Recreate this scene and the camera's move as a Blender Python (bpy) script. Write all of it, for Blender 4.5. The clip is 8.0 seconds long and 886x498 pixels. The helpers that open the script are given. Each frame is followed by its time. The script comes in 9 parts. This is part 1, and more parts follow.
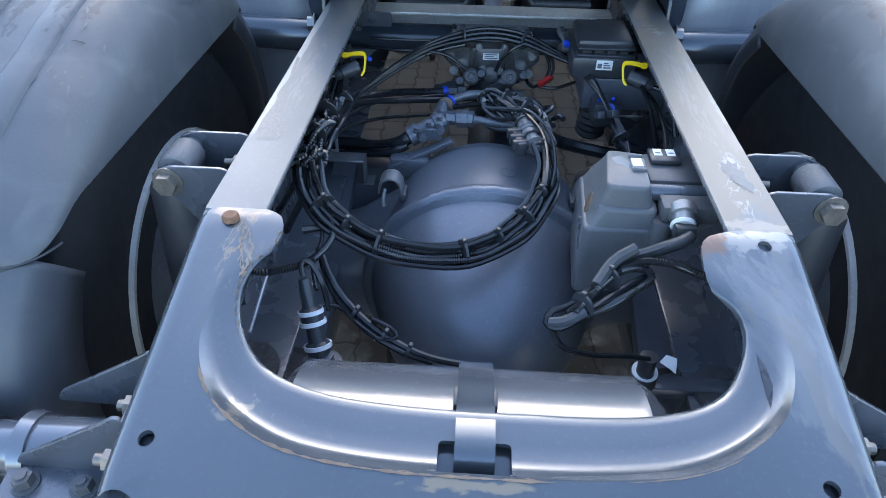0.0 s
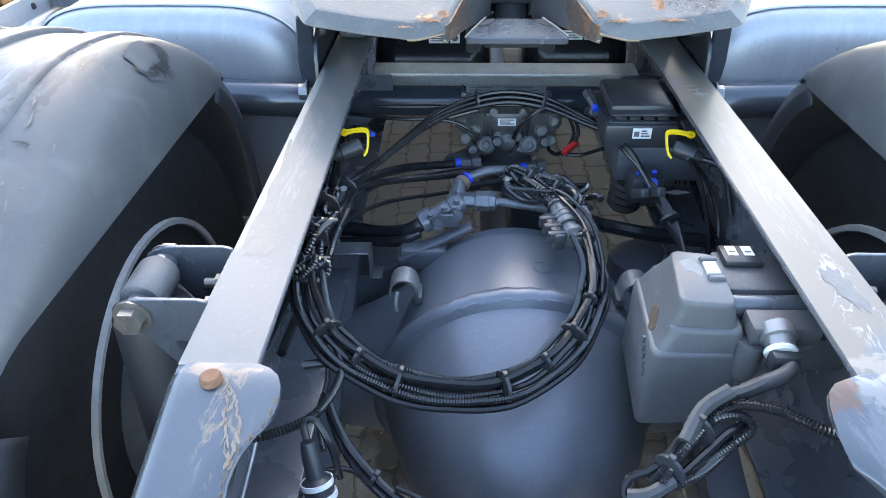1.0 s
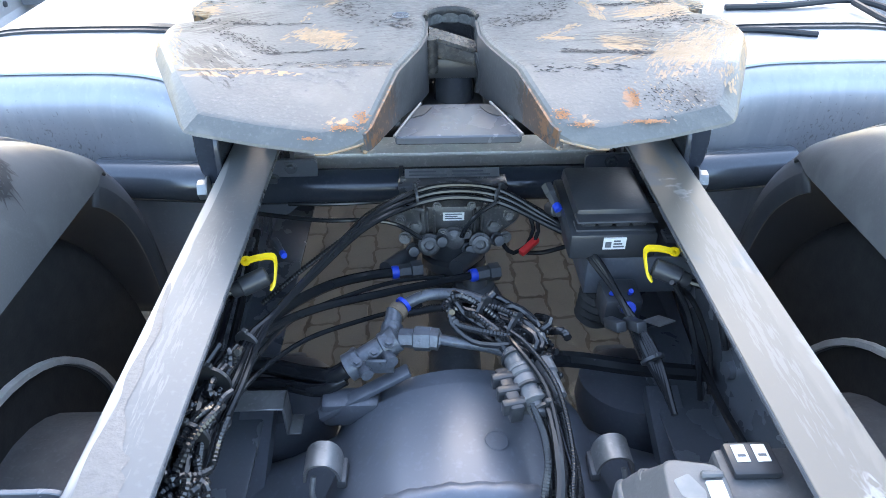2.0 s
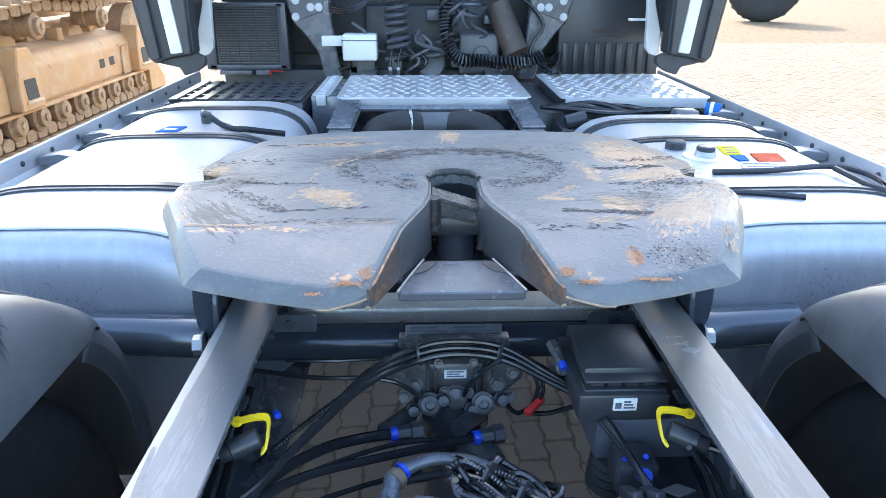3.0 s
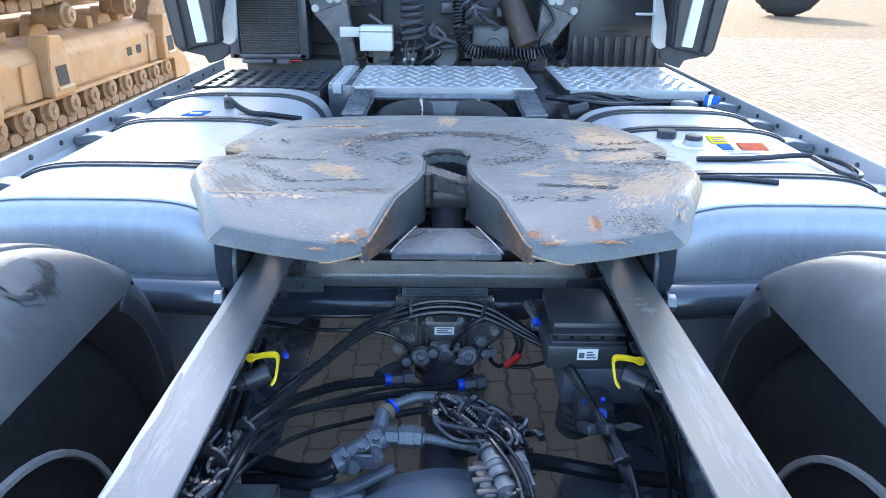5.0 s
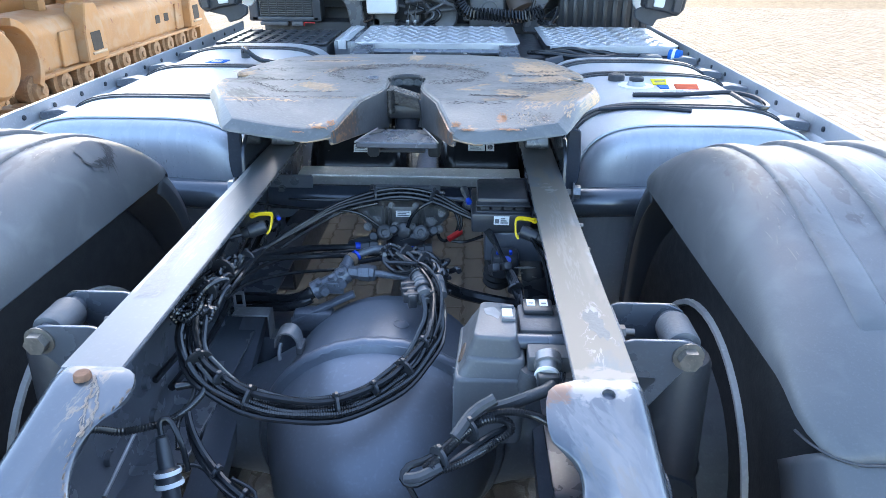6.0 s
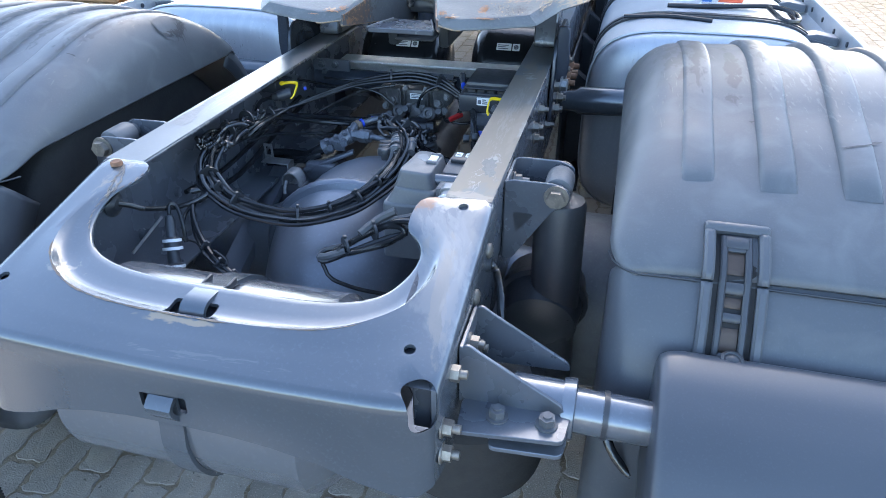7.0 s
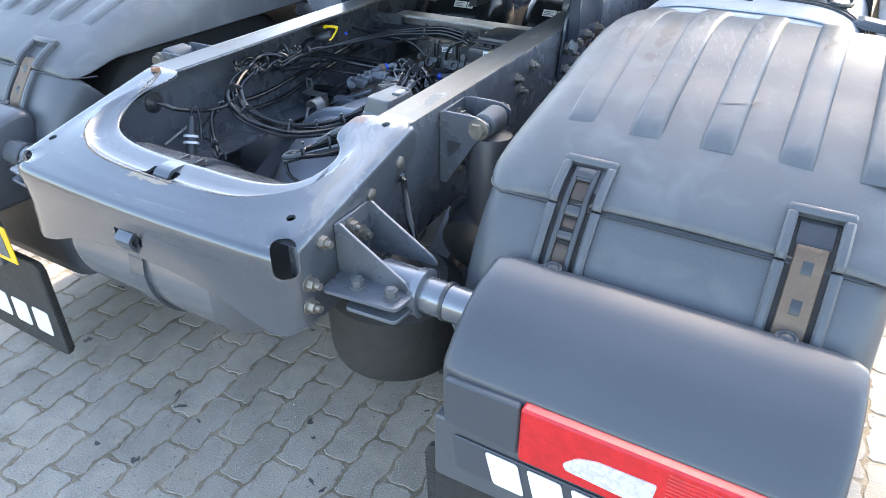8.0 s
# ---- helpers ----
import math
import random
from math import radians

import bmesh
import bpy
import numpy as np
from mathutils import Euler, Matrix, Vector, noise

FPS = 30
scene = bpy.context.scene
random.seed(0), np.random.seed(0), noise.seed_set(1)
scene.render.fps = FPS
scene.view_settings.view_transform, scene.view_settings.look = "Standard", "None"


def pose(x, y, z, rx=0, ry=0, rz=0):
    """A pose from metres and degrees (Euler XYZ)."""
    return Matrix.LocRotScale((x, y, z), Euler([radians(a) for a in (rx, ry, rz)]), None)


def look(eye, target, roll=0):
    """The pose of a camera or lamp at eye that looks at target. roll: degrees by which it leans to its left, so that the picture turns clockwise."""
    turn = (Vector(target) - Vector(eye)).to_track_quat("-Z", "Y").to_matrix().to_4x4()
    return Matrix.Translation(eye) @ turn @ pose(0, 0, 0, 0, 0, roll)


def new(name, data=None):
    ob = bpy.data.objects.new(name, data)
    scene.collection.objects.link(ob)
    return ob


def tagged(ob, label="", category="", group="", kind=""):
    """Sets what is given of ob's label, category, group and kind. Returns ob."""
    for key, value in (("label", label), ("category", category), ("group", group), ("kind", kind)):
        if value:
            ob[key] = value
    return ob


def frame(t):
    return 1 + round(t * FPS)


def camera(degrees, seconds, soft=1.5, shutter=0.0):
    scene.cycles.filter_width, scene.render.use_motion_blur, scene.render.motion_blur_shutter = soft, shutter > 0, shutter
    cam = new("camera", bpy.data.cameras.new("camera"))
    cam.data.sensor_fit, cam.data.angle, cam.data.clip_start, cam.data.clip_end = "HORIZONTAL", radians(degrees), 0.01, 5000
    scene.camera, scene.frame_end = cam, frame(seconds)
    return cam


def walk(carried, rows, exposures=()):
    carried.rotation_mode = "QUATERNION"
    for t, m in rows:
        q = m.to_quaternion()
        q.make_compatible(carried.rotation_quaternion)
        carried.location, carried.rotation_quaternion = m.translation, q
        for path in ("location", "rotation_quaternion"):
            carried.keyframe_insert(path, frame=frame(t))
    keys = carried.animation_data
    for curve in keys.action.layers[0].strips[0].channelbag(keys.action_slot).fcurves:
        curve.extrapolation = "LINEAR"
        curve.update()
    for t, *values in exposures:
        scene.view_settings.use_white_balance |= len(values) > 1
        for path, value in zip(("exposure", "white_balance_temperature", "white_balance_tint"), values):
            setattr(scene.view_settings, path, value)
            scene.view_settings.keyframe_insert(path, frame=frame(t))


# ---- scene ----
cam = camera(67.4, 8.0, soft=0.2)
PATH = [
    (0, (-0.03, -0.26, 1.465), (-0.11, 1.306, 0.224), 0.9),
    (0.5, (-0.052, -0.167, 1.459), (-0.216, 1.408, 0.237), -0.3),
    (1, (-0.094, -0.029, 1.448), (-0.15, 1.592, 0.279), -0.5),
    (1.5, (-0.085, 0.115, 1.438), (-0.085, 1.739, 0.27), -0.8),
    (2, (-0.044, 0.287, 1.49), (-0.005, 1.903, 0.312), -0.4),
    (2.2, (-0.037, 0.313, 1.491), (0.002, 2.029, 0.464), -0.4),
    (3.3, (-0.059, 0.304, 1.48), (0.009, 2.148, 0.71), 0.4),
    (3.5, (-0.055, 0.302, 1.488), (0.015, 2.145, 0.714), 0.4),
    (4, (-0.05, 0.291, 1.5), (0.021, 2.13, 0.717), 0.5),
    (4.2, (-0.056, 0.277, 1.501), (0.036, 2.114, 0.714), 1.1),
    (5.3, (0.034, 0.038, 1.499), (-0.001, 1.866, 0.687), 0.2),
    (5.5, (0.068, -0.068, 1.488), (0.018, 1.745, 0.646), 0.0),
    (6, (0.152, -0.268, 1.484), (0.09, 1.535, 0.621), 0.3),
    (6.5, (0.338, -0.496, 1.486), (0.162, 1.257, 0.538), 0.2),
    (7, (0.56, -0.547, 1.477), (0.123, 1.103, 0.435), -0.3),
    (7.5, (0.795, -0.547, 1.465), (0.025, 0.956, 0.393), -0.2),
    (8, (1.069, -0.618, 1.469), (0.231, 0.84, 0.386), -0.1),
]
# camera's own exposure and white balance: seconds, stops, kelvin, tint
EXPOSURES = [(0.0, 2.40, 6250, 9), (0.5, 2.72, 6650, 9), (1.0, 2.92, 7050, 9), (1.5, 3.08, 7250, 10), (2.0, 3.12, 7200, 10), (3.5, 2.7, 6150, 9), (4.0, 2.7, 6150, 9), (5.5, 2.7, 6100, 9), (6.0, 2.7, 6200, 9), (6.5, 2.64, 6300, 9), (7.0, 2.53, 6200, 9), (7.5, 2.73, 6650, 10), (8.0, 2.85, 7200, 10)]
walk(cam, [(t, look(eye, target, roll)) for t, eye, target, roll in PATH], EXPOSURES)
# ---- light ----
world = bpy.data.worlds.new("sky")
scene.world = world
world.use_nodes = True
wn = world.node_tree.nodes
sky = wn.new("ShaderNodeTexSky")
sky.sky_type = "NISHITA"
sky.sun_disc = False
SUN_ELEV, SUN_AZ = 32.0, -2.5          # azimuth from straight ahead (+y) towards +x
sky.sun_elevation = radians(SUN_ELEV)
sky.sun_rotation = radians(SUN_AZ)
sky.dust_density = 1.6
wn["Background"].inputs["Strength"].default_value = 0.15
world.node_tree.links.new(sky.outputs["Color"], wn["Background"].inputs["Color"])
sun_data = bpy.data.lights.new("sun", "SUN")
sun_data.energy, sun_data.angle, sun_data.color = 1.32, radians(0.53), (1.0, 0.93, 0.82)
sun = new("sun", sun_data)
_e, _a = radians(SUN_ELEV), radians(SUN_AZ)
sun.matrix_world = look((40 * math.sin(_a) * math.cos(_e), 40 * math.cos(_a) * math.cos(_e), 40 * math.sin(_e)), (0, 0, 0))

# ---- materials ----
def surface(name, col, col2=None, rough=0.5, metal=0.0, scale=6.0, fine=120.0, bump=0.15, wear=None, wear_at=0.62,
            wear_scale=9.0, wear_stretch=(1, 1, 1), wear_rough=0.6, wear_metal=0.0, rough_var=0.15, coat=0.0, vary=0.0, spec=0.5, dust=None, dust_at=0.5, speck=1.06, patches=(), strokes=(), veins=(), placed=False, zone=None):
    m = bpy.data.materials.new(name)
    m.use_nodes = True
    nt = m.node_tree
    N, L = nt.nodes, nt.links
    b = N["Principled BSDF"]
    tc = N.new("ShaderNodeNewGeometry" if placed else "ShaderNodeTexCoord")
    spot = tc.outputs["Position" if placed else "Object"]
    def noise_tex(sc, detail=4.0, stretch=(1, 1, 1), dist=0.0):
        mp = N.new("ShaderNodeMapping")
        mp.inputs["Scale"].default_value = stretch
        L.new(spot, mp.inputs["Vector"])
        n = N.new("ShaderNodeTexNoise")
        n.inputs["Scale"].default_value = sc
        n.inputs["Detail"].default_value = detail
        n.inputs["Distortion"].default_value = dist
        L.new(mp.outputs["Vector"], n.inputs["Vector"])
        return n.outputs["Fac"]
    def ramp(src, a, c):
        r = N.new("ShaderNodeMapRange")
        r.inputs["From Min"].default_value, r.inputs["From Max"].default_value = a, c
        L.new(src, r.inputs["Value"])
        return r.outputs["Result"]
    def mix(f, a, c):
        x = N.new("ShaderNodeMix")
        x.data_type = "RGBA"
        if f is not None:
            L.new(f, x.inputs["Factor"])
        for sock, v in ((x.inputs["A"], a), (x.inputs["B"], c)):
            if isinstance(v, tuple):
                sock.default_value = (*v, 1)
            else:
                L.new(v, sock)
        return x.outputs["Result"]
    big = noise_tex(scale, 6.0, dist=0.3)
    small = noise_tex(fine, 3.0)
    col2 = col2 or tuple(c * 0.72 for c in col)
    c = mix(ramp(big, 0.32, 0.68), col, col2)
    c = mix(ramp(small, 0.55, 0.75), c, tuple(min(1.0, v * speck) for v in col))
    if dust:
        c = mix(ramp(noise_tex(scale * 2.3, 8.0, dist=0.6), dust_at, dust_at + 0.25), c, dust)
    if vary:
        oi = N.new("ShaderNodeObjectInfo")
        geo = N.new("ShaderNodeNewGeometry")
        add = N.new("ShaderNodeMath")
        L.new(oi.outputs["Random"], add.inputs[0])
        L.new(geo.outputs["Random Per Island"], add.inputs[1])
        fr = N.new("ShaderNodeMath")
        fr.operation = "FRACT"
        L.new(add.outputs[0], fr.inputs[0])
        hsv = N.new("ShaderNodeHueSaturation")
        mr = N.new("ShaderNodeMapRange")
        mr.inputs["To Min"].default_value, mr.inputs["To Max"].default_value = 1 - vary, 1 + vary
        L.new(fr.outputs[0], mr.inputs["Value"])
        L.new(mr.outputs["Result"], hsv.inputs["Value"])
        L.new(c, hsv.inputs["Color"])
        c = hsv.outputs["Color"]
    r = N.new("ShaderNodeMapRange")
    r.inputs["To Min"].default_value, r.inputs["To Max"].default_value = max(0.03, rough - rough_var), min(1, rough + rough_var)
    L.new(noise_tex(scale * 3, 5.0), r.inputs["Value"])
    rr = r.outputs["Result"]
    if wear:
        w = ramp(noise_tex(wear_scale, 7.0, wear_stretch, 0.4), wear_at, wear_at + 0.04)
        c = mix(w, c, wear)
        wr = N.new("ShaderNodeMix")
        L.new(w, wr.inputs["Factor"])
        L.new(rr, wr.inputs["A"])
        wr.inputs["B"].default_value = wear_rough
        rr = wr.outputs["Result"]
        if wear_metal != metal:
            wm = N.new("ShaderNodeMix")
            L.new(w, wm.inputs["Factor"])
            wm.inputs["A"].default_value, wm.inputs["B"].default_value = metal, wear_metal
            L.new(wm.outputs["Result"], b.inputs["Metallic"])
    def place(centre, angle=0.0):
        q = N.new("ShaderNodeVectorMath")
        q.operation = "SUBTRACT"
        q.inputs[1].default_value = centre
        L.new(spot, q.inputs[0])
        if not angle:
            return q.outputs[0]
        v = N.new("ShaderNodeVectorRotate")
        v.rotation_type = "Z_AXIS"
        v.inputs["Angle"].default_value = -radians(angle)
        L.new(q.outputs[0], v.inputs["Vector"])
        return v.outputs[0]
    def reach(vec, radii):
        dv = N.new("ShaderNodeVectorMath")
        dv.operation = "DIVIDE"
        dv.inputs[1].default_value = radii
        L.new(vec, dv.inputs[0])
        ln = N.new("ShaderNodeVectorMath")
        ln.operation = "LENGTH"
        L.new(dv.outputs[0], ln.inputs[0])
        return ln.outputs["Value"]
    def calc(op, *ins):
        m_ = N.new("ShaderNodeMath")
        m_.operation = op
        for sock, v in zip(m_.inputs, ins):
            if isinstance(v, (int, float)):
                sock.default_value = v
            else:
                L.new(v, sock)
        return m_.outputs[0]
    def noise_on(vec, sc, stretch, detail=8.0, dist=0.5):
        v = N.new("ShaderNodeVectorMath")
        v.operation = "MULTIPLY"
        v.inputs[1].default_value = stretch
        L.new(vec, v.inputs[0])
        n = N.new("ShaderNodeTexNoise")
        n.inputs["Scale"].default_value, n.inputs["Detail"].default_value, n.inputs["Distortion"].default_value = sc, detail, dist
        n.inputs["Roughness"].default_value = 0.62
        L.new(v.outputs[0], n.inputs["Vector"])
        return n.outputs["Fac"]
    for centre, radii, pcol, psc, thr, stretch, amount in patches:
        # an irregular patch round a centre, broken up by noise, for wear and for painted shade
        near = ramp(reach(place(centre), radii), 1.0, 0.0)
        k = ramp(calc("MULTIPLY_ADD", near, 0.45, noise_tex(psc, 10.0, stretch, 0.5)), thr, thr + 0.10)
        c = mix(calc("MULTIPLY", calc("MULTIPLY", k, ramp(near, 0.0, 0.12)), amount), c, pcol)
    for centre, radii, pcol, psc, thr, angle, amount in strokes:
        # a field of parallel scrapes along one direction
        vec = place(centre, angle)
        near = ramp(reach(vec, radii), 1.0, 0.0)
        k = ramp(calc("MULTIPLY_ADD", near, 0.30, noise_on(vec, psc, (0.10, 1.0, 1.0), 5.0, 0.15)), thr, thr + 0.06)
        k2 = ramp(calc("MULTIPLY_ADD", near, 0.30, noise_on(vec, 26.0, (0.6, 1.0, 1.0))), 0.52, 0.60)
        c = mix(calc("MULTIPLY", calc("MULTIPLY", calc("MULTIPLY", k, k2), ramp(near, 0.0, 0.2)), amount), c, pcol)
    for centre, radii, pcol, psc, width, stretch, amount in veins:
        # thin cracks and rims of lifted paint
        vec = place(centre)
        near = ramp(reach(vec, radii), 1.0, 0.6)
        d_ = calc("ABSOLUTE", calc("SUBTRACT", noise_on(vec, psc, stretch, 4.0, 0.3), 0.5))
        c = mix(calc("MULTIPLY", calc("MULTIPLY", ramp(d_, width, width * 0.3), near), amount), c, pcol)
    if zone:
        # uneven brown sand tint on the open yard, colour darkened against its sunlit glare
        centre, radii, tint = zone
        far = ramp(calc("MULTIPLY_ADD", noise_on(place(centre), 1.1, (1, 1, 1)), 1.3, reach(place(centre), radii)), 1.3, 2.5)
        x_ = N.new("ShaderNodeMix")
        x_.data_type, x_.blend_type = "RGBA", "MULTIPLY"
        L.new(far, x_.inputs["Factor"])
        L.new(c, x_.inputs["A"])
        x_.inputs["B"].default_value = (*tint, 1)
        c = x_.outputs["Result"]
    L.new(c, b.inputs["Base Color"])
    L.new(rr, b.inputs["Roughness"])
    if not (wear and wear_metal != metal):
        b.inputs["Metallic"].default_value = metal
    b.inputs["Coat Weight"].default_value = coat
    b.inputs["Coat Roughness"].default_value = 0.15
    b.inputs["Specular IOR Level"].default_value = spec
    if bump:
        bp = N.new("ShaderNodeBump")
        bp.inputs["Strength"].default_value = bump
        bp.inputs["Distance"].default_value = 0.002
        sm = N.new("ShaderNodeMath")
        L.new(small, sm.inputs[0])
        L.new(big, sm.inputs[1])
        L.new(sm.outputs[0], bp.inputs["Height"])
        L.new(bp.outputs["Normal"], b.inputs["Normal"])
    return m


M_FRAME = surface("chassis_paint", (0.128, 0.140, 0.162), (0.105, 0.115, 0.134), 0.27, 0.32, 5, 160, 0.04, dust=(0.130, 0.133, 0.138), dust_at=0.56, coat=0.25)
PALE, TANC, RUSTC = (0.46, 0.455, 0.44), (0.42, 0.33, 0.24), (0.30, 0.14, 0.07)
M_PRESS = surface("pressed_steel_paint", (0.112, 0.126, 0.144), (0.096, 0.109, 0.126), 0.22, 0.48, 3, 180, 0.012, coat=0.35, dust=(0.132, 0.143, 0.163), dust_at=0.60, rough_var=0.05, patches=(
    ((0.350, 0.31, 0.92), (0.060, 0.22, 0.1), (0.17, 0.173, 0.177), 30, 0.66, (1, 0.35, 1), 0.7), ((0.36, 0.28, 0.92), (0.03, 0.16, 0.1), (0.25, 0.25, 0.24), 48, 0.78, (1.4, 0.22, 1), 0.8),
    ((0.315, 0.425, 0.95), (0.075, 0.035, 0.05), (0.28, 0.27, 0.255), 60, 0.70, (1, 1, 1), 0.8), ((0.272, 0.425, 0.955), (0.026, 0.032, 0.05), (0.17, 0.105, 0.072), 60, 0.52, (1, 1, 1), 0.9),
    ((-0.345, 0.438, 0.955), (0.06, 0.014, 0.03), (0.27, 0.22, 0.17), 60, 0.66, (1, 1, 1), 0.8), ((-0.262, 0.172, 0.895), (0.05, 0.035, 0.03), (0.28, 0.25, 0.21), 60, 0.74, (1, 1, 1), 0.8),
    ((-0.02, 0.105, 0.885), (0.10, 0.010, 0.03), (0.30, 0.24, 0.17), 60, 0.68, (0.5, 1, 1), 0.9), ((0.35, 0.44, 0.955), (0.06, 0.014, 0.03), (0.32, 0.31, 0.29), 60, 0.62, (1, 1, 1), 0.8)),
    strokes=(((0.350, 0.28, 0.92), (0.22, 0.055, 0.2), (0.185, 0.193, 0.205), 34, 0.60, 112, 0.55), ((0.335, 0.33, 0.92), (0.16, 0.05, 0.2), (0.21, 0.215, 0.218), 60, 0.66, 124, 0.5), ((0.345, 0.24, 0.92), (0.20, 0.05, 0.2), (0.20, 0.185, 0.165), 46, 0.68, 106, 0.6), ((0.372, 0.22, 0.92), (0.20, 0.018, 0.2), (0.21, 0.212, 0.215), 60, 0.62, 98, 0.45), ((0.05, 0.06, 0.87), (0.3, 0.02, 0.1), (0.20, 0.20, 0.20), 200, 0.74, 3, 0.4)),
    veins=(((-0.318, 0.385, 0.945), (0.030, 0.075, 0.06), (0.25, 0.215, 0.175), 22, 0.025, (1.5, 0.45, 1), 0.8), ((-0.318, 0.385, 0.945), (0.02, 0.07, 0.06), (0.26, 0.20, 0.14), 16, 0.03, (1.5, 0.5, 1), 0.7)))
M_RAIL = surface("rail_top_worn", (0.138, 0.150, 0.160), (0.112, 0.121, 0.130), 0.36, 0.18, 3, 140, 0.02, rough_var=0.08, patches=(
    ((0.372, 0.85, 0.956), (0.020, 0.40, 0.02), (0.33, 0.32, 0.30), 40, 0.72, (1.2, 0.2, 1), 0.8), ((0.342, 0.80, 0.956), (0.07, 0.55, 0.05), (0.185, 0.160, 0.128), 16, 0.50, (1.2, 0.4, 1), 0.85),
    ((0.352, 0.62, 0.956), (0.022, 0.06, 0.02), (0.33, 0.32, 0.31), 70, 0.72, (1, 0.5, 1), 0.8), ((-0.378, 0.95, 0.956), (0.010, 0.5, 0.02), (0.36, 0.355, 0.34), 26, 0.64, (1.2, 0.15, 1), 0.8),
    ((0.345, 1.17, 0.956), (0.03, 0.06, 0.02), (0.34, 0.33, 0.31), 70, 0.74, (0.6, 1, 1), 0.8), ((0.34, 0.46, 0.956), (0.06, 0.02, 0.02), (0.28, 0.25, 0.21), 60, 0.62, (1, 1, 1), 0.8)),
    strokes=(((0.34, 0.9, 0.956), (0.45, 0.04, 0.1), (0.27, 0.262, 0.245), 220, 0.70, 90, 0.35), ((-0.345, 0.9, 0.956), (0.45, 0.04, 0.1), (0.28, 0.28, 0.275), 220, 0.72, 90, 0.3)),
    veins=(((0.35, 0.56, 0.956), (0.03, 0.10, 0.02), (0.33, 0.32, 0.30), 16, 0.012, (1.4, 0.6, 1), 0.8),))
M_SCUFF = surface("scuffed_grey_paint", (0.56, 0.55, 0.52), (0.46, 0.45, 0.43), 0.45, 0.3, 25, 150, 0.2, speck=1.2)
M_PEEL = surface("peeled_primer_patch", (0.135, 0.137, 0.139), (0.16, 0.162, 0.165), 0.42, 0.35, 60, 160, 0.3)
M_TANPALE = surface("flaked_tan_edge", (0.20, 0.155, 0.115), (0.24, 0.205, 0.17), 0.55, 0.15, 60, 200, 0.3)
M_DARKSPOT = surface("dark_spot", (0.06, 0.058, 0.055), (0.09, 0.085, 0.08), 0.6, 0, 30, 160, 0.2)
M_GREASE = surface("dark_grease", (0.018, 0.019, 0.022), (0.034, 0.035, 0.038), 0.42, 0, 60, 220, 0.9)
M_RUST = surface("rust", (0.25, 0.125, 0.07), (0.15, 0.085, 0.055), 0.8, 0.1, 30, 260, 0.5, dust=(0.36, 0.22, 0.13))
M_TAN = surface("dried_grease_edge", (0.18, 0.13, 0.09), (0.13, 0.095, 0.068), 0.7, 0, 30, 200, 0.4)
M_AXLE = surface("axle_paint", (0.160, 0.178, 0.212), (0.128, 0.142, 0.168), 0.37, 0.32, 3, 120, 0.03, dust=(0.15, 0.15, 0.12), dust_at=0.62, rough_var=0.08)
M_TANKG = surface("air_tank_paint", (0.165, 0.174, 0.19), (0.15, 0.158, 0.172), 0.20, 0.45, 6, 120, 0.02, dust=(0.155, 0.158, 0.165), dust_at=0.66, rough_var=0.06, coat=0.2)
M_STRAP = surface("strap_grey", (0.18, 0.187, 0.2), None, 0.45, 0.2, 8, 150, 0.05)
M_PLAST = surface("faded_black_plastic", (0.084, 0.091, 0.102), (0.072, 0.078, 0.088), 0.40, 0, 5, 260, 0.045, wear=(0.15, 0.155, 0.16), wear_at=0.755, wear_scale=90, dust=(0.108, 0.113, 0.12), dust_at=0.56, rough_var=0.08)
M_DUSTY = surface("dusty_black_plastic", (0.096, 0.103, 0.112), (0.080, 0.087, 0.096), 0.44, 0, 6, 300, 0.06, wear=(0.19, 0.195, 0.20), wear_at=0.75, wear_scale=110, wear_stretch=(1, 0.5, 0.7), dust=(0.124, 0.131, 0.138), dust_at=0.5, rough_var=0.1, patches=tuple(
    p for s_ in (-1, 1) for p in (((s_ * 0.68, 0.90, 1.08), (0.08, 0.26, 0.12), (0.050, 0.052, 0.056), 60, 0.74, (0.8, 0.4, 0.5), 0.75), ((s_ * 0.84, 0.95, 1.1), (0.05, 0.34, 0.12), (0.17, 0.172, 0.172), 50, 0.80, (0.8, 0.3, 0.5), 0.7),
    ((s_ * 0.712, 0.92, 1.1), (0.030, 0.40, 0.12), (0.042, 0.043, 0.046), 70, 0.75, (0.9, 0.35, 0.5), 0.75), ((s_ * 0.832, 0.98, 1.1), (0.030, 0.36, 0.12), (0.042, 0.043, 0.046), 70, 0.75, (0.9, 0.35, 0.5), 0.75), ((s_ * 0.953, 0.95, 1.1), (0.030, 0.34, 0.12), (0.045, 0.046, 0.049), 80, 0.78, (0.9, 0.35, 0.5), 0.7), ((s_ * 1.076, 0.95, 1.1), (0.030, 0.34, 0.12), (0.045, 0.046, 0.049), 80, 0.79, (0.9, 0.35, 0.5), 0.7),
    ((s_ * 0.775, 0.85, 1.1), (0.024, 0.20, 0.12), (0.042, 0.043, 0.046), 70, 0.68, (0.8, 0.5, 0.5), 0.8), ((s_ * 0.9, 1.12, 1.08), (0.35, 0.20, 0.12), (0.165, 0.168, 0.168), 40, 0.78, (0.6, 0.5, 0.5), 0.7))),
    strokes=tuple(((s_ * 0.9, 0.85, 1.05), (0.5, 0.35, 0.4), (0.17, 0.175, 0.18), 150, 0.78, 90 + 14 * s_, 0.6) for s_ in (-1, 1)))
M_HOUSE = surface("smooth_dark_plastic", (0.062, 0.069, 0.081), (0.053, 0.059, 0.070), 0.33, 0, 3, 300, 0.03, rough_var=0.06)
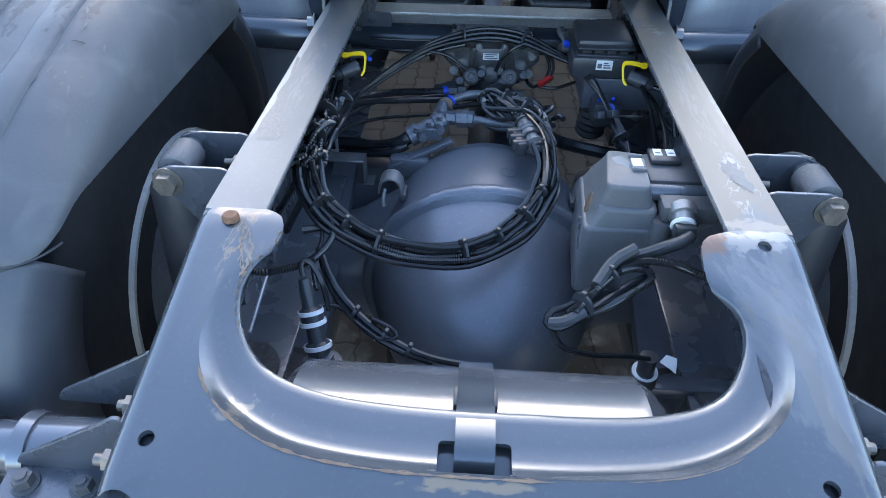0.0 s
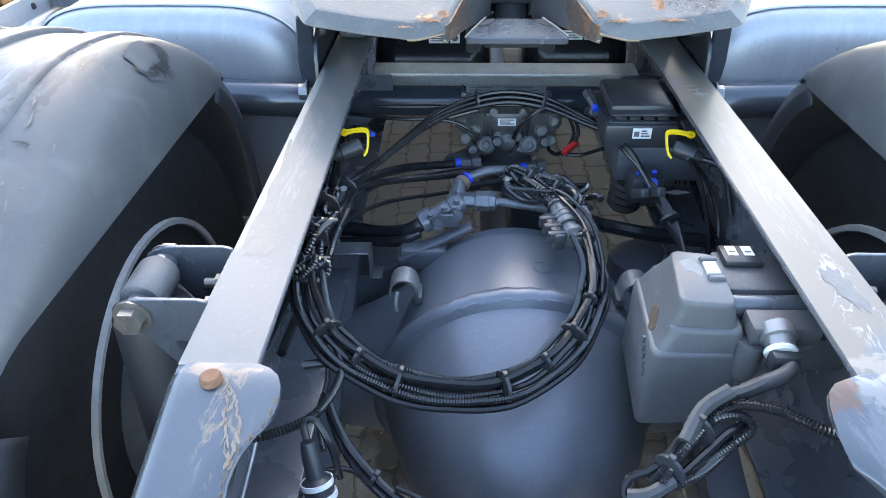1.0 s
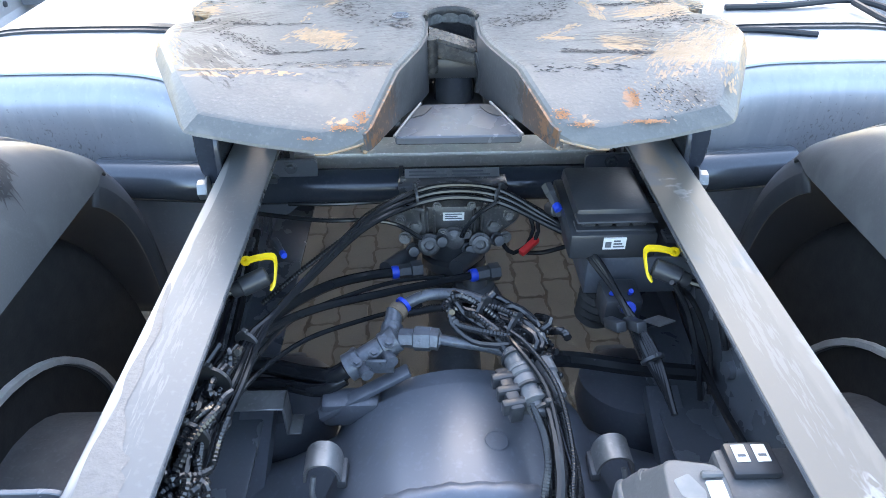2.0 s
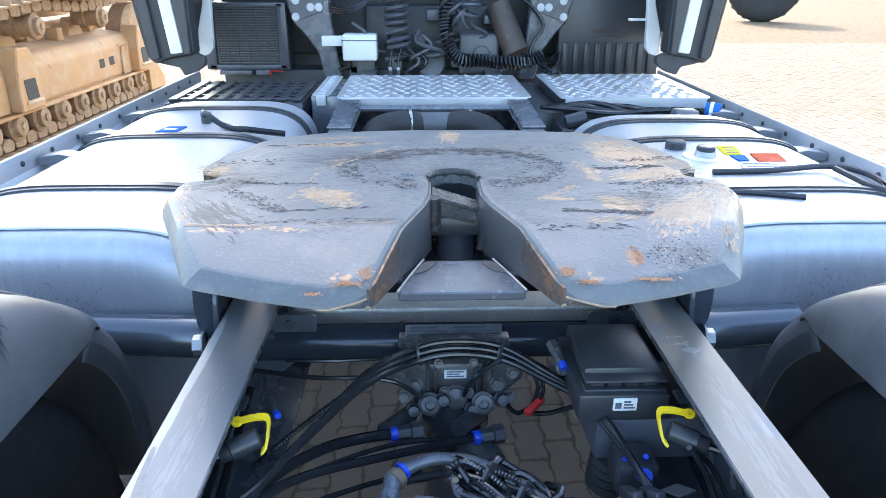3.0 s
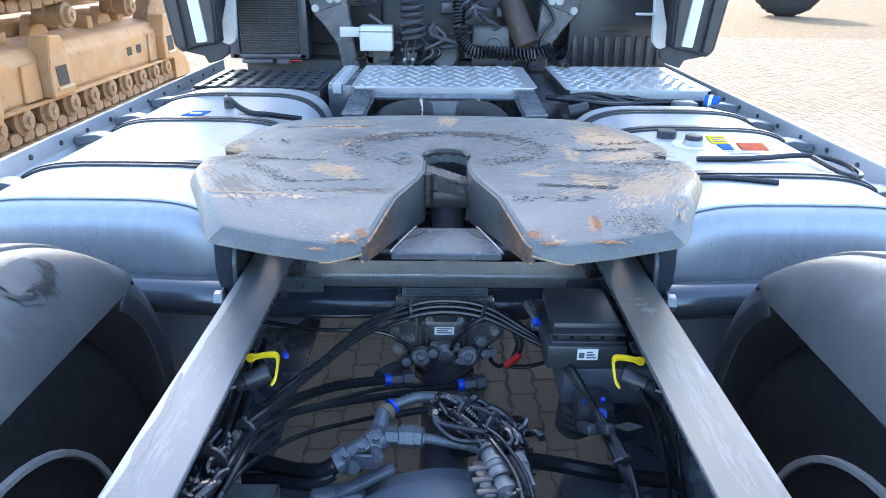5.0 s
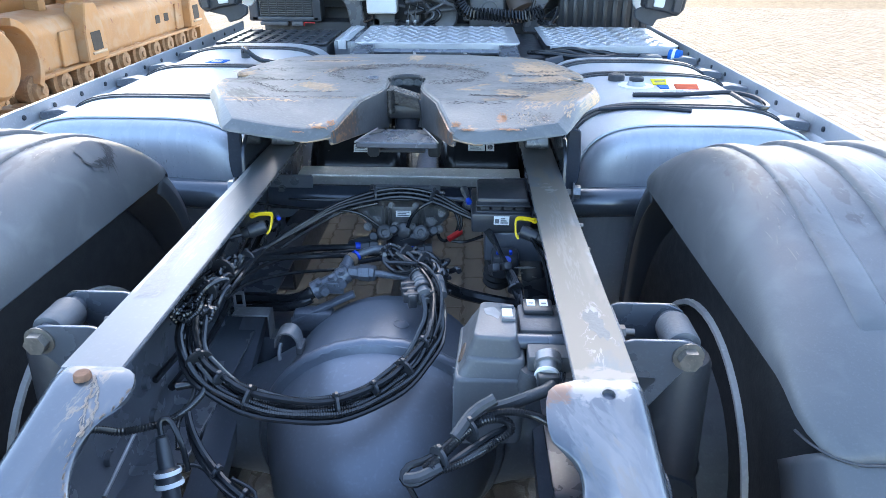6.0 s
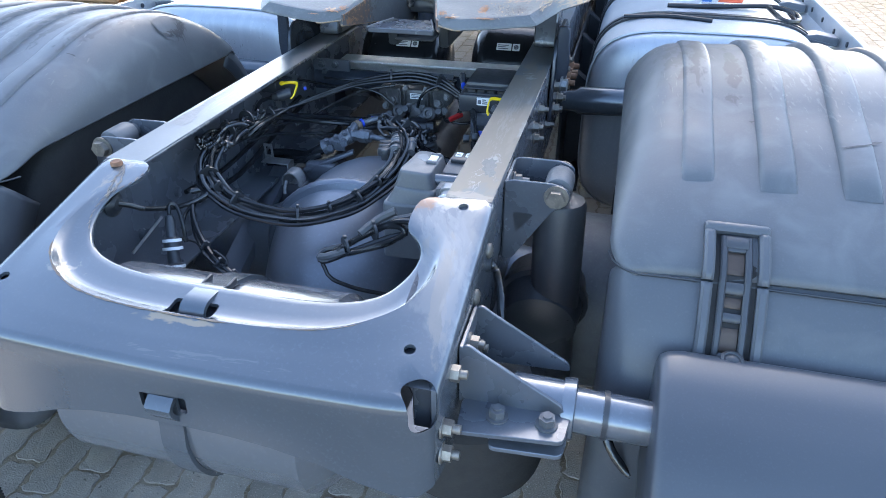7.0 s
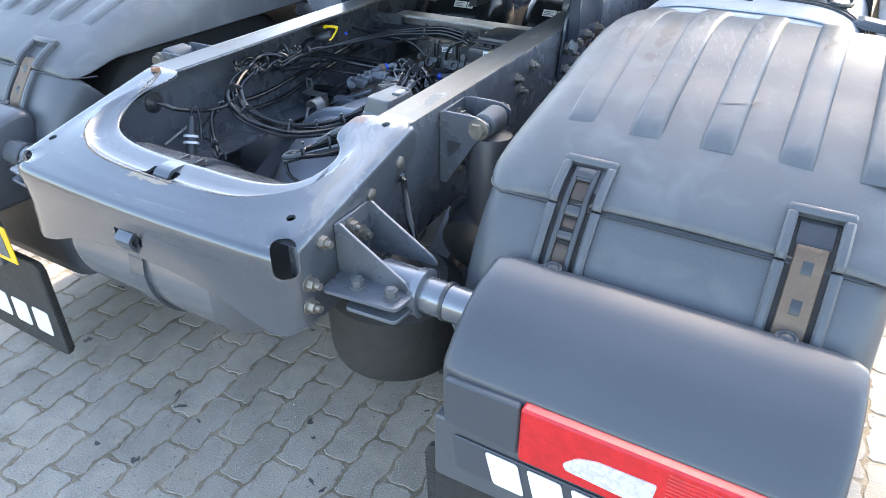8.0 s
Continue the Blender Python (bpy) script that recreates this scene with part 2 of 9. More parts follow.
M_BLACK = surface("black_plastic", (0.040, 0.043, 0.049), (0.030, 0.033, 0.038), 0.36, 0, 20, 200, 0.1)
M_RUBBER = surface("black_rubber", (0.020, 0.020, 0.021), (0.030, 0.029, 0.028), 0.75, 0, 14, 180, 0.3)
M_HOSE = surface("black_hose", (0.012, 0.013, 0.016), (0.016, 0.018, 0.020), 0.20, 0, 20, 200, 0.02, spec=0.42)
M_CONDUIT = surface("corrugated_conduit", (0.018, 0.019, 0.022), (0.013, 0.014, 0.016), 0.20, 0, 25, 200, 0.0, spec=0.8)
M_GREYBOX = surface("grey_plastic_box", (0.118, 0.122, 0.128), (0.10, 0.104, 0.110), 0.40, 0, 12, 240, 0.10, dust=(0.165, 0.165, 0.16), dust_at=0.62)
M_DIRTBOX = surface("dark_grey_casting", (0.125, 0.13, 0.138), (0.085, 0.089, 0.096), 0.55, 0.2, 16, 160, 0.3, dust=(0.14, 0.138, 0.13), dust_at=0.6)
M_ALU = surface("tank_aluminium", (0.47, 0.49, 0.52), (0.41, 0.43, 0.46), 0.46, 0.6, 1.6, 120, 0.03, dust=(0.55, 0.56, 0.57), dust_at=0.56, rough_var=0.1, wear=(0.26, 0.26, 0.26), wear_at=0.75, wear_scale=70,
                patches=tuple(p_ for sx_ in (-1, 1) for p_ in (((sx_ * 0.8, 1.55, 0.80), (0.5, 0.22, 0.40), (0.40, 0.42, 0.46), 36, 0.70, (1.2, 1, 0.10), 0.55), ((sx_ * 0.8, 1.55, 0.85), (0.5, 0.4, 0.35), (0.22, 0.22, 0.22), 170, 0.97, (1, 1, 0.6), 0.7), ((sx_ * 0.62, 1.60, 0.92), (0.14, 0.2, 0.14), (0.28, 0.27, 0.25), 120, 0.93, (1, 1, 0.7), 0.7), ((sx_ * 0.8, 2.1, 1.0), (0.5, 0.9, 0.2), (0.42, 0.43, 0.45), 9, 0.76, (1, 1, 1), 0.5))))
M_ALUW = surface("skirt_aluminium", (0.55, 0.56, 0.57), (0.46, 0.47, 0.48), 0.5, 0.6, 4, 120, 0.05, dust=(0.36, 0.35, 0.33), dust_at=0.62)
M_TREAD = surface("tread_plate_aluminium", (0.56, 0.57, 0.59), (0.48, 0.49, 0.51), 0.36, 0.6, 5, 140, 0.05)
M_TIE = surface("black_nylon_tie", (0.035, 0.037, 0.041), None, 0.35, 0, 30, 200, 0.0)
M_GLOSSY = surface("glossy_black_paint", (0.050, 0.060, 0.080), (0.038, 0.046, 0.063), 0.18, 0.2, 8, 150, 0.03, dust=(0.10, 0.10, 0.10), dust_at=0.68)
M_DARKCAST = surface("oily_dark_casting", (0.105, 0.104, 0.104), (0.05, 0.051, 0.053), 0.38, 0.25, 40, 160, 0.5, dust=(0.20, 0.18, 0.15), dust_at=0.58, wear=(0.26, 0.24, 0.20), wear_at=0.68, wear_scale=120)
M_STEEL = surface("bright_steel", (0.5, 0.5, 0.5), (0.38, 0.38, 0.38), 0.35, 0.85, 20, 160, 0.05)
M_ZINC = surface("zinc_bolt", (0.29, 0.265, 0.23), (0.18, 0.165, 0.15), 0.45, 0.7, 40, 200, 0.1)
M_BRASS = surface("bronze_latch", (0.165, 0.115, 0.08), (0.125, 0.085, 0.06), 0.5, 0.35, 20, 200, 0.1, dust=(0.16, 0.14, 0.12), dust_at=0.6)
M_YELLOW = surface("yellow_clip", (0.85, 0.60, 0.01), (0.75, 0.5, 0.01), 0.45, 0, 30, 200, 0.05)
M_STICKYEL = surface("yellow_sticker", (0.75, 0.62, 0.02), None, 0.75, 0, 30, 200, 0.0, spec=0.1)
M_BLUE = surface("blue_collet", (0.01, 0.06, 0.55), None, 0.35, 0, 30, 200, 0.02)
M_RED = surface("red_clip", (0.6, 0.03, 0.03), None, 0.45, 0, 30, 200, 0.02)
M_WHITE = surface("white_plastic", (0.72, 0.73, 0.73), (0.64, 0.65, 0.65), 0.45, 0, 8, 150, 0.04)
M_STICKBLUE = surface("blue_sticker", (0.03, 0.14, 0.45), None, 0.75, 0, 30, 200, 0.0, spec=0.1)
M_STICKRED = surface("orange_red_sticker", (0.62, 0.10, 0.04), None, 0.75, 0, 30, 200, 0.0, spec=0.1)
M_LABEL = surface("white_label", (0.75, 0.75, 0.74), (0.68, 0.68, 0.67), 0.5, 0, 30, 200, 0.0)
M_INK = surface("print_grey", (0.12, 0.13, 0.15), None, 0.6, 0, 30, 200, 0.0)
M_LENS = surface("red_lens", (0.62, 0.015, 0.018), (0.5, 0.012, 0.014), 0.18, 0, 60, 150, 0.25, coat=0.5)
M_CLEAR = surface("clear_lens", (0.75, 0.73, 0.72), (0.55, 0.53, 0.52), 0.2, 0.2, 120, 200, 0.6, coat=0.5)
M_PLATE = surface("yellow_plate", (0.80, 0.50, 0.01), (0.72, 0.44, 0.01), 0.45, 0, 10, 200, 0.03)
M_CAB = surface("cab_rear_dark", (0.035, 0.037, 0.04), (0.025, 0.026, 0.028), 0.5, 0.1, 6, 150, 0.1, dust=(0.06, 0.06, 0.06), dust_at=0.55)
M_CABW = surface("cab_white_paint", (0.72, 0.72, 0.70), (0.65, 0.65, 0.63), 0.3, 0, 3, 150, 0.02, coat=0.4)
M_CRAWL = surface("machine_orange_dusty", (0.46, 0.25, 0.095), (0.38, 0.21, 0.095), 0.7, 0, 3, 80, 0.3, dust=(0.42, 0.285, 0.165), dust_at=0.46, wear=(0.26, 0.115, 0.06), wear_at=0.66, wear_scale=9)
M_CRAWLD = surface("track_steel_muddy", (0.34, 0.21, 0.115), (0.23, 0.145, 0.08), 0.8, 0.1, 8, 80, 0.5, dust=(0.40, 0.28, 0.17), dust_at=0.5)
# tint darkens the yard's colour beyond these radii, against overexposed sunlight
YARD_TINT = ((0.5, 1.0, 0.0), (3.4, 4.6, 40.0), (0.68, 0.60, 0.49))
# shade under the truck, with some brown dirt, painted into the paving colour
SHADE_DIRT = ((-0.1, 2.55, 0.0), (1.5, 1.75, 0.4))
# both patches paint shade: under the truck and under the rear axle
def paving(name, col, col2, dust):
    return surface(name, col, col2, 0.9, 0, 7, 230, 0.9, vary=0.11, dust=dust, dust_at=0.50, wear=(0.15, 0.135, 0.115), wear_at=0.655, wear_scale=95, rough_var=0.08, speck=1.5, spec=0.12, placed=True, zone=YARD_TINT, patches=((*SHADE_DIRT, (0.135, 0.120, 0.108), 4, 0.42, (1, 1, 1), 0.85), ((0.05, 1.15, 0.0), (0.55, 0.40, 0.4), (0.085, 0.070, 0.060), 5, 0.55, (1, 1, 1), 0.85)))
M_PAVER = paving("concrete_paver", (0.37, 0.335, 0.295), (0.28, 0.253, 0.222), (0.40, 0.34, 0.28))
M_GRIT = surface("loose_grit", (0.6, 0.57, 0.52), (0.35, 0.31, 0.26), 0.8, 0, 60, 200, 0.1, placed=True)
# the joints carry the same painted shade as the pavers
M_JOINT = surface("joint_sand", (0.31, 0.255, 0.19), (0.18, 0.145, 0.105), 0.95, 0, 7, 180, 0.9, dust=(0.37, 0.325, 0.255), dust_at=0.50, speck=1.3, spec=0.1, placed=True, zone=YARD_TINT, patches=((*SHADE_DIRT, (0.085, 0.073, 0.062), 4, 0.42, (1, 1, 1), 0.85), ((0.05, 1.15, 0.0), (0.55, 0.40, 0.4), (0.065, 0.054, 0.046), 5, 0.55, (1, 1, 1), 0.9)))
# large dark blotches in the colour stand in for shadows on the concrete
M_YARD = surface("blotchy_concrete_yard", (0.165, 0.145, 0.115), (0.13, 0.116, 0.095), 0.9, 0, 0.4, 30, 0.4, dust=(0.17, 0.152, 0.122), wear=(0.085, 0.08, 0.072), wear_at=0.56, wear_scale=0.22, spec=0.08)
M_DARKPAINT = surface("dark_blue_grey_paint", (0.115, 0.126, 0.150), (0.090, 0.099, 0.118), 0.34, 0.2, 6, 150, 0.05, dust=(0.07, 0.066, 0.06), dust_at=0.58)
M_GALV = surface("dull_galvanised", (0.30, 0.305, 0.31), (0.20, 0.205, 0.21), 0.4, 0.6, 20, 150, 0.1, dust=(0.18, 0.175, 0.165), dust_at=0.6)
M_TUBE2 = surface("dusty_dark_rubber", (0.045, 0.046, 0.048), (0.034, 0.035, 0.037), 0.6, 0, 8, 160, 0.1, dust=(0.075, 0.07, 0.062), dust_at=0.58)
M_VALVE = surface("oily_blue_grey_casting", (0.125, 0.138, 0.162), (0.085, 0.094, 0.112), 0.34, 0.3, 45, 160, 0.35, dust=(0.075, 0.075, 0.078), dust_at=0.50, wear=(0.05, 0.05, 0.052), wear_at=0.66, wear_scale=60)
M_EXH = surface("dusty_brown_silencer", (0.10, 0.078, 0.065), (0.07, 0.056, 0.05), 0.6, 0.3, 6, 120, 0.2, dust=(0.14, 0.11, 0.09), dust_at=0.55)
M_CAST = surface("grey_casting", (0.12, 0.125, 0.135), (0.085, 0.09, 0.10), 0.5, 0.25, 10, 150, 0.2, dust=(0.17, 0.165, 0.155), dust_at=0.58)
M_WINDOW = surface("bronze_window", (0.085, 0.060, 0.046), (0.06, 0.044, 0.036), 0.5, 0.3, 30, 200, 0.1)
M_TAN2 = surface("pale_worn_lip", (0.45, 0.36, 0.25), (0.36, 0.28, 0.19), 0.6, 0.1, 20, 160, 0.1)
M_LOADER = surface("loader_yellow", (0.42, 0.27, 0.03), (0.34, 0.22, 0.03), 0.5, 0, 6, 120, 0.05)

# ---- builders ----
def thing(name, at, label, category, group="", kind=""):
    ob = new(name)
    ob.location = at
    ob.empty_display_size = 0.05
    return tagged(ob, label, category, group, kind)


def mesh_from(name, bm, material, smooth=40):
    me = bpy.data.meshes.new(name)
    bmesh.ops.recalc_face_normals(bm, faces=bm.faces)
    bm.to_mesh(me)
    bm.free()
    me.materials.append(material)
    if smooth:
        me.polygons.foreach_set("use_smooth", [True] * len(me.polygons))
        me.set_sharp_from_angle(angle=radians(smooth))
    return me


def part(name, bm, material, parent, label="", smooth=40):
    ob = new(name, mesh_from(name, bm, material, smooth))
    ob.parent = parent
    if parent is not None and parent.type == "EMPTY":
        ob.matrix_parent_inverse = Matrix.Translation(-parent.location)
    if label:
        ob["label"] = label
    return ob


def solo(name, bm, material, label, category, group="", kind="", smooth=40):
    return tagged(new(name, mesh_from(name, bm, material, smooth)), label, category, group, kind)


def thicken(ob, t, offset=-1.0):
    md = ob.modifiers.new("thickness", "SOLIDIFY")
    md.thickness, md.offset = t, offset
    return ob


def BM():
    return bmesh.new()


def box(bm, lo, hi, bevel=0.0, seg=2, m=None):
    r = bmesh.ops.create_cube(bm, size=1.0)
    vs = r["verts"]
    c, s = [(a + b) / 2 for a, b in zip(lo, hi)], [abs(b - a) for a, b in zip(lo, hi)]
    for v in vs:
        v.co = Vector((c[i] + v.co[i] * s[i] for i in range(3)))
    if bevel:
        es = list({e for v in vs for e in v.link_edges})
        r = bmesh.ops.bevel(bm, geom=es, offset=min(bevel, min(s) * 0.45), segments=seg, affect="EDGES", profile=0.5)
        vs = list({v for f in r["faces"] for v in f.verts} | {v for v in vs if v.is_valid})
    if m is not None:
        bmesh.ops.transform(bm, matrix=m, verts=vs)
    return vs


def rings(bm, loops, closed=True, cap=True):
    """Skin a list of point loops of equal length."""
    vl = [[bm.verts.new(p) for p in lp] for lp in loops]
    n = len(vl[0])
    for a, b in zip(vl, vl[1:]):
        for i in range(n if closed else n - 1):
            j = (i + 1) % n
            bm.faces.new((a[i], a[j], b[j], b[i]))
    if cap and closed:
        bm.faces.new(vl[0][::-1])
        bm.faces.new(vl[-1])
    return vl


def frame_of(d):
    d = Vector(d).normalized()
    u = d.cross(Vector((0, 0, 1)) if abs(d.z) < 0.9 else Vector((1, 0, 0))).normalized()
    return d, u, d.cross(u)


def cyl(bm, a, b, r, r2=None, seg=20, bevel=0.0):
    a, b = Vector(a), Vector(b)
    d, u, w = frame_of(b - a)
    r2 = r if r2 is None else r2
    ln = (b - a).length
    st = [(0, r), (ln, r2)] if not bevel else [(0, r - bevel), (bevel * 0.3, r - bevel * 0.3), (bevel, r), (ln - bevel, r2), (ln - bevel * 0.3, r2 - bevel * 0.3), (ln, r2 - bevel)]
    rings(bm, [[a + d * h + (u * math.cos(2 * math.pi * i / seg) + w * math.sin(2 * math.pi * i / seg)) * q for i in range(seg)] for h, q in st])


def lathe(bm, o, axis, prof, seg=32):
    """prof: (distance along the axis, radius)."""
    o = Vector(o)
    d, u, w = frame_of(axis)
    rings(bm, [[o + d * h + (u * math.cos(2 * math.pi * i / seg) + w * math.sin(2 * math.pi * i / seg)) * max(q, 0.0005) for i in range(seg)] for h, q in prof])


def spline(pts, step=0.01, closed=False):
    """Points of a smooth line through pts, about step apart."""
    P = [Vector(p) for p in pts]
    n = len(P)
    out = []
    for i in range(n if closed else n - 1):
        p0 = P[(i - 1) % n] if closed or i > 0 else P[0] * 2 - P[1]
        p1, p2 = P[i], P[(i + 1) % n]
        p3 = P[(i + 2) % n] if closed or i + 2 < n else P[-1] * 2 - P[-2]
        k = max(2, int((p2 - p1).length / step))
        for j in range(k):
            t = j / k
            out.append(0.5 * ((2 * p1) + (p2 - p0) * t + (2 * p0 - 5 * p1 + 4 * p2 - p3) * t * t + (3 * p1 - p0 - 3 * p2 + p3) * t ** 3))
    if not closed:
        out.append(P[-1])
    return out


def tube(bm, pts, r, seg=8, step=0.012, ribbed=0.0, closed=False, raw=False):
    """A round cable along pts; ribbed: pitch of a corrugated conduit."""
    line = list(pts) if raw else spline(pts, ribbed / 2 if ribbed else step, closed)
    n = len(line)
    up = None
    loops = []
    for i, p in enumerate(line):
        a = line[(i - 1) % n] if closed or i > 0 else p
        b = line[(i + 1) % n] if closed or i < n - 1 else p
        d = (b - a)
        if d.length < 1e-9:
            d = Vector((0, 0, 1))
        d.normalize()
        if up is None:
            up = frame_of(d)[1]
        up = (up - d * up.dot(d))
        up = up.normalized() if up.length > 1e-6 else frame_of(d)[1]
        w = d.cross(up)
        q = r * (0.73 if ribbed and i % 2 else 1.0)
        loops.append([p + (up * math.cos(2 * math.pi * k / seg) + w * math.sin(2 * math.pi * k / seg)) * q for k in range(seg)])
    if closed:
        loops.append(loops[0])
        rings(bm, loops, cap=False)
    else:
        rings(bm, loops)


def prism(bm, outline, z0, z1, plane="xy", bevel=0.0):
    """Extrude a 2D outline between two heights. plane: xy, xz (height along y) or yz (height along x)."""
    def at(p, h):
        return (p[0], p[1], h) if plane == "xy" else (p[0], h, p[1]) if plane == "xz" else (h, p[0], p[1])
    n = len(outline)
    if bevel:
        area = sum(outline[i][0] * outline[(i + 1) % n][1] - outline[(i + 1) % n][0] * outline[i][1] for i in range(n))
        sg = 1 if area > 0 else -1
        ins = []
        for i in range(n):
            a, b, c = Vector(outline[i - 1]), Vector(outline[i]), Vector(outline[(i + 1) % n])
            e1, e2 = (b - a).normalized(), (c - b).normalized()
            nrm = Vector((-(e1.y + e2.y), e1.x + e2.x)) * sg
            k = nrm.length
            ins.append(b + nrm / max(k, 1e-6) * bevel * (2 / max(k, 0.8)))
        s = 1 if z1 > z0 else -1
        loops = [[at(p, z0) for p in ins], [at(p, z0 + s * bevel) for p in outline], [at(p, z1 - s * bevel) for p in outline], [at(p, z1) for p in ins]]
    else:
        loops = [[at(p, z0) for p in outline], [at(p, z1) for p in outline]]
    rings(bm, loops)


def bolt(bm, at, d, r=0.012, h=0.012, stud=0.0, washer=True):
    """A hexagon head or nut with washer, standing on at towards d."""
    at = Vector(at)
    d = Vector(d).normalized()
    if washer:
        cyl(bm, at, at + d * 0.003, r * 1.35, seg=16)
    cyl(bm, at + d * 0.003, at + d * (0.003 + h), r, seg=6)
    if stud:
        cyl(bm, at + d * 0.003, at + d * (h + stud), r * 0.55, seg=10)


def one(fn, *a, **k):
    bm = BM()
    fn(bm, *a, **k)
    return bm


def rounded(pts, r, k=5):
    """Round the corners of a 2D outline."""
    out, n = [], len(pts)
    for i in range(n):
        a, b, c = Vector(pts[i - 1]), Vector(pts[i]), Vector(pts[(i + 1) % n])
        q = min(r, (a - b).length * 0.45, (c - b).length * 0.45)
        p0, p1 = b + (a - b).normalized() * q, b + (c - b).normalized() * q
        for j in range(k + 1):
            t = j / k
            out.append(tuple(p0 * (1 - t) ** 2 + b * 2 * t * (1 - t) + p1 * t * t))
    return out


def interp(x, xs, ys):
    return float(np.interp(x, xs, ys))


def blob(bm, cx, cy, rx, ry, ang, zf, rg, lift=0.0008, n=18, rough=0.35):
    """An irregular flat mark that lies on the surface z = zf(x, y)."""
    ph = [rg.uniform(0, 6.28) for _ in range(4)]
    rim, mid = [], []
    ca, sa = math.cos(ang), math.sin(ang)
    for k in range(n):
        a = 2 * math.pi * k / n
        r = 1 + rough * (0.5 * math.sin(2 * a + ph[0]) + 0.4 * math.sin(3 * a + ph[1]) + 0.35 * math.sin(5 * a + ph[2]) + 0.3 * math.sin(8 * a + ph[3]))
        for lst, q in ((rim, 1.0), (mid, 0.5)):
            u, v = rx * r * q * math.cos(a), ry * r * q * math.sin(a)
            x, y = cx + u * ca - v * sa, cy + u * sa + v * ca
            lst.append(bm.verts.new((x, y, zf(x, y) + lift)))
    c = bm.verts.new((cx, cy, zf(cx, cy) + lift))
    for k in range(n):
        j = (k + 1) % n
        bm.faces.new((rim[k], rim[j], mid[j], mid[k]))
        bm.faces.new((mid[k], mid[j], c))


def shape_mark(bm, pts, zf, lift=0.0008):
    """A flat mark with a given outline, laid on a surface."""
    vs = [bm.verts.new((x, y, zf(x, y) + lift)) for x, y in pts]
    bm.faces.new(vs)

# ---- the chassis ----
SLOPE = 0.24


def deck(y):
    """Height of the sloping rear crossmember's top."""
    return 0.957 - max(0.0, 0.43 - y) * SLOPE


def rail(sx, parent):
    prof = rounded([(0.385, 0.685), (0.385, 0.955), (0.300, 0.955), (0.300, 0.947), (0.377, 0.947), (0.377, 0.693), (0.300, 0.693), (0.300, 0.685)], 0.006, 2)
    bm = BM()
    loops = []
    for y in (0.078, 0.40, 0.44, 1.0, 2.0, 3.2, 4.4, 5.6):
        lp = []
        for x, z in prof:
            zz = min(z, deck(y) - 0.012) if y < 0.43 else z
            lp.append((sx * x, y, zz))
        loops.append(lp)
    rings(bm, loops)
    ob = part("rail", bm, M_FRAME, parent, "grey C-section frame rail with scraped paint")
    bm = BM()
    prism(bm, rounded([(sx * 0.3015, 0.445), (sx * 0.3835, 0.445), (sx * 0.3835, 5.6), (sx * 0.3015, 5.6)], 0.002, 2), 0.9545, 0.9562, "xy", 0.0006)
    flange = part("top_flange", bm, M_RAIL, ob, "bright worn upper face of the rail")
    flat = lambda x, y: 0.9562
    rg = random.Random(11 + sx)
    if sx < 0:
        bm = BM()
        shape_mark(bm, [tuple(v.xy) for v in spline([Vector((*q, 0)) for q in [(-0.379, 0.955), (-0.376, 0.90), (-0.372, 0.86), (-0.376, 0.80), (-0.371, 0.76), (-0.376, 0.70), (-0.373, 0.655), (-0.369, 0.628), (-0.363, 0.640), (-0.355, 0.632), (-0.349, 0.642), (-0.340, 0.631), (-0.333, 0.645), (-0.331, 0.668), (-0.338, 0.676), (-0.334, 0.69), (-0.345, 0.70), (-0.352, 0.73), (-0.362, 0.755), (-0.360, 0.80), (-0.365, 0.83), (-0.362, 0.87), (-0.370, 0.91), (-0.373, 0.95)]], 0.004, True)], flat, 0.0005)
        part("peeled_patch", bm, M_PEEL, flange, "dull patch of peeled paint")
    else:
        bm = BM()
        shape_mark(bm, [tuple(v.xy) for v in spline([Vector((*q, 0)) for q in [(0.338, 0.622), (0.344, 0.616), (0.349, 0.628), (0.354, 0.618), (0.361, 0.622), (0.358, 0.603), (0.364, 0.598), (0.362, 0.575), (0.368, 0.562), (0.361, 0.540), (0.356, 0.552), (0.351, 0.545), (0.347, 0.562), (0.339, 0.572), (0.341, 0.588), (0.334, 0.597)]], 0.003, True)], flat, 0.0005)
        part("peeled_patch", bm, M_PEEL, flange, "dull patch of peeled paint")
    for y, z in ((0.62, 0.80), (0.62, 0.73), (0.78, 0.83), (0.78, 0.75), (0.93, 0.80), (0.93, 0.72), (1.10, 0.85), (1.10, 0.75), (1.28, 0.86), (1.28, 0.76), (0.48, 0.765), (1.42, 0.88), (1.42, 0.80), (1.50, 0.88), (1.50, 0.80), (1.58, 0.88), (1.58, 0.80)):
        part("bolt_head", one(cyl, (sx * 0.3775, y, z), (sx * 0.369, y, z), 0.013, 0.011, 14), M_FRAME, ob)
    for y, z in ((0.96, 0.90), (0.99, 0.86), (1.06, 0.91), (1.25, 0.80), (1.34, 0.90), (1.38, 0.86), (0.66, 0.88), (0.72, 0.80)):
        part("hex_bolt", one(bolt, (sx * 0.385, y, z), (sx, 0, 0), 0.011, 0.010, 0.014), M_ZINC, ob)
    return ob


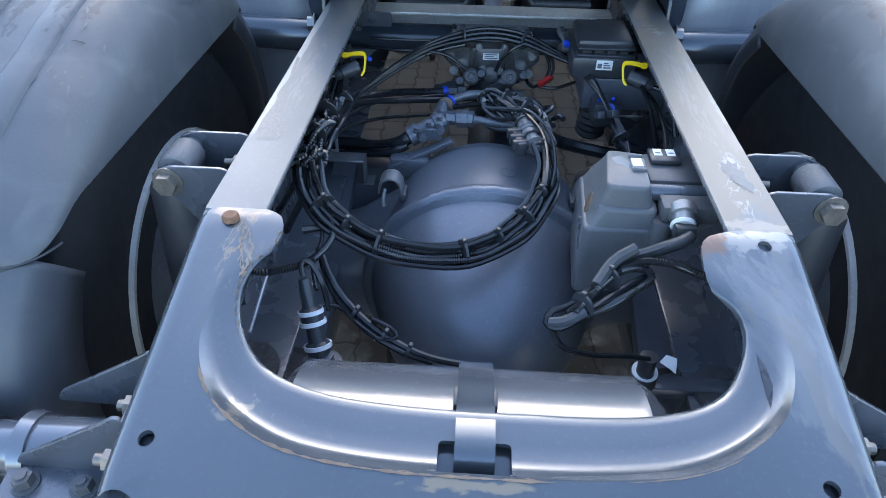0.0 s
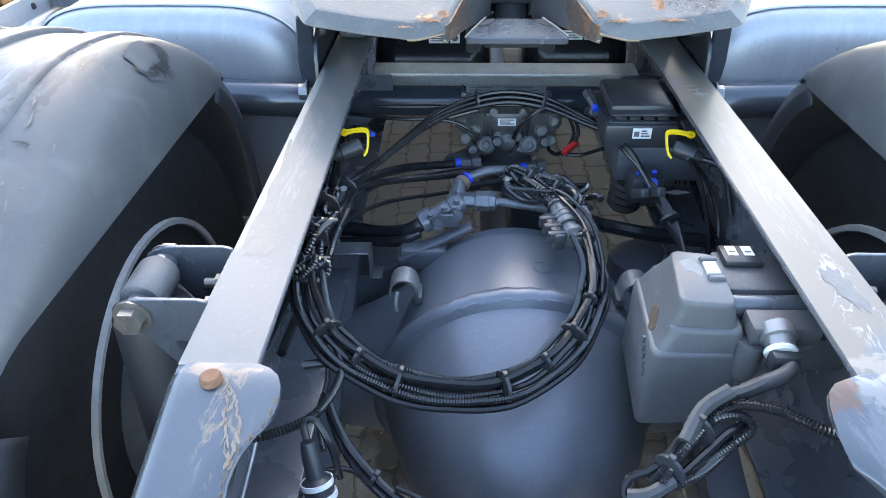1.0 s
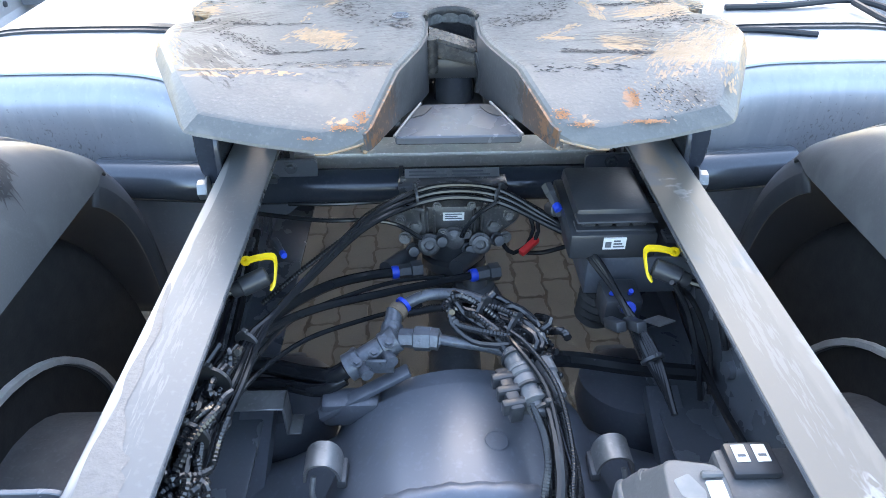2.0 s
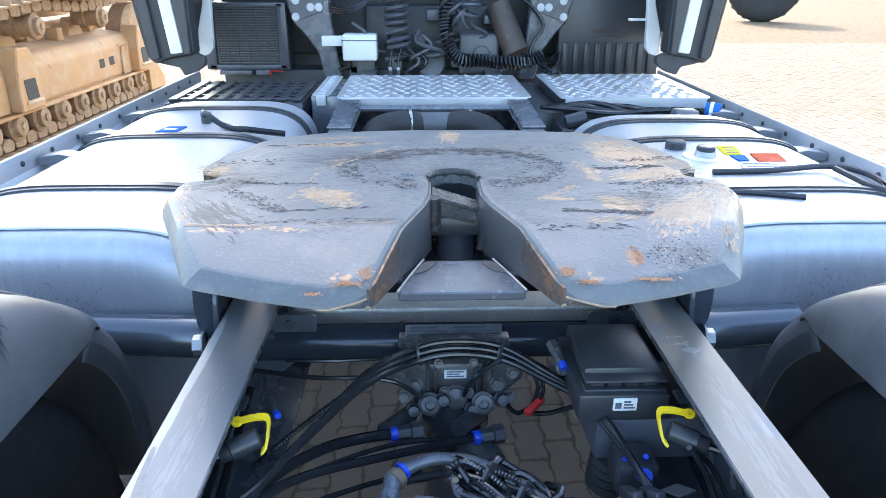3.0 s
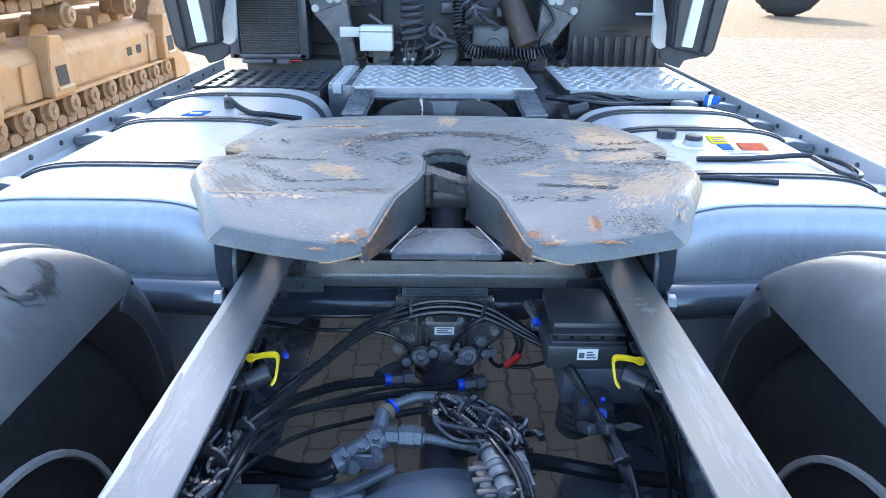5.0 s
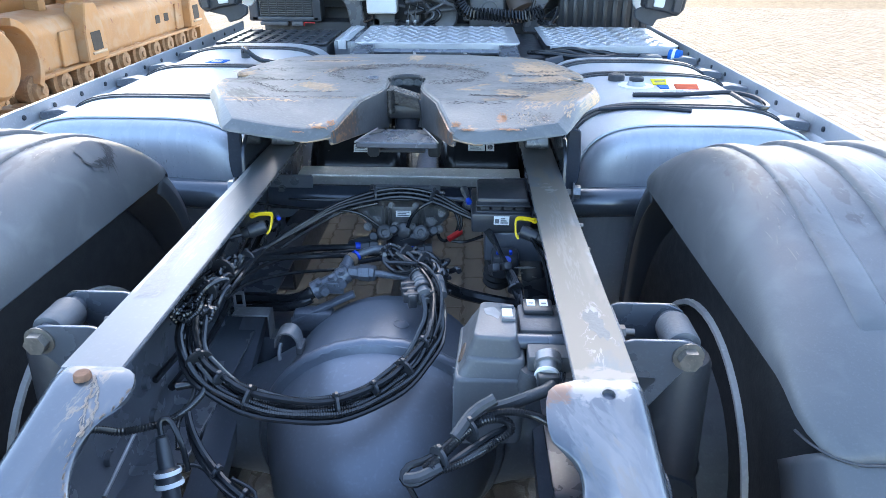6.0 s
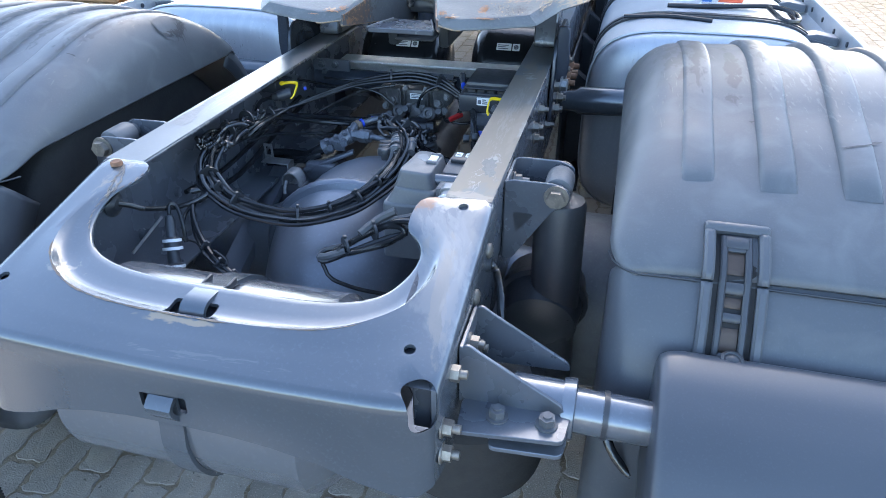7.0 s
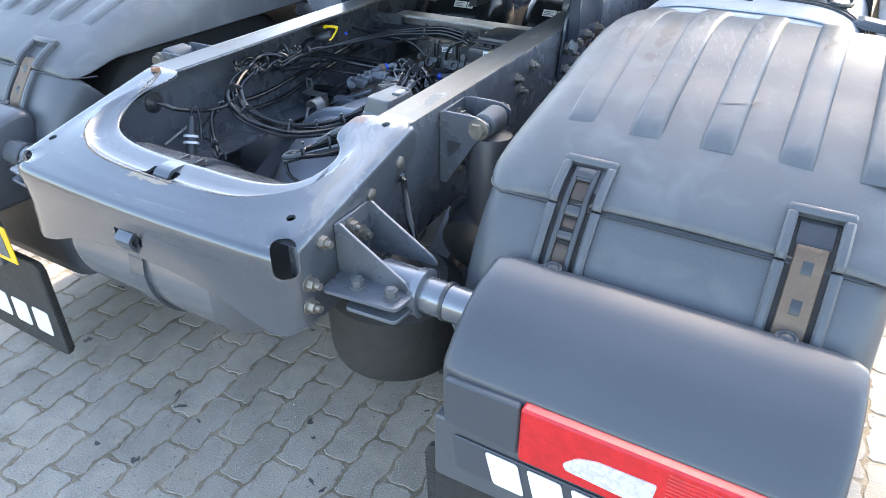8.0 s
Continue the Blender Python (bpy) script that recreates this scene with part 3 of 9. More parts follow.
def rear_crossmember(parent):
    """Pressed sheet with a U-shaped opening; skinned from the opening's rim outwards."""
    N = 72
    inner = spline([Vector((x, y, 0)) for x, y in ((-0.300, 0.448), (-0.279, 0.436), (-0.270, 0.41), (-0.276, 0.382), (-0.296, 0.352), (-0.302, 0.318), (-0.288, 0.272), (-0.25, 0.232), (-0.19, 0.209), (-0.11, 0.199), (0.0, 0.196),
                    (0.11, 0.199), (0.19, 0.209), (0.25, 0.232), (0.284, 0.272), (0.294, 0.312), (0.283, 0.337), (0.263, 0.354), (0.258, 0.385), (0.266, 0.427), (0.300, 0.445))], 0.004)
    crest = spline([Vector((x, y, 0)) for x, y in ((-0.325, 0.448), (-0.322, 0.40), (-0.328, 0.35), (-0.332, 0.29), (-0.328, 0.24), (-0.303, 0.188), (-0.255, 0.15), (-0.197, 0.127), (-0.11, 0.116), (0.0, 0.114),
                    (0.11, 0.116), (0.197, 0.127), (0.255, 0.15), (0.303, 0.188), (0.328, 0.24), (0.332, 0.29), (0.328, 0.35), (0.322, 0.40), (0.325, 0.448))], 0.004)
    edge = [(-0.392, 0.448), (-0.392, 0.40), (-0.392, 0.33), (-0.392, 0.26), (-0.392, 0.19), (-0.392, 0.12), (-0.388, 0.075), (-0.37, 0.048), (-0.33, 0.038), (-0.2, 0.033), (-0.1, 0.031), (0.0, 0.03)]
    edge += [(-x, y) for x, y in edge[-2::-1]]
    outer = spline([Vector((x, y, 0)) for x, y in edge], 0.004)

    def pick(line):
        ln = [0.0]
        for a, b in zip(line, line[1:]):
            ln.append(ln[-1] + (b - a).length)
        res = []
        for i in range(N + 1):
            s = ln[-1] * i / N
            k = min(len(line) - 2, max(0, int(np.searchsorted(ln, s)) - 1))
            t = (s - ln[k]) / max(1e-9, ln[k + 1] - ln[k])
            res.append(line[k].lerp(line[k + 1], min(1, max(0, t))))
        return res
    ci, cc, co = pick(inner), pick(crest), pick(outer)
    loops = []
    depth = [min(1.0, max(0.0, (0.345 - c.y) / 0.17)) * (1.0 + 0.5 * min(1.0, max(0.0, (c.x - 0.05) / 0.2))) for c in cc]
    def on(p, dz):
        return Vector((p.x, p.y, deck(p.y) + dz))
    for f_, h_ in ((0.0, -0.026), (0.0, -0.0205), (0.03, -0.0160), (0.09, -0.0135), (0.20, -0.0125), (0.45, -0.0120), (0.66, -0.0108), (0.78, -0.0082), (0.88, -0.0030), (0.95, 0.0022)):
        loops.append([on(p.lerp(q, f_), h_ * d) for p, q, d in zip(ci, cc, depth)])
    loops.append([on(q, 0.005 * d) for q, d in zip(cc, depth)])
    loops.append([on(q.lerp(o, 0.2), 0.003 * d) for q, o, d in zip(cc, co, depth)])
    loops.append([on(q.lerp(o, 0.4), 0.0) for q, o in zip(cc, co)])
    loops.append([on(q.lerp(o, 0.55), 0.0) for q, o in zip(cc, co)])
    # fold over the outer edge
    nrm = []
    for i in range(N + 1):
        a, b = co[max(0, i - 1)], co[min(N, i + 1)]
        t = (b - a).normalized()
        nrm.append(Vector((t.y, -t.x, 0)))
    R = 0.022
    for ang in (0, 22, 45, 68, 90):
        s, c = math.sin(radians(ang)), math.cos(radians(ang))
        loops.append([on(o, 0) + n * (R * s - R) - Vector((0, 0, R - R * c)) for o, n in zip(co, nrm)])
    def bottom(p):
        if abs(p.x) > 0.389 and p.y > 0.08:
            return interp(p.y, (0.08, 0.16, 0.30, 0.45), (0.70, 0.70, 0.80, 0.90))
        return interp(abs(p.x), (0, 0.08, 0.15, 0.22, 0.28, 0.34, 0.375, 0.392), (0.748, 0.746, 0.738, 0.722, 0.698, 0.682, 0.686, 0.70))
    top = loops[-1]
    for f in (0.25, 0.5, 0.8, 1.0):
        loops.append([Vector((p.x, p.y + (0.004 * math.sin(f * 3.14) * (1 + 0.9 * math.sin(p.x * 11))), p.z + (bottom(p) - p.z) * f)) for p in top])
    bm = BM()
    vl = [[bm.verts.new(p) for p in lp] for lp in loops]
    for r in range(len(vl) - 1):
        for i in range(N):
            bm.faces.new((vl[r][i], vl[r][i + 1], vl[r + 1][i + 1], vl[r + 1][i]))
    ob = part("rear_crossmember", bm, M_PRESS, parent, "pressed steel rear crossmember with U-shaped opening", 50)
    thicken(ob, 0.006, -1)
    # drilled holes, the slots for the tank's band and the corner openings, cut right through
    cut = BM()
    for x, y, r in ((0.334, 0.125, 0.0085), (-0.352, 0.135, 0.0085), (0.340, 0.42, 0.0085)):
        cyl(cut, (x, y, deck(y) - 0.06), (x, y, deck(y) + 0.05), r, seg=20)
    prism(cut, rounded([(-0.053, 0.118), (0.023, 0.118), (0.023, 0.158), (-0.053, 0.158)], 0.006, 3), 0.84, 0.93, "xy")
    for x0, x1 in ((-0.052, -0.036), (0.006, 0.022)):
        prism(cut, rounded([(x0, 0.772), (x1, 0.772), (x1, 0.800), (x0, 0.800)], 0.004, 3), -0.01, 0.09, "xz")
    for sx in (-1, 1):
        cap_ = BM()
        prism(cap_, rounded([(-0.0225, -0.037), (0.0225, -0.037), (0.0225, 0.033), (-0.0225, 0.033)], 0.0222, 8), -0.06, 0.066, "xz")
        me_ = bpy.data.meshes.new("capsule")
        bmesh.ops.transform(cap_, verts=cap_.verts[:], matrix=Matrix.Translation((sx * 0.378, 0.052, 0.857)) @ Matrix.Rotation(radians(45 * sx), 4, "Z") @ Matrix.Rotation(radians(-35), 4, "X"))
        cap_.to_mesh(me_)
        cut.from_mesh(me_)
        bpy.data.meshes.remove(me_)
    bmesh.ops.recalc_face_normals(cut, faces=cut.faces[:])
    cutter = new("cutter", mesh_from("cutter", cut, M_PRESS))
    bo = ob.modifiers.new("cut", "BOOLEAN")
    bo.operation, bo.solver, bo.object = "DIFFERENCE", "EXACT", cutter
    bpy.context.view_layer.update()
    done = bpy.data.meshes.new_from_object(ob.evaluated_get(bpy.context.evaluated_depsgraph_get()))
    ob.modifiers.clear()
    fix = BM()
    fix.from_mesh(done)
    rim = [e for e in fix.edges if len(e.link_faces) == 2 and e.calc_face_angle(0.0) > radians(40) and any(((e.verts[0].co + e.verts[1].co) / 2 - Vector((sx * 0.375, 0.062, 0.845))).length < 0.075 for sx in (-1, 1))]
    bmesh.ops.bevel(fix, geom=rim, offset=0.0028, offset_type="OFFSET", segments=2, profile=0.5, affect="EDGES", clamp_overlap=True)
    for e in fix.edges:
        e.smooth = len(e.link_faces) == 2 and e.calc_face_angle(0.0) < radians(40)
    fix.to_mesh(done)
    ob.data = done
    bpy.data.objects.remove(cutter)
    # dried brown line and bright rims along the pressed bead
    def seam(i0, i1, at, w, dz, mat, nm, lab, seed):
        rg = random.Random(seed)
        bm = BM()
        prev = None
        ph = [rg.uniform(0, 6.28) for _ in range(4)]
        for i in range(i0 * 3, i1 * 3 + 1):
            k, f = divmod(i, 3)
            if k >= N:
                break
            q, o = cc[k].lerp(cc[k + 1], f / 3), co[k].lerp(co[k + 1], f / 3)
            d = depth[k] + (depth[k + 1] - depth[k]) * f / 3
            out = (o - q).normalized()
            e = min(1.0, (i - i0 * 3) / 4, (i1 * 3 - i) / 4)
            ww = w * e * max(0.12, 0.55 + 0.3 * math.sin(i * 0.55 + ph[0]) + 0.25 * math.sin(i * 1.7 + ph[1]) + 0.2 * rg.random())
            m_ = q + out * at
            h = deck(m_.y) + dz * d + 0.0012
            row = [bm.verts.new((m_.x - out.x * ww, m_.y - out.y * ww, h)), bm.verts.new((m_.x + out.x * ww * 0.6, m_.y + out.y * ww * 0.6, h))]
            if prev:
                bm.faces.new((prev[0], prev[1], row[1], row[0]))
            prev = row
        part(nm, bm, mat, ob, lab)
    seam(14, 40, 0.002, 0.0030, 0.0042, M_TAN, "dried_line", "dried brown line along the bead", 4)
    seam(44, 52, 0.002, 0.0018, 0.0042, M_TAN, "dried_line", "dried brown line along the bead", 6)
    rg = random.Random(52)
    onto = lambda x, y: deck(y)
    crack = BM()
    for k in range(26):
        f = k / 25
        for w_ in (0, 1):
            blob(crack, -0.326 + 0.020 * f + (0.012 if w_ else 0.0) * math.sin(f * 3.1) + rg.gauss(0, 0.0015), 0.425 - 0.085 * f, rg.uniform(0.0006, 0.0017), rg.uniform(0.003, 0.006), 0.2 + rg.gauss(0, 0.3), onto, rg, rg.uniform(0.0004, 0.0008), 10, 0.5)
    tagged(part("flaked_line", crack, M_TANPALE, ob, "flaked tan line running from the bolt"), kind="stuff")
    rim_line = BM()
    for k in range(30):
        f = k / 29
        p_ = ci[int(4 + f * 11)]
        blob(rim_line, p_.x - 0.003, p_.y, rg.uniform(0.0006, 0.0014), rg.uniform(0.003, 0.006), rg.gauss(0, 0.3), lambda x, y: deck(y) - 0.0005, rg, 0.0012, 9, 0.5)
    tagged(part("rim_rust", rim_line, M_TAN, ob, "brown rubbed rim"), kind="stuff")
    for sx in (-1, 1):
        part("inner_bracket", one(box, (sx * 0.345, 0.095, 0.770), (sx * 0.372, 0.105, 0.862), 0.002, 1), M_FRAME, ob)
    part("rust_bolt", one(lathe, (-0.342, 0.425, 0.955), (0, 0, 1), ((0, 0.0115), (0.006, 0.011), (0.0085, 0.009), (0.009, 0.0)), 16), M_RUST, ob, "rusty round bolt head")
    # bolts on the sides
    for sx in (-1, 1):
        for y, z in ((0.387, 0.896), (0.285, 0.871)):
            part("rivet", one(lathe, (sx * 0.389, y, z), (sx, 0, 0), ((0, 0.013), (0.006, 0.013), (0.009, 0.009), (0.010, 0.0))), M_ZINC, ob)
        for y, z in ((0.131, 0.849), (0.091, 0.784), (0.086, 0.738)):
            part("hex_bolt", one(bolt, (sx * 0.388, y, z), (sx, 0, 0), 0.0125, 0.013, 0.014), M_ZINC, ob)
    return ob


chassis = thing("chassis_frame", (0, 2.6, 0.685), "grey truck ladder frame with scraped rails and pressed rear crossmember", "truck chassis")
for sx in (-1, 1):
    rail(sx, chassis)
rear_crossmember(chassis)

# middle crossmember: light flange above a dark tube
bm = BM()
prism(bm, rounded([(1.425, 0.882), (1.425, 0.890), (1.49, 0.892), (1.49, 0.80), (1.482, 0.80), (1.482, 0.882)], 0.002, 2), -0.30, 0.30, "yz")
part("crossmember", bm, M_SCUFF, chassis, "angle crossmember with a dusty top flange")
part("cross_tube", one(cyl, (-0.37, 1.40, 0.835), (0.37, 1.40, 0.835), 0.034, seg=24), M_GLOSSY, chassis, "dark painted cross tube")
for sx in (-1, 1):
    bm = BM()
    prism(bm, rounded([(sx * 0.375, 0.90), (sx * 0.25, 0.90), (sx * 0.255, 0.84), (sx * 0.32, 0.78), (sx * 0.375, 0.78)], 0.012), 1.385, 1.393, "xz")
    part("gusset", bm, M_DARKPAINT, chassis)
    for x, z in ((0.345, 0.885), (0.335, 0.86), (0.345, 0.835), (0.30, 0.885)):
        part("bolt_head", one(bolt, (sx * x, 1.385, z), (0, -1, 0), 0.009, 0.008), M_FRAME, chassis)
for y in (2.55, 3.3):
    bm = BM()
    box(bm, (-0.376, y, 0.76), (0.376, y + 0.07, 0.90), 0.01)
    part("crossmember", bm, M_FRAME, chassis)

# ---- axle, wheels ----
AY, AZ = 0.86, 0.50
axle = thing("rear_axle", (0, AY, 0.30), "dark grey drive axle housing with rounded differential cover", "axle")
bm = BM()
lathe(bm, (0, 0.46, 0.578), (0, 1, 0), ((0, 0.0), (0.006, 0.05), (0.03, 0.095), (0.075, 0.14), (0.14, 0.178), (0.21, 0.205), (0.262, 0.222), (0.268, 0.236), (0.28, 0.239), (0.29, 0.232), (0.294, 0.226),
                                         (0.33, 0.226), (0.42, 0.222), (0.465, 0.216), (0.468, 0.208), (0.50, 0.206), (0.50, 0.19)), 56)
diff = part("differential_cover", bm, M_AXLE, axle, "smooth domed cover with a welded ring")
rgw = random.Random(14)
bm = BM()
lps = []
for k in range(150):
    a_ = 2 * math.pi * k / 150
    q_ = rgw.uniform(-0.0022, 0.0022)
    lps.append([((0.2375 + dr) * math.cos(a_), 0.46 + 0.281 + dy + q_ * 0.8, 0.578 + (0.2375 + dr) * math.sin(a_)) for dr, dy in ((-0.004, -0.014), (0.0025 + q_ * 0.4, -0.009), (0.0045 + q_ * 0.5, 0.0), (0.0025 + q_ * 0.4, 0.009), (-0.004, 0.013))])
lps.append(lps[0])
rings(bm, lps, cap=False)
part("weld_bead", bm, M_AXLE, diff, "uneven welded bead", 60)
part("cast_mark", one(lathe, (0.035, 0.82, 0.8010), (0.15, 0.02, 1), ((0, 0.0155), (0.0009, 0.0150), (0.0009, 0.0140), (-0.0005, 0.0135), (-0.0005, 0.0)), 24), M_AXLE, diff)
for sx in (-1, 1):
    bm = BM()
    loops = []
    for x, rz, ry in ((0.02, 0.215, 0.13), (0.10, 0.20, 0.13), (0.18, 0.165, 0.125), (0.26, 0.125, 0.11), (0.34, 0.10, 0.10), (0.45, 0.09, 0.09), (0.60, 0.085, 0.085)):
        zc = interp(x, (0, 0.3, 0.6), (0.575, 0.53, 0.5))
        loops.append([(sx * x, AY + ry * math.cos(a), zc + rz * math.sin(a)) for a in (2 * math.pi * i / 28 for i in range(28))])
    rings(bm, loops)
    part("axle_tube", bm, M_AXLE, axle)
part("pinion_housing", one(lathe, (0, 0.95, 0.55), (0, 1, 0), ((0, 0.14), (0.04, 0.135), (0.05, 0.11), (0.12, 0.085), (0.14, 0.075), (0.16, 0.075), (0.17, 0.05), (0.2, 0.05))), M_DIRTBOX, axle, "cast pinion housing")
part("propeller_shaft", one(cyl, (0, 1.13, 0.55), (0, 3.6, 0.66), 0.05, seg=20), M_DIRTBOX, axle, "propeller shaft")

M_RIM = surface("pale_rim_paint", (0.68, 0.68, 0.66), (0.55, 0.545, 0.52), 0.45, 0.2, 12, 150, 0.05, dust=(0.25, 0.23, 0.20), dust_at=0.6)
TYRE = ((-0.135, 0.30), (-0.14, 0.34), (-0.15, 0.42), (-0.145, 0.47), (-0.125, 0.492), (-0.118, 0.498), (-0.05, 0.502), (-0.046, 0.49), (-0.036, 0.49), (-0.032, 0.502), (0.032, 0.502), (0.036, 0.49),
        (0.046, 0.49), (0.05, 0.502), (0.118, 0.498), (0.125, 0.492), (0.145, 0.47), (0.15, 0.42), (0.14, 0.34), (0.135, 0.30))


def wheel(sx, x, label):
    w = thing("wheel", (sx * x, AY, 0.0), label, "wheel", "rear wheels")
    part("tyre", one(lathe, (sx * x, AY, AZ), (1, 0, 0), TYRE, 48), M_RUBBER, w)
    d, u, v = frame_of((1, 0, 0))
    o = Vector((sx * x, AY, AZ))
    for nm_, mat_, prof in (("rim", M_RIM, ((-0.137, 0.292), (-0.146, 0.293), (-0.147, 0.303), (-0.137, 0.305), (-0.137, 0.292))), ("rim", M_RIM, ((0.137, 0.292), (0.146, 0.293), (0.147, 0.303), (0.137, 0.305), (0.137, 0.292))), ("rim_barrel", M_DIRTBOX, ((-0.140, 0.292), (-0.10, 0.272), (0.10, 0.272), (0.140, 0.292), (0.10, 0.280), (-0.10, 0.280), (-0.140, 0.292)))):
        bm = BM()
        rings(bm, [[o + d * h + (u * math.cos(2 * math.pi * i / 48) + v * math.sin(2 * math.pi * i / 48)) * q for i in range(48)] for h, q in prof], cap=False)
        part(nm_, bm, mat_, w, "pale steel rim edge" if mat_ is M_RIM else "")
    part("hub_disc", one(lathe, (sx * (x + 0.09), AY, AZ), (sx, 0, 0), ((0, 0.262), (0.01, 0.262), (0.03, 0.16), (0.04, 0.14), (0.041, 0.0))), M_RUBBER, w)
    return w


for sx in (-1, 1):
    wheel(sx, 0.778, "inner rear wheel with black tyre and pale rim edge")
    wheel(sx, 1.085, "outer rear wheel with black tyre under the mudguard")
    part("brake_drum", one(lathe, (sx * 0.50, AY, AZ), (sx, 0, 0), ((0, 0.10), (0.02, 0.205), (0.03, 0.215), (0.16, 0.215), (0.17, 0.2), (0.2, 0.12)), 32), M_DIRTBOX, axle, "dark cast brake drum")
    part("brake_cylinder", one(lathe, (sx * 0.47, 0.70, 0.66), (0, -1, -0.2), ((0, 0.07), (0.02, 0.085), (0.06, 0.088), (0.07, 0.095), (0.085, 0.095), (0.09, 0.085), (0.15, 0.075), (0.17, 0.04)), 24), M_BLACK, axle, "round brake cylinder")

# ---- mudguards ----
TOP_PROF = ((1.315, 0.962), (1.28, 0.991), (1.20, 1.042), (1.10, 1.080), (1.0, 1.099), (0.90, 1.105), (0.82, 1.096), (0.75, 1.080), (0.697, 1.063), (0.60, 1.036), (0.50, 0.998), (0.43, 0.965), (0.385, 0.940), (0.355, 0.918))
FRONT_PROF = ((1.29, 0.972), (1.33, 0.940), (1.375, 0.888), (1.41, 0.83), (1.44, 0.74), (1.455, 0.62), (1.46, 0.48))
REAR_PROF = ((0.366, 0.922), (0.345, 0.902), (0.315, 0.866), (0.288, 0.824), (0.262, 0.77), (0.245, 0.70), (0.235, 0.6), (0.232, 0.45), (0.232, 0.36))
MG_X0, MG_X1 = 0.585, 1.262


def arch_panel(bm, sx, xa, x1, edge=0.935, w=0.10):
    """Arched sheet with broad rounded shoulders that come down to a level lower edge."""
    pts = spline([Vector((0, y, z)) for y, z in TOP_PROF], 0.02)
    loops = []
    for p in pts:
        lo = min(edge, p.z - interp(p.y, (0.355, 0.39, 0.47, 0.9, 1.3), (0.014, 0.034, 0.055, 0.03, 0.045)))
        x0 = xa + interp(p.y, (0.355, 0.368, 0.39, 0.42, 1.24, 1.315), (0.045, 0.024, 0.009, 0.0, 0.0, 0.02))
        h = p.z - lo
        row = []
        for k in range(9):
            a = k / 8 * math.pi / 2
            row.append((x0 + w * (1 - math.cos(a)) ** 1.15, lo + h * math.sin(a) ** 1.1))
        mids = [(x0 + w + (x1 - x0 - 2 * w) * k / 8, p.z + 0.006 * math.sin(k / 8 * math.pi)) for k in range(1, 8)]
        row = [(x0 + 0.004, lo - 0.004)] + row + mids + [(x0 + x1 - x, z) for x, z in row[::-1]] + [(x1 - 0.004, lo - 0.004)]
        loops.append([Vector((sx * x, p.y, z)) for x, z in row])
    rings(bm, loops, closed=False)


def sheet_panel(bm, prof, x0, x1, lip, sx, crown=0.0):
    """Bent sheet along prof in the y-z plane between two x's, rounded over at both sides into a lip."""
    line = spline([Vector((0, y, z)) for y, z in prof], 0.025)
    loops = []
    n = len(line)
    for i, p in enumerate(line):
        t = (line[min(n - 1, i + 1)] - line[max(0, i - 1)]).normalized()
        nr = Vector((0, t.z, -t.y))
        if (nr.y > 0) != (p.y > 0.86):
            nr = -nr
        row = []
        xs = [(0.0, -lip), (0.0, -lip * 0.6), (0.001, -0.055), (0.007, -0.032), (0.022, -0.012), (0.045, -0.003), (0.075, 0.0)]
        for dx, dn in xs:
            row.append(Vector((x0 + dx, 0, 0)) + Vector((0, p.y, p.z)) + nr * dn)
        for k in range(1, 8):
            f = k / 8
            row.append(Vector((x0 + 0.075 + (x1 - x0 - 0.15) * f, p.y, p.z)) + nr * (crown * math.sin(f * math.pi)))
        for dx, dn in xs[::-1]:
            row.append(Vector((x1 - dx, 0, 0)) + Vector((0, p.y, p.z)) + nr * dn)
        loops.append([Vector((sx * q.x, q.y, q.z)) for q in row])
    rings(bm, loops, closed=False)


M_LATCH = surface("dark_latch_plastic", (0.052, 0.056, 0.063), (0.04, 0.043, 0.049), 0.38, 0, 8, 200, 0.05)


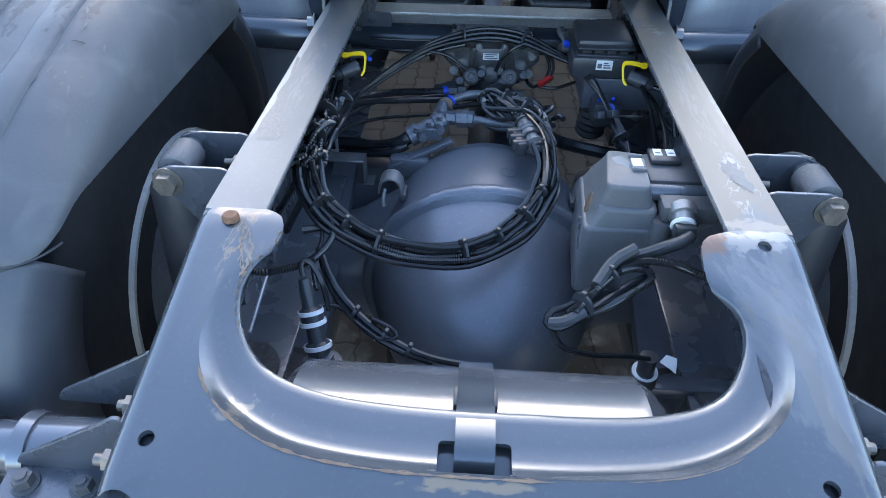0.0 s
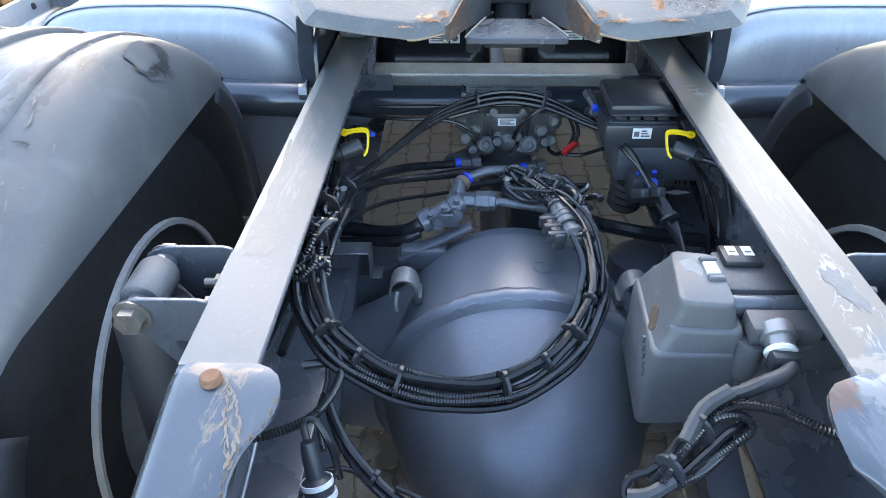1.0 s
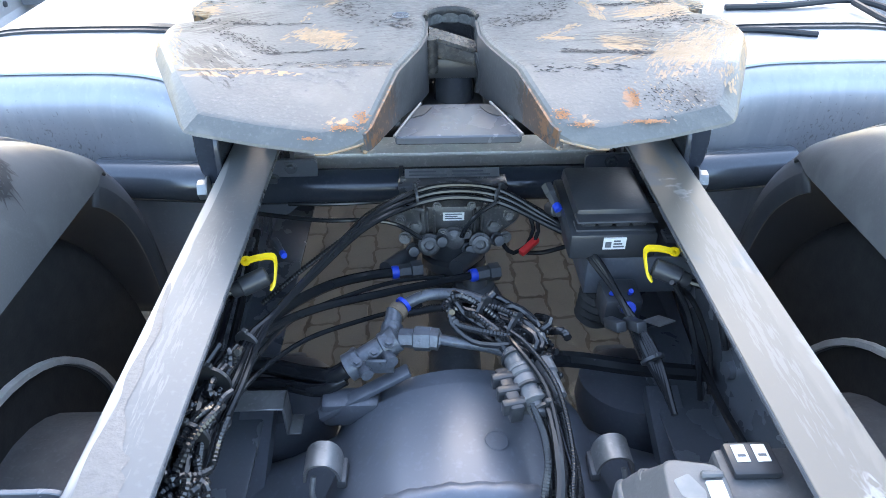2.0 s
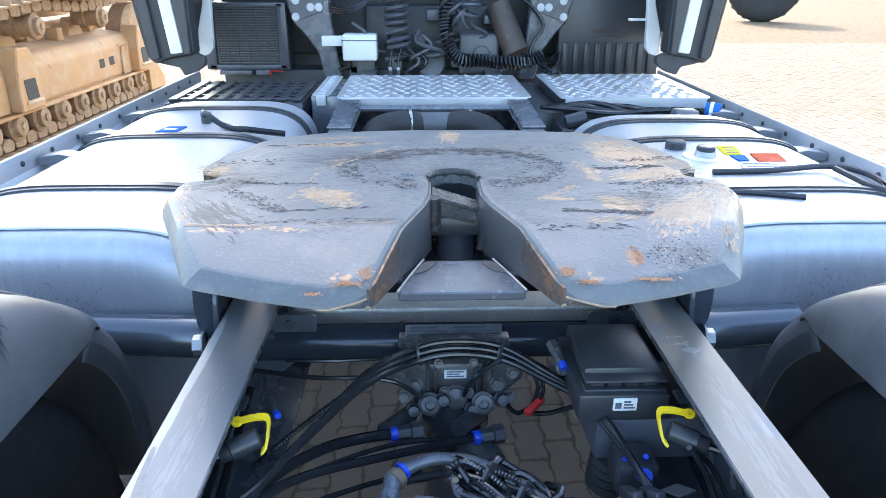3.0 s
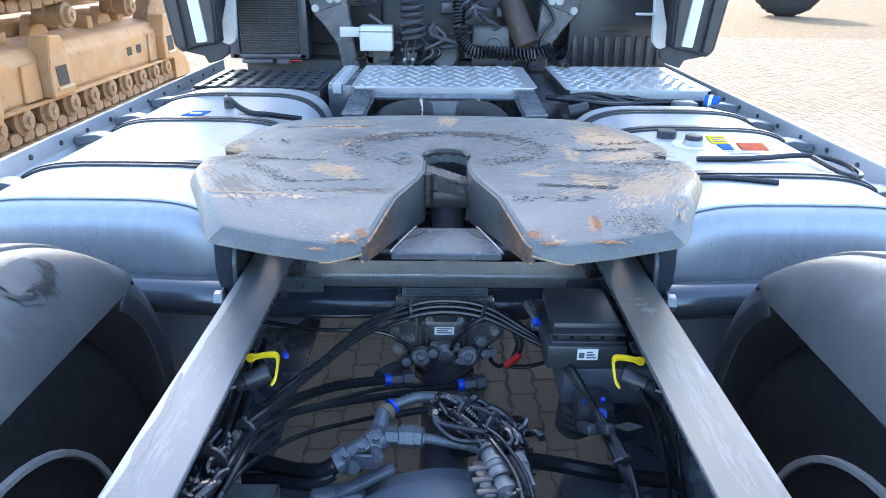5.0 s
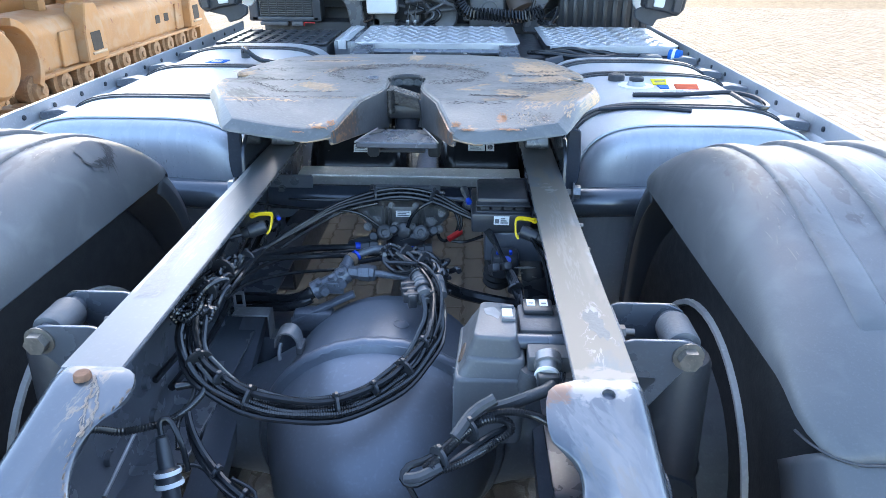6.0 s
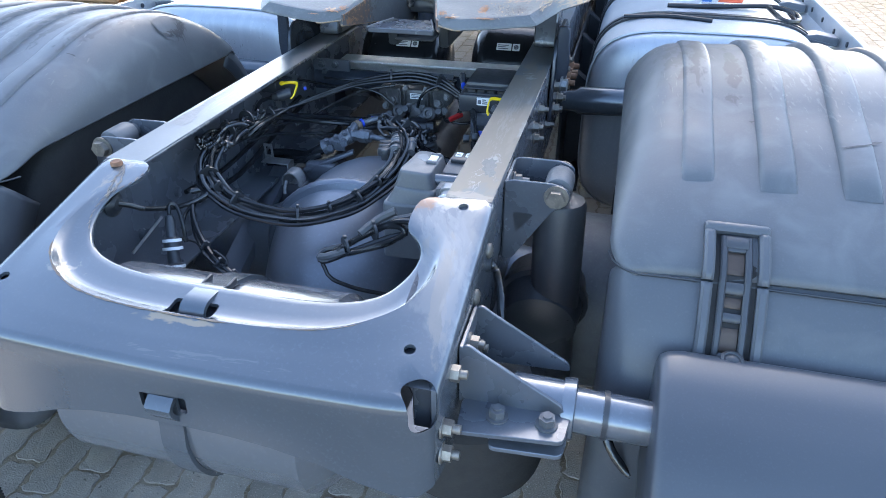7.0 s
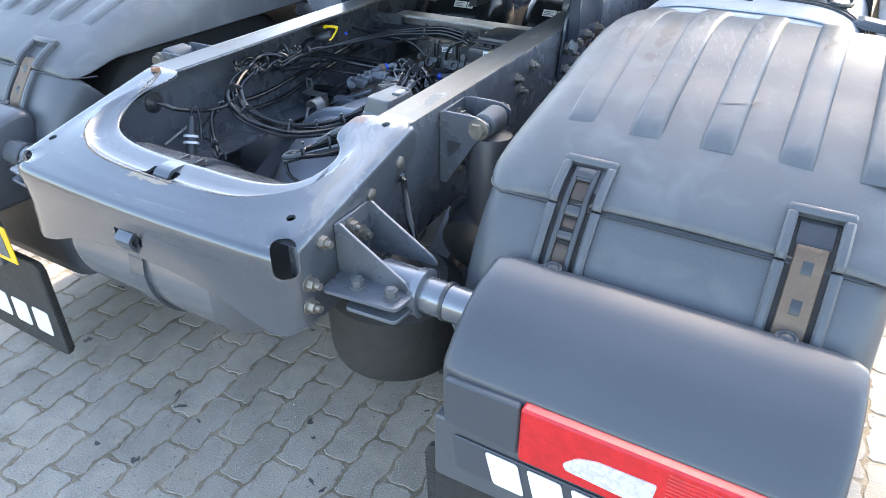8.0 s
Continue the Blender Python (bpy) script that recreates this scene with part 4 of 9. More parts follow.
def mudguard(sx):
    g = thing("mudguard", (sx * 0.9, 0.86, 0.36), "faded black plastic three-piece mudguard with raised ribs and latches", "mudguard", "rear mudguards")
    bm = BM()
    arch_panel(bm, sx, MG_X0, MG_X1)
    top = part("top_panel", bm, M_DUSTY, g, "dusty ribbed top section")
    thicken(top, 0.005, -1)
    # raised ribs
    for i in range(5):
        xc = 0.712 + 0.1215 * i
        w = 0.027
        bm = BM()
        pts = [p for p in spline([Vector((0, y, z)) for y, z in TOP_PROF], 0.02) if 0.482 < p.y < 1.325]
        n = len(pts)
        loops = []
        for k, p in enumerate(pts):
            t = (pts[min(n - 1, k + 1)] - pts[max(0, k - 1)]).normalized()
            nr = Vector((0, abs(t.z) if p.y > 0.87 else -abs(t.z), abs(t.y)))
            f = (xc - 0.735) / 0.377
            base = 0.006 * math.sin(max(0, min(1, f)) * math.pi) - (0.004 if i == 0 else 0)
            e = 0.0 if k in (0, n - 1) else 0.75 if k == n - 2 else 1.0
            loops.append([Vector((sx * (xc + dx), p.y, p.z)) + nr * (base + dh * e - (0.004 if not dh else 0)) for dx, dh in ((-w - 0.003, 0.0), (-w, 0.003), (-w + 0.003, 0.0085), (-w + 0.008, 0.0105), (0, 0.011), (w - 0.008, 0.0105), (w - 0.003, 0.0085), (w, 0.003), (w + 0.003, 0.0))])
        rings(bm, loops, closed=False)
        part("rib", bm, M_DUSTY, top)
    # scratches, rubbed marks and a scuffed hole at the crest
    tab = sorted((p.y, p.z) for p in spline([Vector((0, y, z)) for y, z in TOP_PROF], 0.01))
    ty, tz = [q[0] for q in tab], [q[1] for q in tab]
    def skin(x, y):
        top_z, q = interp(y, ty, tz), abs(x) - MG_X0
        if q < 0.10:
            lo = min(0.935, top_z - 0.03)
            return lo + (top_z - lo) * math.sin(math.acos(max(-1.0, 1 - (max(0.0, q) / 0.10) ** (1 / 1.15)))) ** 1.1
        f = (abs(x) - 0.685) / 0.477
        return top_z + 0.006 * math.sin(max(0.0, min(1.0, f)) * math.pi)
    rg = random.Random(40 + sx)
    if sx < 0:
        bm = BM()
        blob(bm, -0.624, 1.04, 0.020, 0.058, 0.2, skin, rg, 0.004, 26, 0.2)
        part("scuffed_patch", bm, M_PLAST, top, "round scuffed patch torn at the edge")
        bm = BM()
        for k in range(70):
            a = math.pi - rg.uniform(1.2, 3.6)
            q = rg.uniform(0.75, 1.12)
            blob(bm, -0.624 + 0.020 * q * math.cos(a), 1.04 + 0.058 * q * math.sin(a), 0.0012, rg.uniform(0.003, 0.013), a + rg.uniform(-0.9, 0.9), skin, rg, rg.uniform(0.005, 0.008), 8)
        for k in range(26):
            a = -0.4 - k * 0.035
            blob(bm, -0.624 + 0.021 * math.cos(a), 1.04 + 0.059 * math.sin(a), 0.0012, 0.004, a, skin, rg, 0.0055, 8)
        tagged(part("torn_edge", bm, M_BLACK, top, "ragged torn edge"), kind="stuff")
        cuts = ((-0.80, 0.925, 0.012, 0.4), (-0.655, 0.72, 0.008, 0.2), (-0.69, 0.78, 0.006, 0.9))
    else:
        cuts = ((0.958, 0.60, 0.024, 0.35), (0.985, 0.625, 0.014, 0.5), (1.09, 0.86, 0.020, 0.4), (1.07, 0.83, 0.010, 1.0), (0.80, 0.66, 0.006, 0.2))
    for x_, y_, l_, a_ in cuts:
        bm = BM()
        blob(bm, x_, y_, l_, 0.0022, a_, skin, rg, 0.0026 if not any(abs(abs(x_) - 0.712 - 0.1215 * i) < 0.03 for i in range(5)) else 0.0125, 14, 0.6)
        part("cut", bm, M_BLACK, top, "short dark cut in the plastic")
    # lines of fine rubbed scratches along the shoulder
    bm = BM()
    for k in range(60):
        x_ = sx * (0.66 + rg.uniform(-0.01, 0.03) + 0.03 * math.sin(k * 0.3))
        y_ = rg.uniform(0.62, 1.10)
        blob(bm, x_, y_, rg.uniform(0.0006, 0.0014), rg.uniform(0.003, 0.012), rg.uniform(-0.25, 0.25), skin, rg, 0.0022, 7, 0.5)
    tagged(part("rub_marks", bm, M_PEEL, top, "fine rubbed marks"), kind="stuff")
    bm = BM()
    sheet_panel(bm, FRONT_PROF, 0.60, 1.255, 0.09, sx)
    thicken(part("front_panel", bm, M_PLAST, g, "dark front section"), 0.005, -1)
    bm = BM()
    sheet_panel(bm, REAR_PROF, 0.592, 1.256, 0.13, sx)
    rear = part("rear_panel", bm, M_PLAST, g, "smooth dark rear section")
    thicken(rear, 0.005, -1)
    # black strip draws the shadow line of the joint
    seam = BM()
    tube(seam, [(sx * x, y, z) for x, y, z in ((0.5865, 0.425, 0.902), (0.592, 0.395, 0.906), (0.607, 0.371, 0.908), (0.632, 0.357, 0.9085), (0.675, 0.352, 0.9125), (0.92, 0.351, 0.914), (1.17, 0.352, 0.9125), (1.214, 0.357, 0.9085), (1.24, 0.371, 0.908), (1.255, 0.395, 0.906))], 0.0020, 6)
    part("seam_gap", seam, M_BLACK, rear, "black strip standing in for the shaded gap along the joint")
    # latches across the joint, lying on the curved panels
    LP = spline([Vector((0, y, z)) for y, z in ((0.433, 0.9665), (0.385, 0.9400), (0.360, 0.9215), (0.347, 0.9045), (0.315, 0.866), (0.300, 0.844), (0.288, 0.824), (0.281, 0.808))], 0.006)
    run = [0.0]
    for a_, b_ in zip(LP, LP[1:]):
        run.append(run[-1] + (b_ - a_).length)
    def on_skin(f, h):
        d_ = f * run[-1]
        k_ = min(len(LP) - 2, max(0, int(np.searchsorted(run, d_)) - 1))
        p_ = LP[k_].lerp(LP[k_ + 1], (d_ - run[k_]) / max(1e-9, run[k_ + 1] - run[k_]))
        t_ = (LP[min(len(LP) - 1, k_ + 2)] - LP[max(0, k_ - 1)]).normalized()
        return p_ + Vector((0, t_.z, -t_.y)) * h
    def bowed(bm, f0, f1, x0, x1, h0, h1, r=0.002):
        """A bar between two places along the latch line, with chamfered upper edges."""
        n_ = max(2, int((f1 - f0) * 26))
        lps_ = []
        for k_ in range(-1, n_ + 2):
            f_ = f0 + (f1 - f0) * min(n_, max(0, k_)) / n_
            top_h = h1 - (r if k_ in (-1, n_ + 1) else 0.0)
            f_ += (0.012 * r / 0.002) * (1 if k_ == 0 else -1 if k_ == n_ else 0)
            lps_.append([Vector((sx * x_, 0, 0)) + on_skin(f_, h_) for x_, h_ in ((x0, h0), (x0, max(h0, top_h - r)), (x0 + r, top_h), (x1 - r, top_h), (x1, max(h0, top_h - r)), (x1, h0))])
        rings(bm, lps_)
    for k, xc in enumerate((0.770, 1.132)):
        for q_ in (-1, 1):
            i0, i1 = sorted((xc + q_ * 0.031, xc + q_ * 0.047))
            bm = BM()
            bowed(bm, 0.06, 0.42, i0, i1, -0.004, 0.017, 0.004)
            part("latch_surround", bm, M_PLAST, top)
            bm = BM()
            bowed(bm, 0.435, 0.99, i0, i1, -0.004, 0.014, 0.004)
            part("latch_surround", bm, M_PLAST, rear)
        bm = BM()
        bowed(bm, 0.0, 0.075, xc - 0.047, xc + 0.047, -0.004, 0.0175, 0.004)
        part("latch_surround", bm, M_PLAST, top)
        # black strip gives the shaded gaps round the strap, no recess is formed
        bm = BM()
        bowed(bm, 0.07, 0.995, xc - 0.0312, xc + 0.0312, -0.002, 0.0025, 0.0005)
        part("latch_recess", bm, M_RUBBER, rear, "black strip standing in for the shaded recess behind the latch")
        if k == 0 and sx > 0:
            bm = BM()
            bowed(bm, 0.09, 0.97, xc - 0.0225, xc - 0.0125, 0.004, 0.0115, 0.0025)
            strap = part("latch", bm, M_LATCH, g, "dark strap latch with three windows")
            for nm_, f0, f1, x0, x1, h0, h1 in (("latch_bar", 0.09, 0.97, 0.0125, 0.0225, 0.004, 0.0115), ("latch_bar", 0.09, 0.215, -0.014, 0.014, 0.004, 0.0110), ("latch_bar", 0.42, 0.50, -0.014, 0.014, 0.004, 0.0110), ("latch_bar", 0.625, 0.685, -0.014, 0.014, 0.004, 0.0110), ("latch_bar", 0.885, 0.985, -0.0215, 0.0215, 0.004, 0.0112), ("maker_tab", 0.105, 0.195, -0.017, 0.017, 0.010, 0.0140)):
                bm = BM()
                bowed(bm, f0, f1, xc + x0, xc + x1, h0, h1, 0.0022)
                part(nm_, bm, M_LATCH, strap)
            for f0, f1 in ((0.20, 0.37), (0.52, 0.59), (0.72, 0.88)):
                bm = BM()
                bowed(bm, f0, f1, xc - 0.0122, xc + 0.0122, 0.0026, 0.0050, 0.0006)
                part("window", bm, M_WINDOW, strap, "bronze plate seen through the latch")
        else:
            # black bar stands in for the shaded window above the strap
            bm = BM()
            bowed(bm, 0.09, 0.30, xc - 0.026, xc + 0.026, 0.0, 0.0042, 0.001)
            part("latch_window", bm, M_BLACK, top)
            bm = BM()
            bowed(bm, 0.30, 0.99, xc - 0.0225, xc + 0.0225, 0.004, 0.0085, 0.0015)
            strap = part("latch", bm, M_BRASS, g, "bronze-brown strap latch with two slots")
            # black bars stand in for the shade inside the two slots
            for f0, f1 in ((0.40, 0.49), (0.66, 0.76)):
                bm = BM()
                bowed(bm, f0, f1, xc - 0.0075, xc + 0.0075, 0.0070, 0.0089, 0.0003)
                part("slot", bm, M_BLACK, strap)
    # lamp housing with rounded top
    bm = BM()
    hp = ((0.262, 0.70), (0.280, 0.815), (0.276, 0.838), (0.255, 0.848), (0.205, 0.842), (0.145, 0.818), (0.098, 0.786), (0.066, 0.752), (0.058, 0.742), (0.060, 0.62), (0.10, 0.612), (0.20, 0.61), (0.255, 0.62))
    hp = rounded(list(hp), 0.02, 3)
    cy, cz = sum(p[0] for p in hp) / len(hp), sum(p[1] for p in hp) / len(hp)
    loops = []
    for x, k in ((0.672, 0.86), (0.676, 0.93), (0.686, 0.975), (0.705, 1.0), (1.20, 1.0), (1.225, 0.975), (1.238, 0.93), (1.242, 0.86)):
        loops.append([(sx * x, cy + (y - cy) * k, cz + (z - cz) * k) for y, z in hp])
    rings(bm, loops)
    house = part("lamp_housing", bm, M_HOUSE, g, "smooth rounded dark lamp cover")
    for xc in (0.773, 1.132):
        part("quarter_turn_stud", one(lathe, (sx * xc, 0.262, 0.842), (0, -0.25, 1), ((0, 0.016), (0.004, 0.016), (0.006, 0.012), (0.004, 0.010), (0.007, 0.006), (0.0075, 0.0))), M_BLACK, house)
    bm = BM()
    prism(bm, rounded([(sx * 0.822, 0.742), (sx * 1.225, 0.742), (sx * 1.225, 0.63), (sx * 0.822, 0.63)], 0.006, 3), 0.062, 0.040, "xz", 0.004)
    lamp = part("tail_lamp", bm, M_LENS, g, "red rectangular tail lamp")
    bm = BM()
    prism(bm, rounded([(sx * 0.895, 0.668), (sx * 0.915, 0.690), (sx * 0.945, 0.700), (sx * 1.03, 0.702), (sx * 1.025, 0.650), (sx * 0.90, 0.657)], 0.006, 3), 0.042, 0.0365, "xz", 0.001)
    part("reversing_lens", bm, M_CLEAR, lamp, "clear frosted lens")
    bm = BM()
    for i in range(14):
        z = 0.634 + i * 0.0072
        if z < 0.735:
            box(bm, (sx * 1.04, 0.0385, z), (sx * 1.22, 0.0415, z + 0.004), 0.001, 1)
    tagged(part("lens_texture", bm, M_LENS, lamp), kind="stuff")
    bm = BM()
    prism(bm, rounded([(sx * 0.688, 0.735), (sx * 0.819, 0.738), (sx * 0.819, 0.632), (sx * 0.688, 0.64)], 0.006, 3), 0.066, 0.046, "xz", 0.003)
    part("blanking_panel", bm, M_HOUSE, g, "dark blanking panel beside the lamp")
    # carrier below with pale lettering shapes
    bm = BM()
    prism(bm, rounded([(sx * 0.66, 0.628), (sx * 1.24, 0.628), (sx * 1.24, 0.50), (sx * 0.66, 0.48)], 0.012, 4), 0.10, 0.060, "xz", 0.004)
    carrier = part("lamp_carrier", bm, M_PLAST, g, "dark plastic carrier panel below the lamp")
    bm = BM()
    prism(bm, rounded([(sx * 0.70, 0.606), (sx * 1.19, 0.606), (sx * 1.19, 0.53), (sx * 0.71, 0.53)], 0.01, 4), 0.060, 0.054, "xz", 0.002)
    part("raised_field", bm, M_HOUSE, carrier)
    for i, (a, b) in enumerate(((0.768, 0.828), (0.842, 0.902), (0.916, 0.978), (0.992, 1.050), (1.064, 1.082), (1.096, 1.160))):
        bm = BM()
        prism(bm, rounded([(sx * (a - 0.006), 0.603), (sx * (b - 0.008), 0.603), (sx * (b + 0.008), 0.535), (sx * (a + 0.012), 0.535)], 0.007, 3), 0.0535, 0.0505, "xz", 0.0008)
        part("letter_shape", bm, M_LABEL, carrier, "plain white letter-sized shape")
    # flap
    bm = BM()
    prism(bm, rounded([(sx * 0.605, 0.47), (sx * 1.21, 0.47), (sx * 1.22, 0.14), (sx * 0.62, 0.14)], 0.03, 4), 0.135, 0.115, "xz", 0.003)
    flap = part("mud_flap", bm, M_RUBBER, g, "black rubber mud flap with ribbed edge")
    for i in range(30):
        z = 0.165 + i * 0.0095
        part("edge_rib", one(box, (sx * (0.6045 + 0.013 * (0.47 - z) / 0.33), 0.1135, z), (sx * 0.630, 0.1365, z + 0.0055), 0.0015, 1), M_RUBBER, flap)
    for i in range(5):
        a = 0.655 + i * 0.10
        bm = BM()
        prism(bm, rounded([(sx * a, 0.29), (sx * (a + 0.075), 0.29), (sx * (a + 0.085), 0.20), (sx * (a + 0.01), 0.20)], 0.012, 3), 0.115, 0.1135, "xz")
        part("letter_shape", bm, M_LABEL, flap, "plain white letter-sized shape")
    if sx < 0:
        bm = BM()
        prism(bm, rounded([(-0.545, 0.64), (-1.065, 0.64), (-1.065, 0.53), (-0.545, 0.53)], 0.006, 3), 0.052, 0.049, "xz", 0.001)
        plate = part("number_plate", bm, M_PLATE, g, "yellow number plate with plain dark bars")
        for i in range(6):
            part("dark_bar", one(box, (-0.57 - i * 0.078, 0.0475, 0.545), (-0.61 - i * 0.078, 0.0492, 0.625)), M_INK, plate)
        for q in (0.68, 1.03):
            part("bracket", one(box, (-q - 0.02, 0.05, 0.52), (-q + 0.02, 0.075, 0.63), 0.003), M_BLACK, g)
    return g


for sx in (-1, 1):
    mudguard(sx)


M_GLOSSGREY = surface("glossy_grey_tube_paint", (0.20, 0.215, 0.24), (0.17, 0.183, 0.205), 0.20, 0.55, 8, 150, 0.03, rough_var=0.06)
# ---- lamp brackets, shock absorbers, bellows ----
def lamp_bracket(sx):
    b = thing("lamp_bracket", (sx * 0.46, 0.18, 0.75), "grey folded steel bracket clamping a round crossbar", "bracket", "rear lamp brackets")
    for y0, tip in ((0.166, 0.205), (0.262, 0.285)):
        pts = [(sx * 0.398, 0.868), (sx * 0.408, 0.872), (sx * 0.425, 0.860), (sx * 0.545, 0.788), (sx * 0.552, 0.772), (sx * 0.398, 0.765)]
        part("side_plate", one(prism, rounded(pts, 0.008, 3), y0, y0 + 0.006, "xz", 0.001), M_FRAME, b)
    part("back_plate", one(box, (sx * 0.394, 0.166, 0.765), (sx * 0.400, 0.268, 0.868), 0.001, 1), M_FRAME, b)
    part("base_plate", one(prism, rounded([(sx * 0.405, 0.10), (sx * 0.555, 0.115), (sx * 0.56, 0.165), (sx * 0.545, 0.172), (sx * 0.40, 0.168)], 0.012, 4), 0.763, 0.771, "xy", 0.001), M_FRAME, b)
    part("lower_plate", one(prism, rounded([(sx * 0.45, 0.105), (sx * 0.555, 0.112), (sx * 0.56, 0.165), (sx * 0.45, 0.16)], 0.012, 4), 0.738, 0.746, "xy", 0.001), M_GLOSSGREY, b)
    for x, y in ((0.457, 0.141), (0.528, 0.143)):
        part("clamp_bolt", one(bolt, (sx * x, y, 0.771), (0, 0, 1), 0.012, 0.013, 0.006), M_DIRTBOX, b)
        part("bolt_shank", one(cyl, (sx * x, y, 0.735), (sx * x, y, 0.77), 0.007, seg=10), M_DIRTBOX, b)
        part("nut", one(bolt, (sx * x, y, 0.738), (0, 0, -1), 0.011, 0.010, 0.005), M_DIRTBOX, b)
    part("side_bolt", one(bolt, (sx * 0.400, 0.205, 0.845), (sx, 0, 0), 0.0125, 0.012, 0.012), M_ZINC, b)
    part("side_bolt", one(bolt, (sx * 0.400, 0.235, 0.815), (sx, 0, 0), 0.0125, 0.012, 0.012), M_ZINC, b)
    part("crossbar", one(cyl, (sx * 0.40, 0.205, 0.752), (sx * 0.72, 0.200, 0.752), 0.034, seg=28), M_GLOSSGREY, b, "smooth glossy grey tube")
    part("clamp_ring", one(lathe, (sx * 0.545, 0.2035, 0.752), (sx, 0, 0), ((0, 0.034), (0, 0.045), (0.018, 0.047), (0.020, 0.044), (0.020, 0.034)), 28), M_GLOSSGREY, b)
    part("sleeve", one(cyl, (sx * 0.47, 0.204, 0.752), (sx * 0.545, 0.2035, 0.752), 0.041, seg=28), M_GLOSSGREY, b)
    part("cable_tie", one(lathe, (sx * 0.605, 0.2027, 0.752), (sx, 0, 0), ((0, 0.034), (0, 0.0365), (0.008, 0.0365), (0.008, 0.034)), 24), M_BLACK, b)
    part("conduit", one(tube, [(sx * 0.612, 0.21, 0.715), (sx * 0.63, 0.22, 0.66), (sx * 0.66, 0.24, 0.60), (sx * 0.70, 0.25, 0.56)], 0.008, 8, 0.012, 0.005), M_CONDUIT, b, "ribbed black conduit")


M_TUBE = surface("dark_shock_tube", (0.060, 0.058, 0.063), (0.04, 0.042, 0.046), 0.45, 0.1, 8, 160, 0.05, dust=(0.085, 0.085, 0.083), dust_at=0.6)


def shock(sx):
    s = thing("shock_absorber", (sx * 0.49, 0.60, 0.42), "grey telescopic shock absorber on a bolted steel bracket", "shock absorber", "rear shock absorbers")
    for y in (0.556, 0.662):
        pts = [(sx * 0.388, 0.945), (sx * 0.40, 0.950), (sx * 0.478, 0.950), (sx * 0.507, 0.938), (sx * 0.507, 0.912), (sx * 0.478, 0.895), (sx * 0.405, 0.78), (sx * 0.388, 0.78)]
        bm = BM()
        prism(bm, rounded(pts, 0.010, 4), y - 0.003, y + 0.003, "xz", 0.001)
        p = part("bracket_plate", bm, M_FRAME, s)
        # solid black inset stands in for the shade of an open hole
        part("cutout", one(prism, rounded([(sx * 0.405, 0.885), (sx * 0.445, 0.885), (sx * 0.412, 0.842)], 0.008, 3), y - 0.0042, y + 0.0042, "xz"), M_BLACK, p)
    part("bracket_back", one(box, (sx * 0.386, 0.556, 0.78), (sx * 0.392, 0.662, 0.945), 0.001, 1), M_FRAME, s)
    part("eye_bush", one(cyl, (sx * 0.483, 0.575, 0.925), (sx * 0.483, 0.642, 0.925), 0.027, seg=28, bevel=0.006), M_DIRTBOX, s, "round bush with rust-tinged collar")
    part("eye_sleeve", one(cyl, (sx * 0.483, 0.560, 0.925), (sx * 0.483, 0.658, 0.925), 0.017, seg=18), M_TANKG, s)
    part("pivot_bolt", one(bolt, (sx * 0.483, 0.553, 0.925), (0, -1, 0), 0.017, 0.014), M_ZINC, s, "large hexagon pivot bolt")
    part("pivot_nut", one(bolt, (sx * 0.483, 0.665, 0.925), (0, 1, 0), 0.017, 0.014, 0.01), M_ZINC, s)
    part("body", one(lathe, (sx * 0.488, 0.606, 0.905), (sx * 0.03, -0.06, -1), ((0, 0.02), (0.01, 0.046), (0.02, 0.050), (0.30, 0.050), (0.31, 0.046), (0.50, 0.046)), 28), M_TUBE, s, "long dark cylindrical dust tube")
    for y, z in ((0.585, 0.915), (0.63, 0.915), (0.60, 0.80)):
        part("fixing_bolt", one(bolt, (sx * 0.393, y, z), (sx, 0, 0), 0.012, 0.012, 0.018), M_ZINC, s)


for sx in (-1, 1):
    lamp_bracket(sx)
    shock(sx)
    b = thing("air_bellows", (sx * 0.36, 0.40, 0.40), "brown-black rubber air spring bellows below the frame", "air spring", "air springs")
    part("bellows", one(lathe, (sx * 0.36, 0.40, 0.40), (0, 0, 1), ((0, 0.10), (0.004, 0.135), (0.02, 0.152), (0.05, 0.158), (0.14, 0.160), (0.18, 0.155), (0.20, 0.13), (0.205, 0.0)), 40), M_RUBBER, b)
    part("top_plate", one(lathe, (sx * 0.36, 0.40, 0.60), (0, 0, 1), ((0, 0.12), (0.01, 0.12), (0.012, 0.06), (0.10, 0.05)), 28), M_DARKCAST, b)
    part("spring_arm", one(box, (sx * 0.33, 0.34, 0.335), (sx * 0.41, 1.4, 0.40), 0.015), M_DIRTBOX, axle, "trailing spring arm")

# ---- air tank with strap across the rear ----
at = thing("air_tank", (0, 0.24, 0.50), "light grey cylindrical air tank held by a flat grey band", "air tank")
TY, TZ, TR = 0.200, 0.702, 0.163
part("shell", one(lathe, (-0.30, TY, TZ), (1, 0, 0), ((0, 0.0), (0.006, 0.06), (0.025, 0.117), (0.055, 0.150), (0.07, 0.161), (0.072, TR + 0.0005), (0.082, TR + 0.0005), (0.084, TR), (0.47, TR), (0.472, TR + 0.0005), (0.482, TR + 0.0005), (0.484, 0.161), (0.50, 0.150), (0.53, 0.117), (0.548, 0.06), (0.554, 0.0)), 72), M_TANKG, at)
bm = BM()
SP = [(0.132, 0.850), (0.138, 0.872), (0.152, 0.8825), (0.175, 0.8825), (0.198, 0.879), (0.215, 0.872)]
SP += [(TY + (TR + 0.004) * math.cos(radians(a_)), TZ + (TR + 0.004) * math.sin(radians(a_))) for a_ in range(75, -196, -15)]
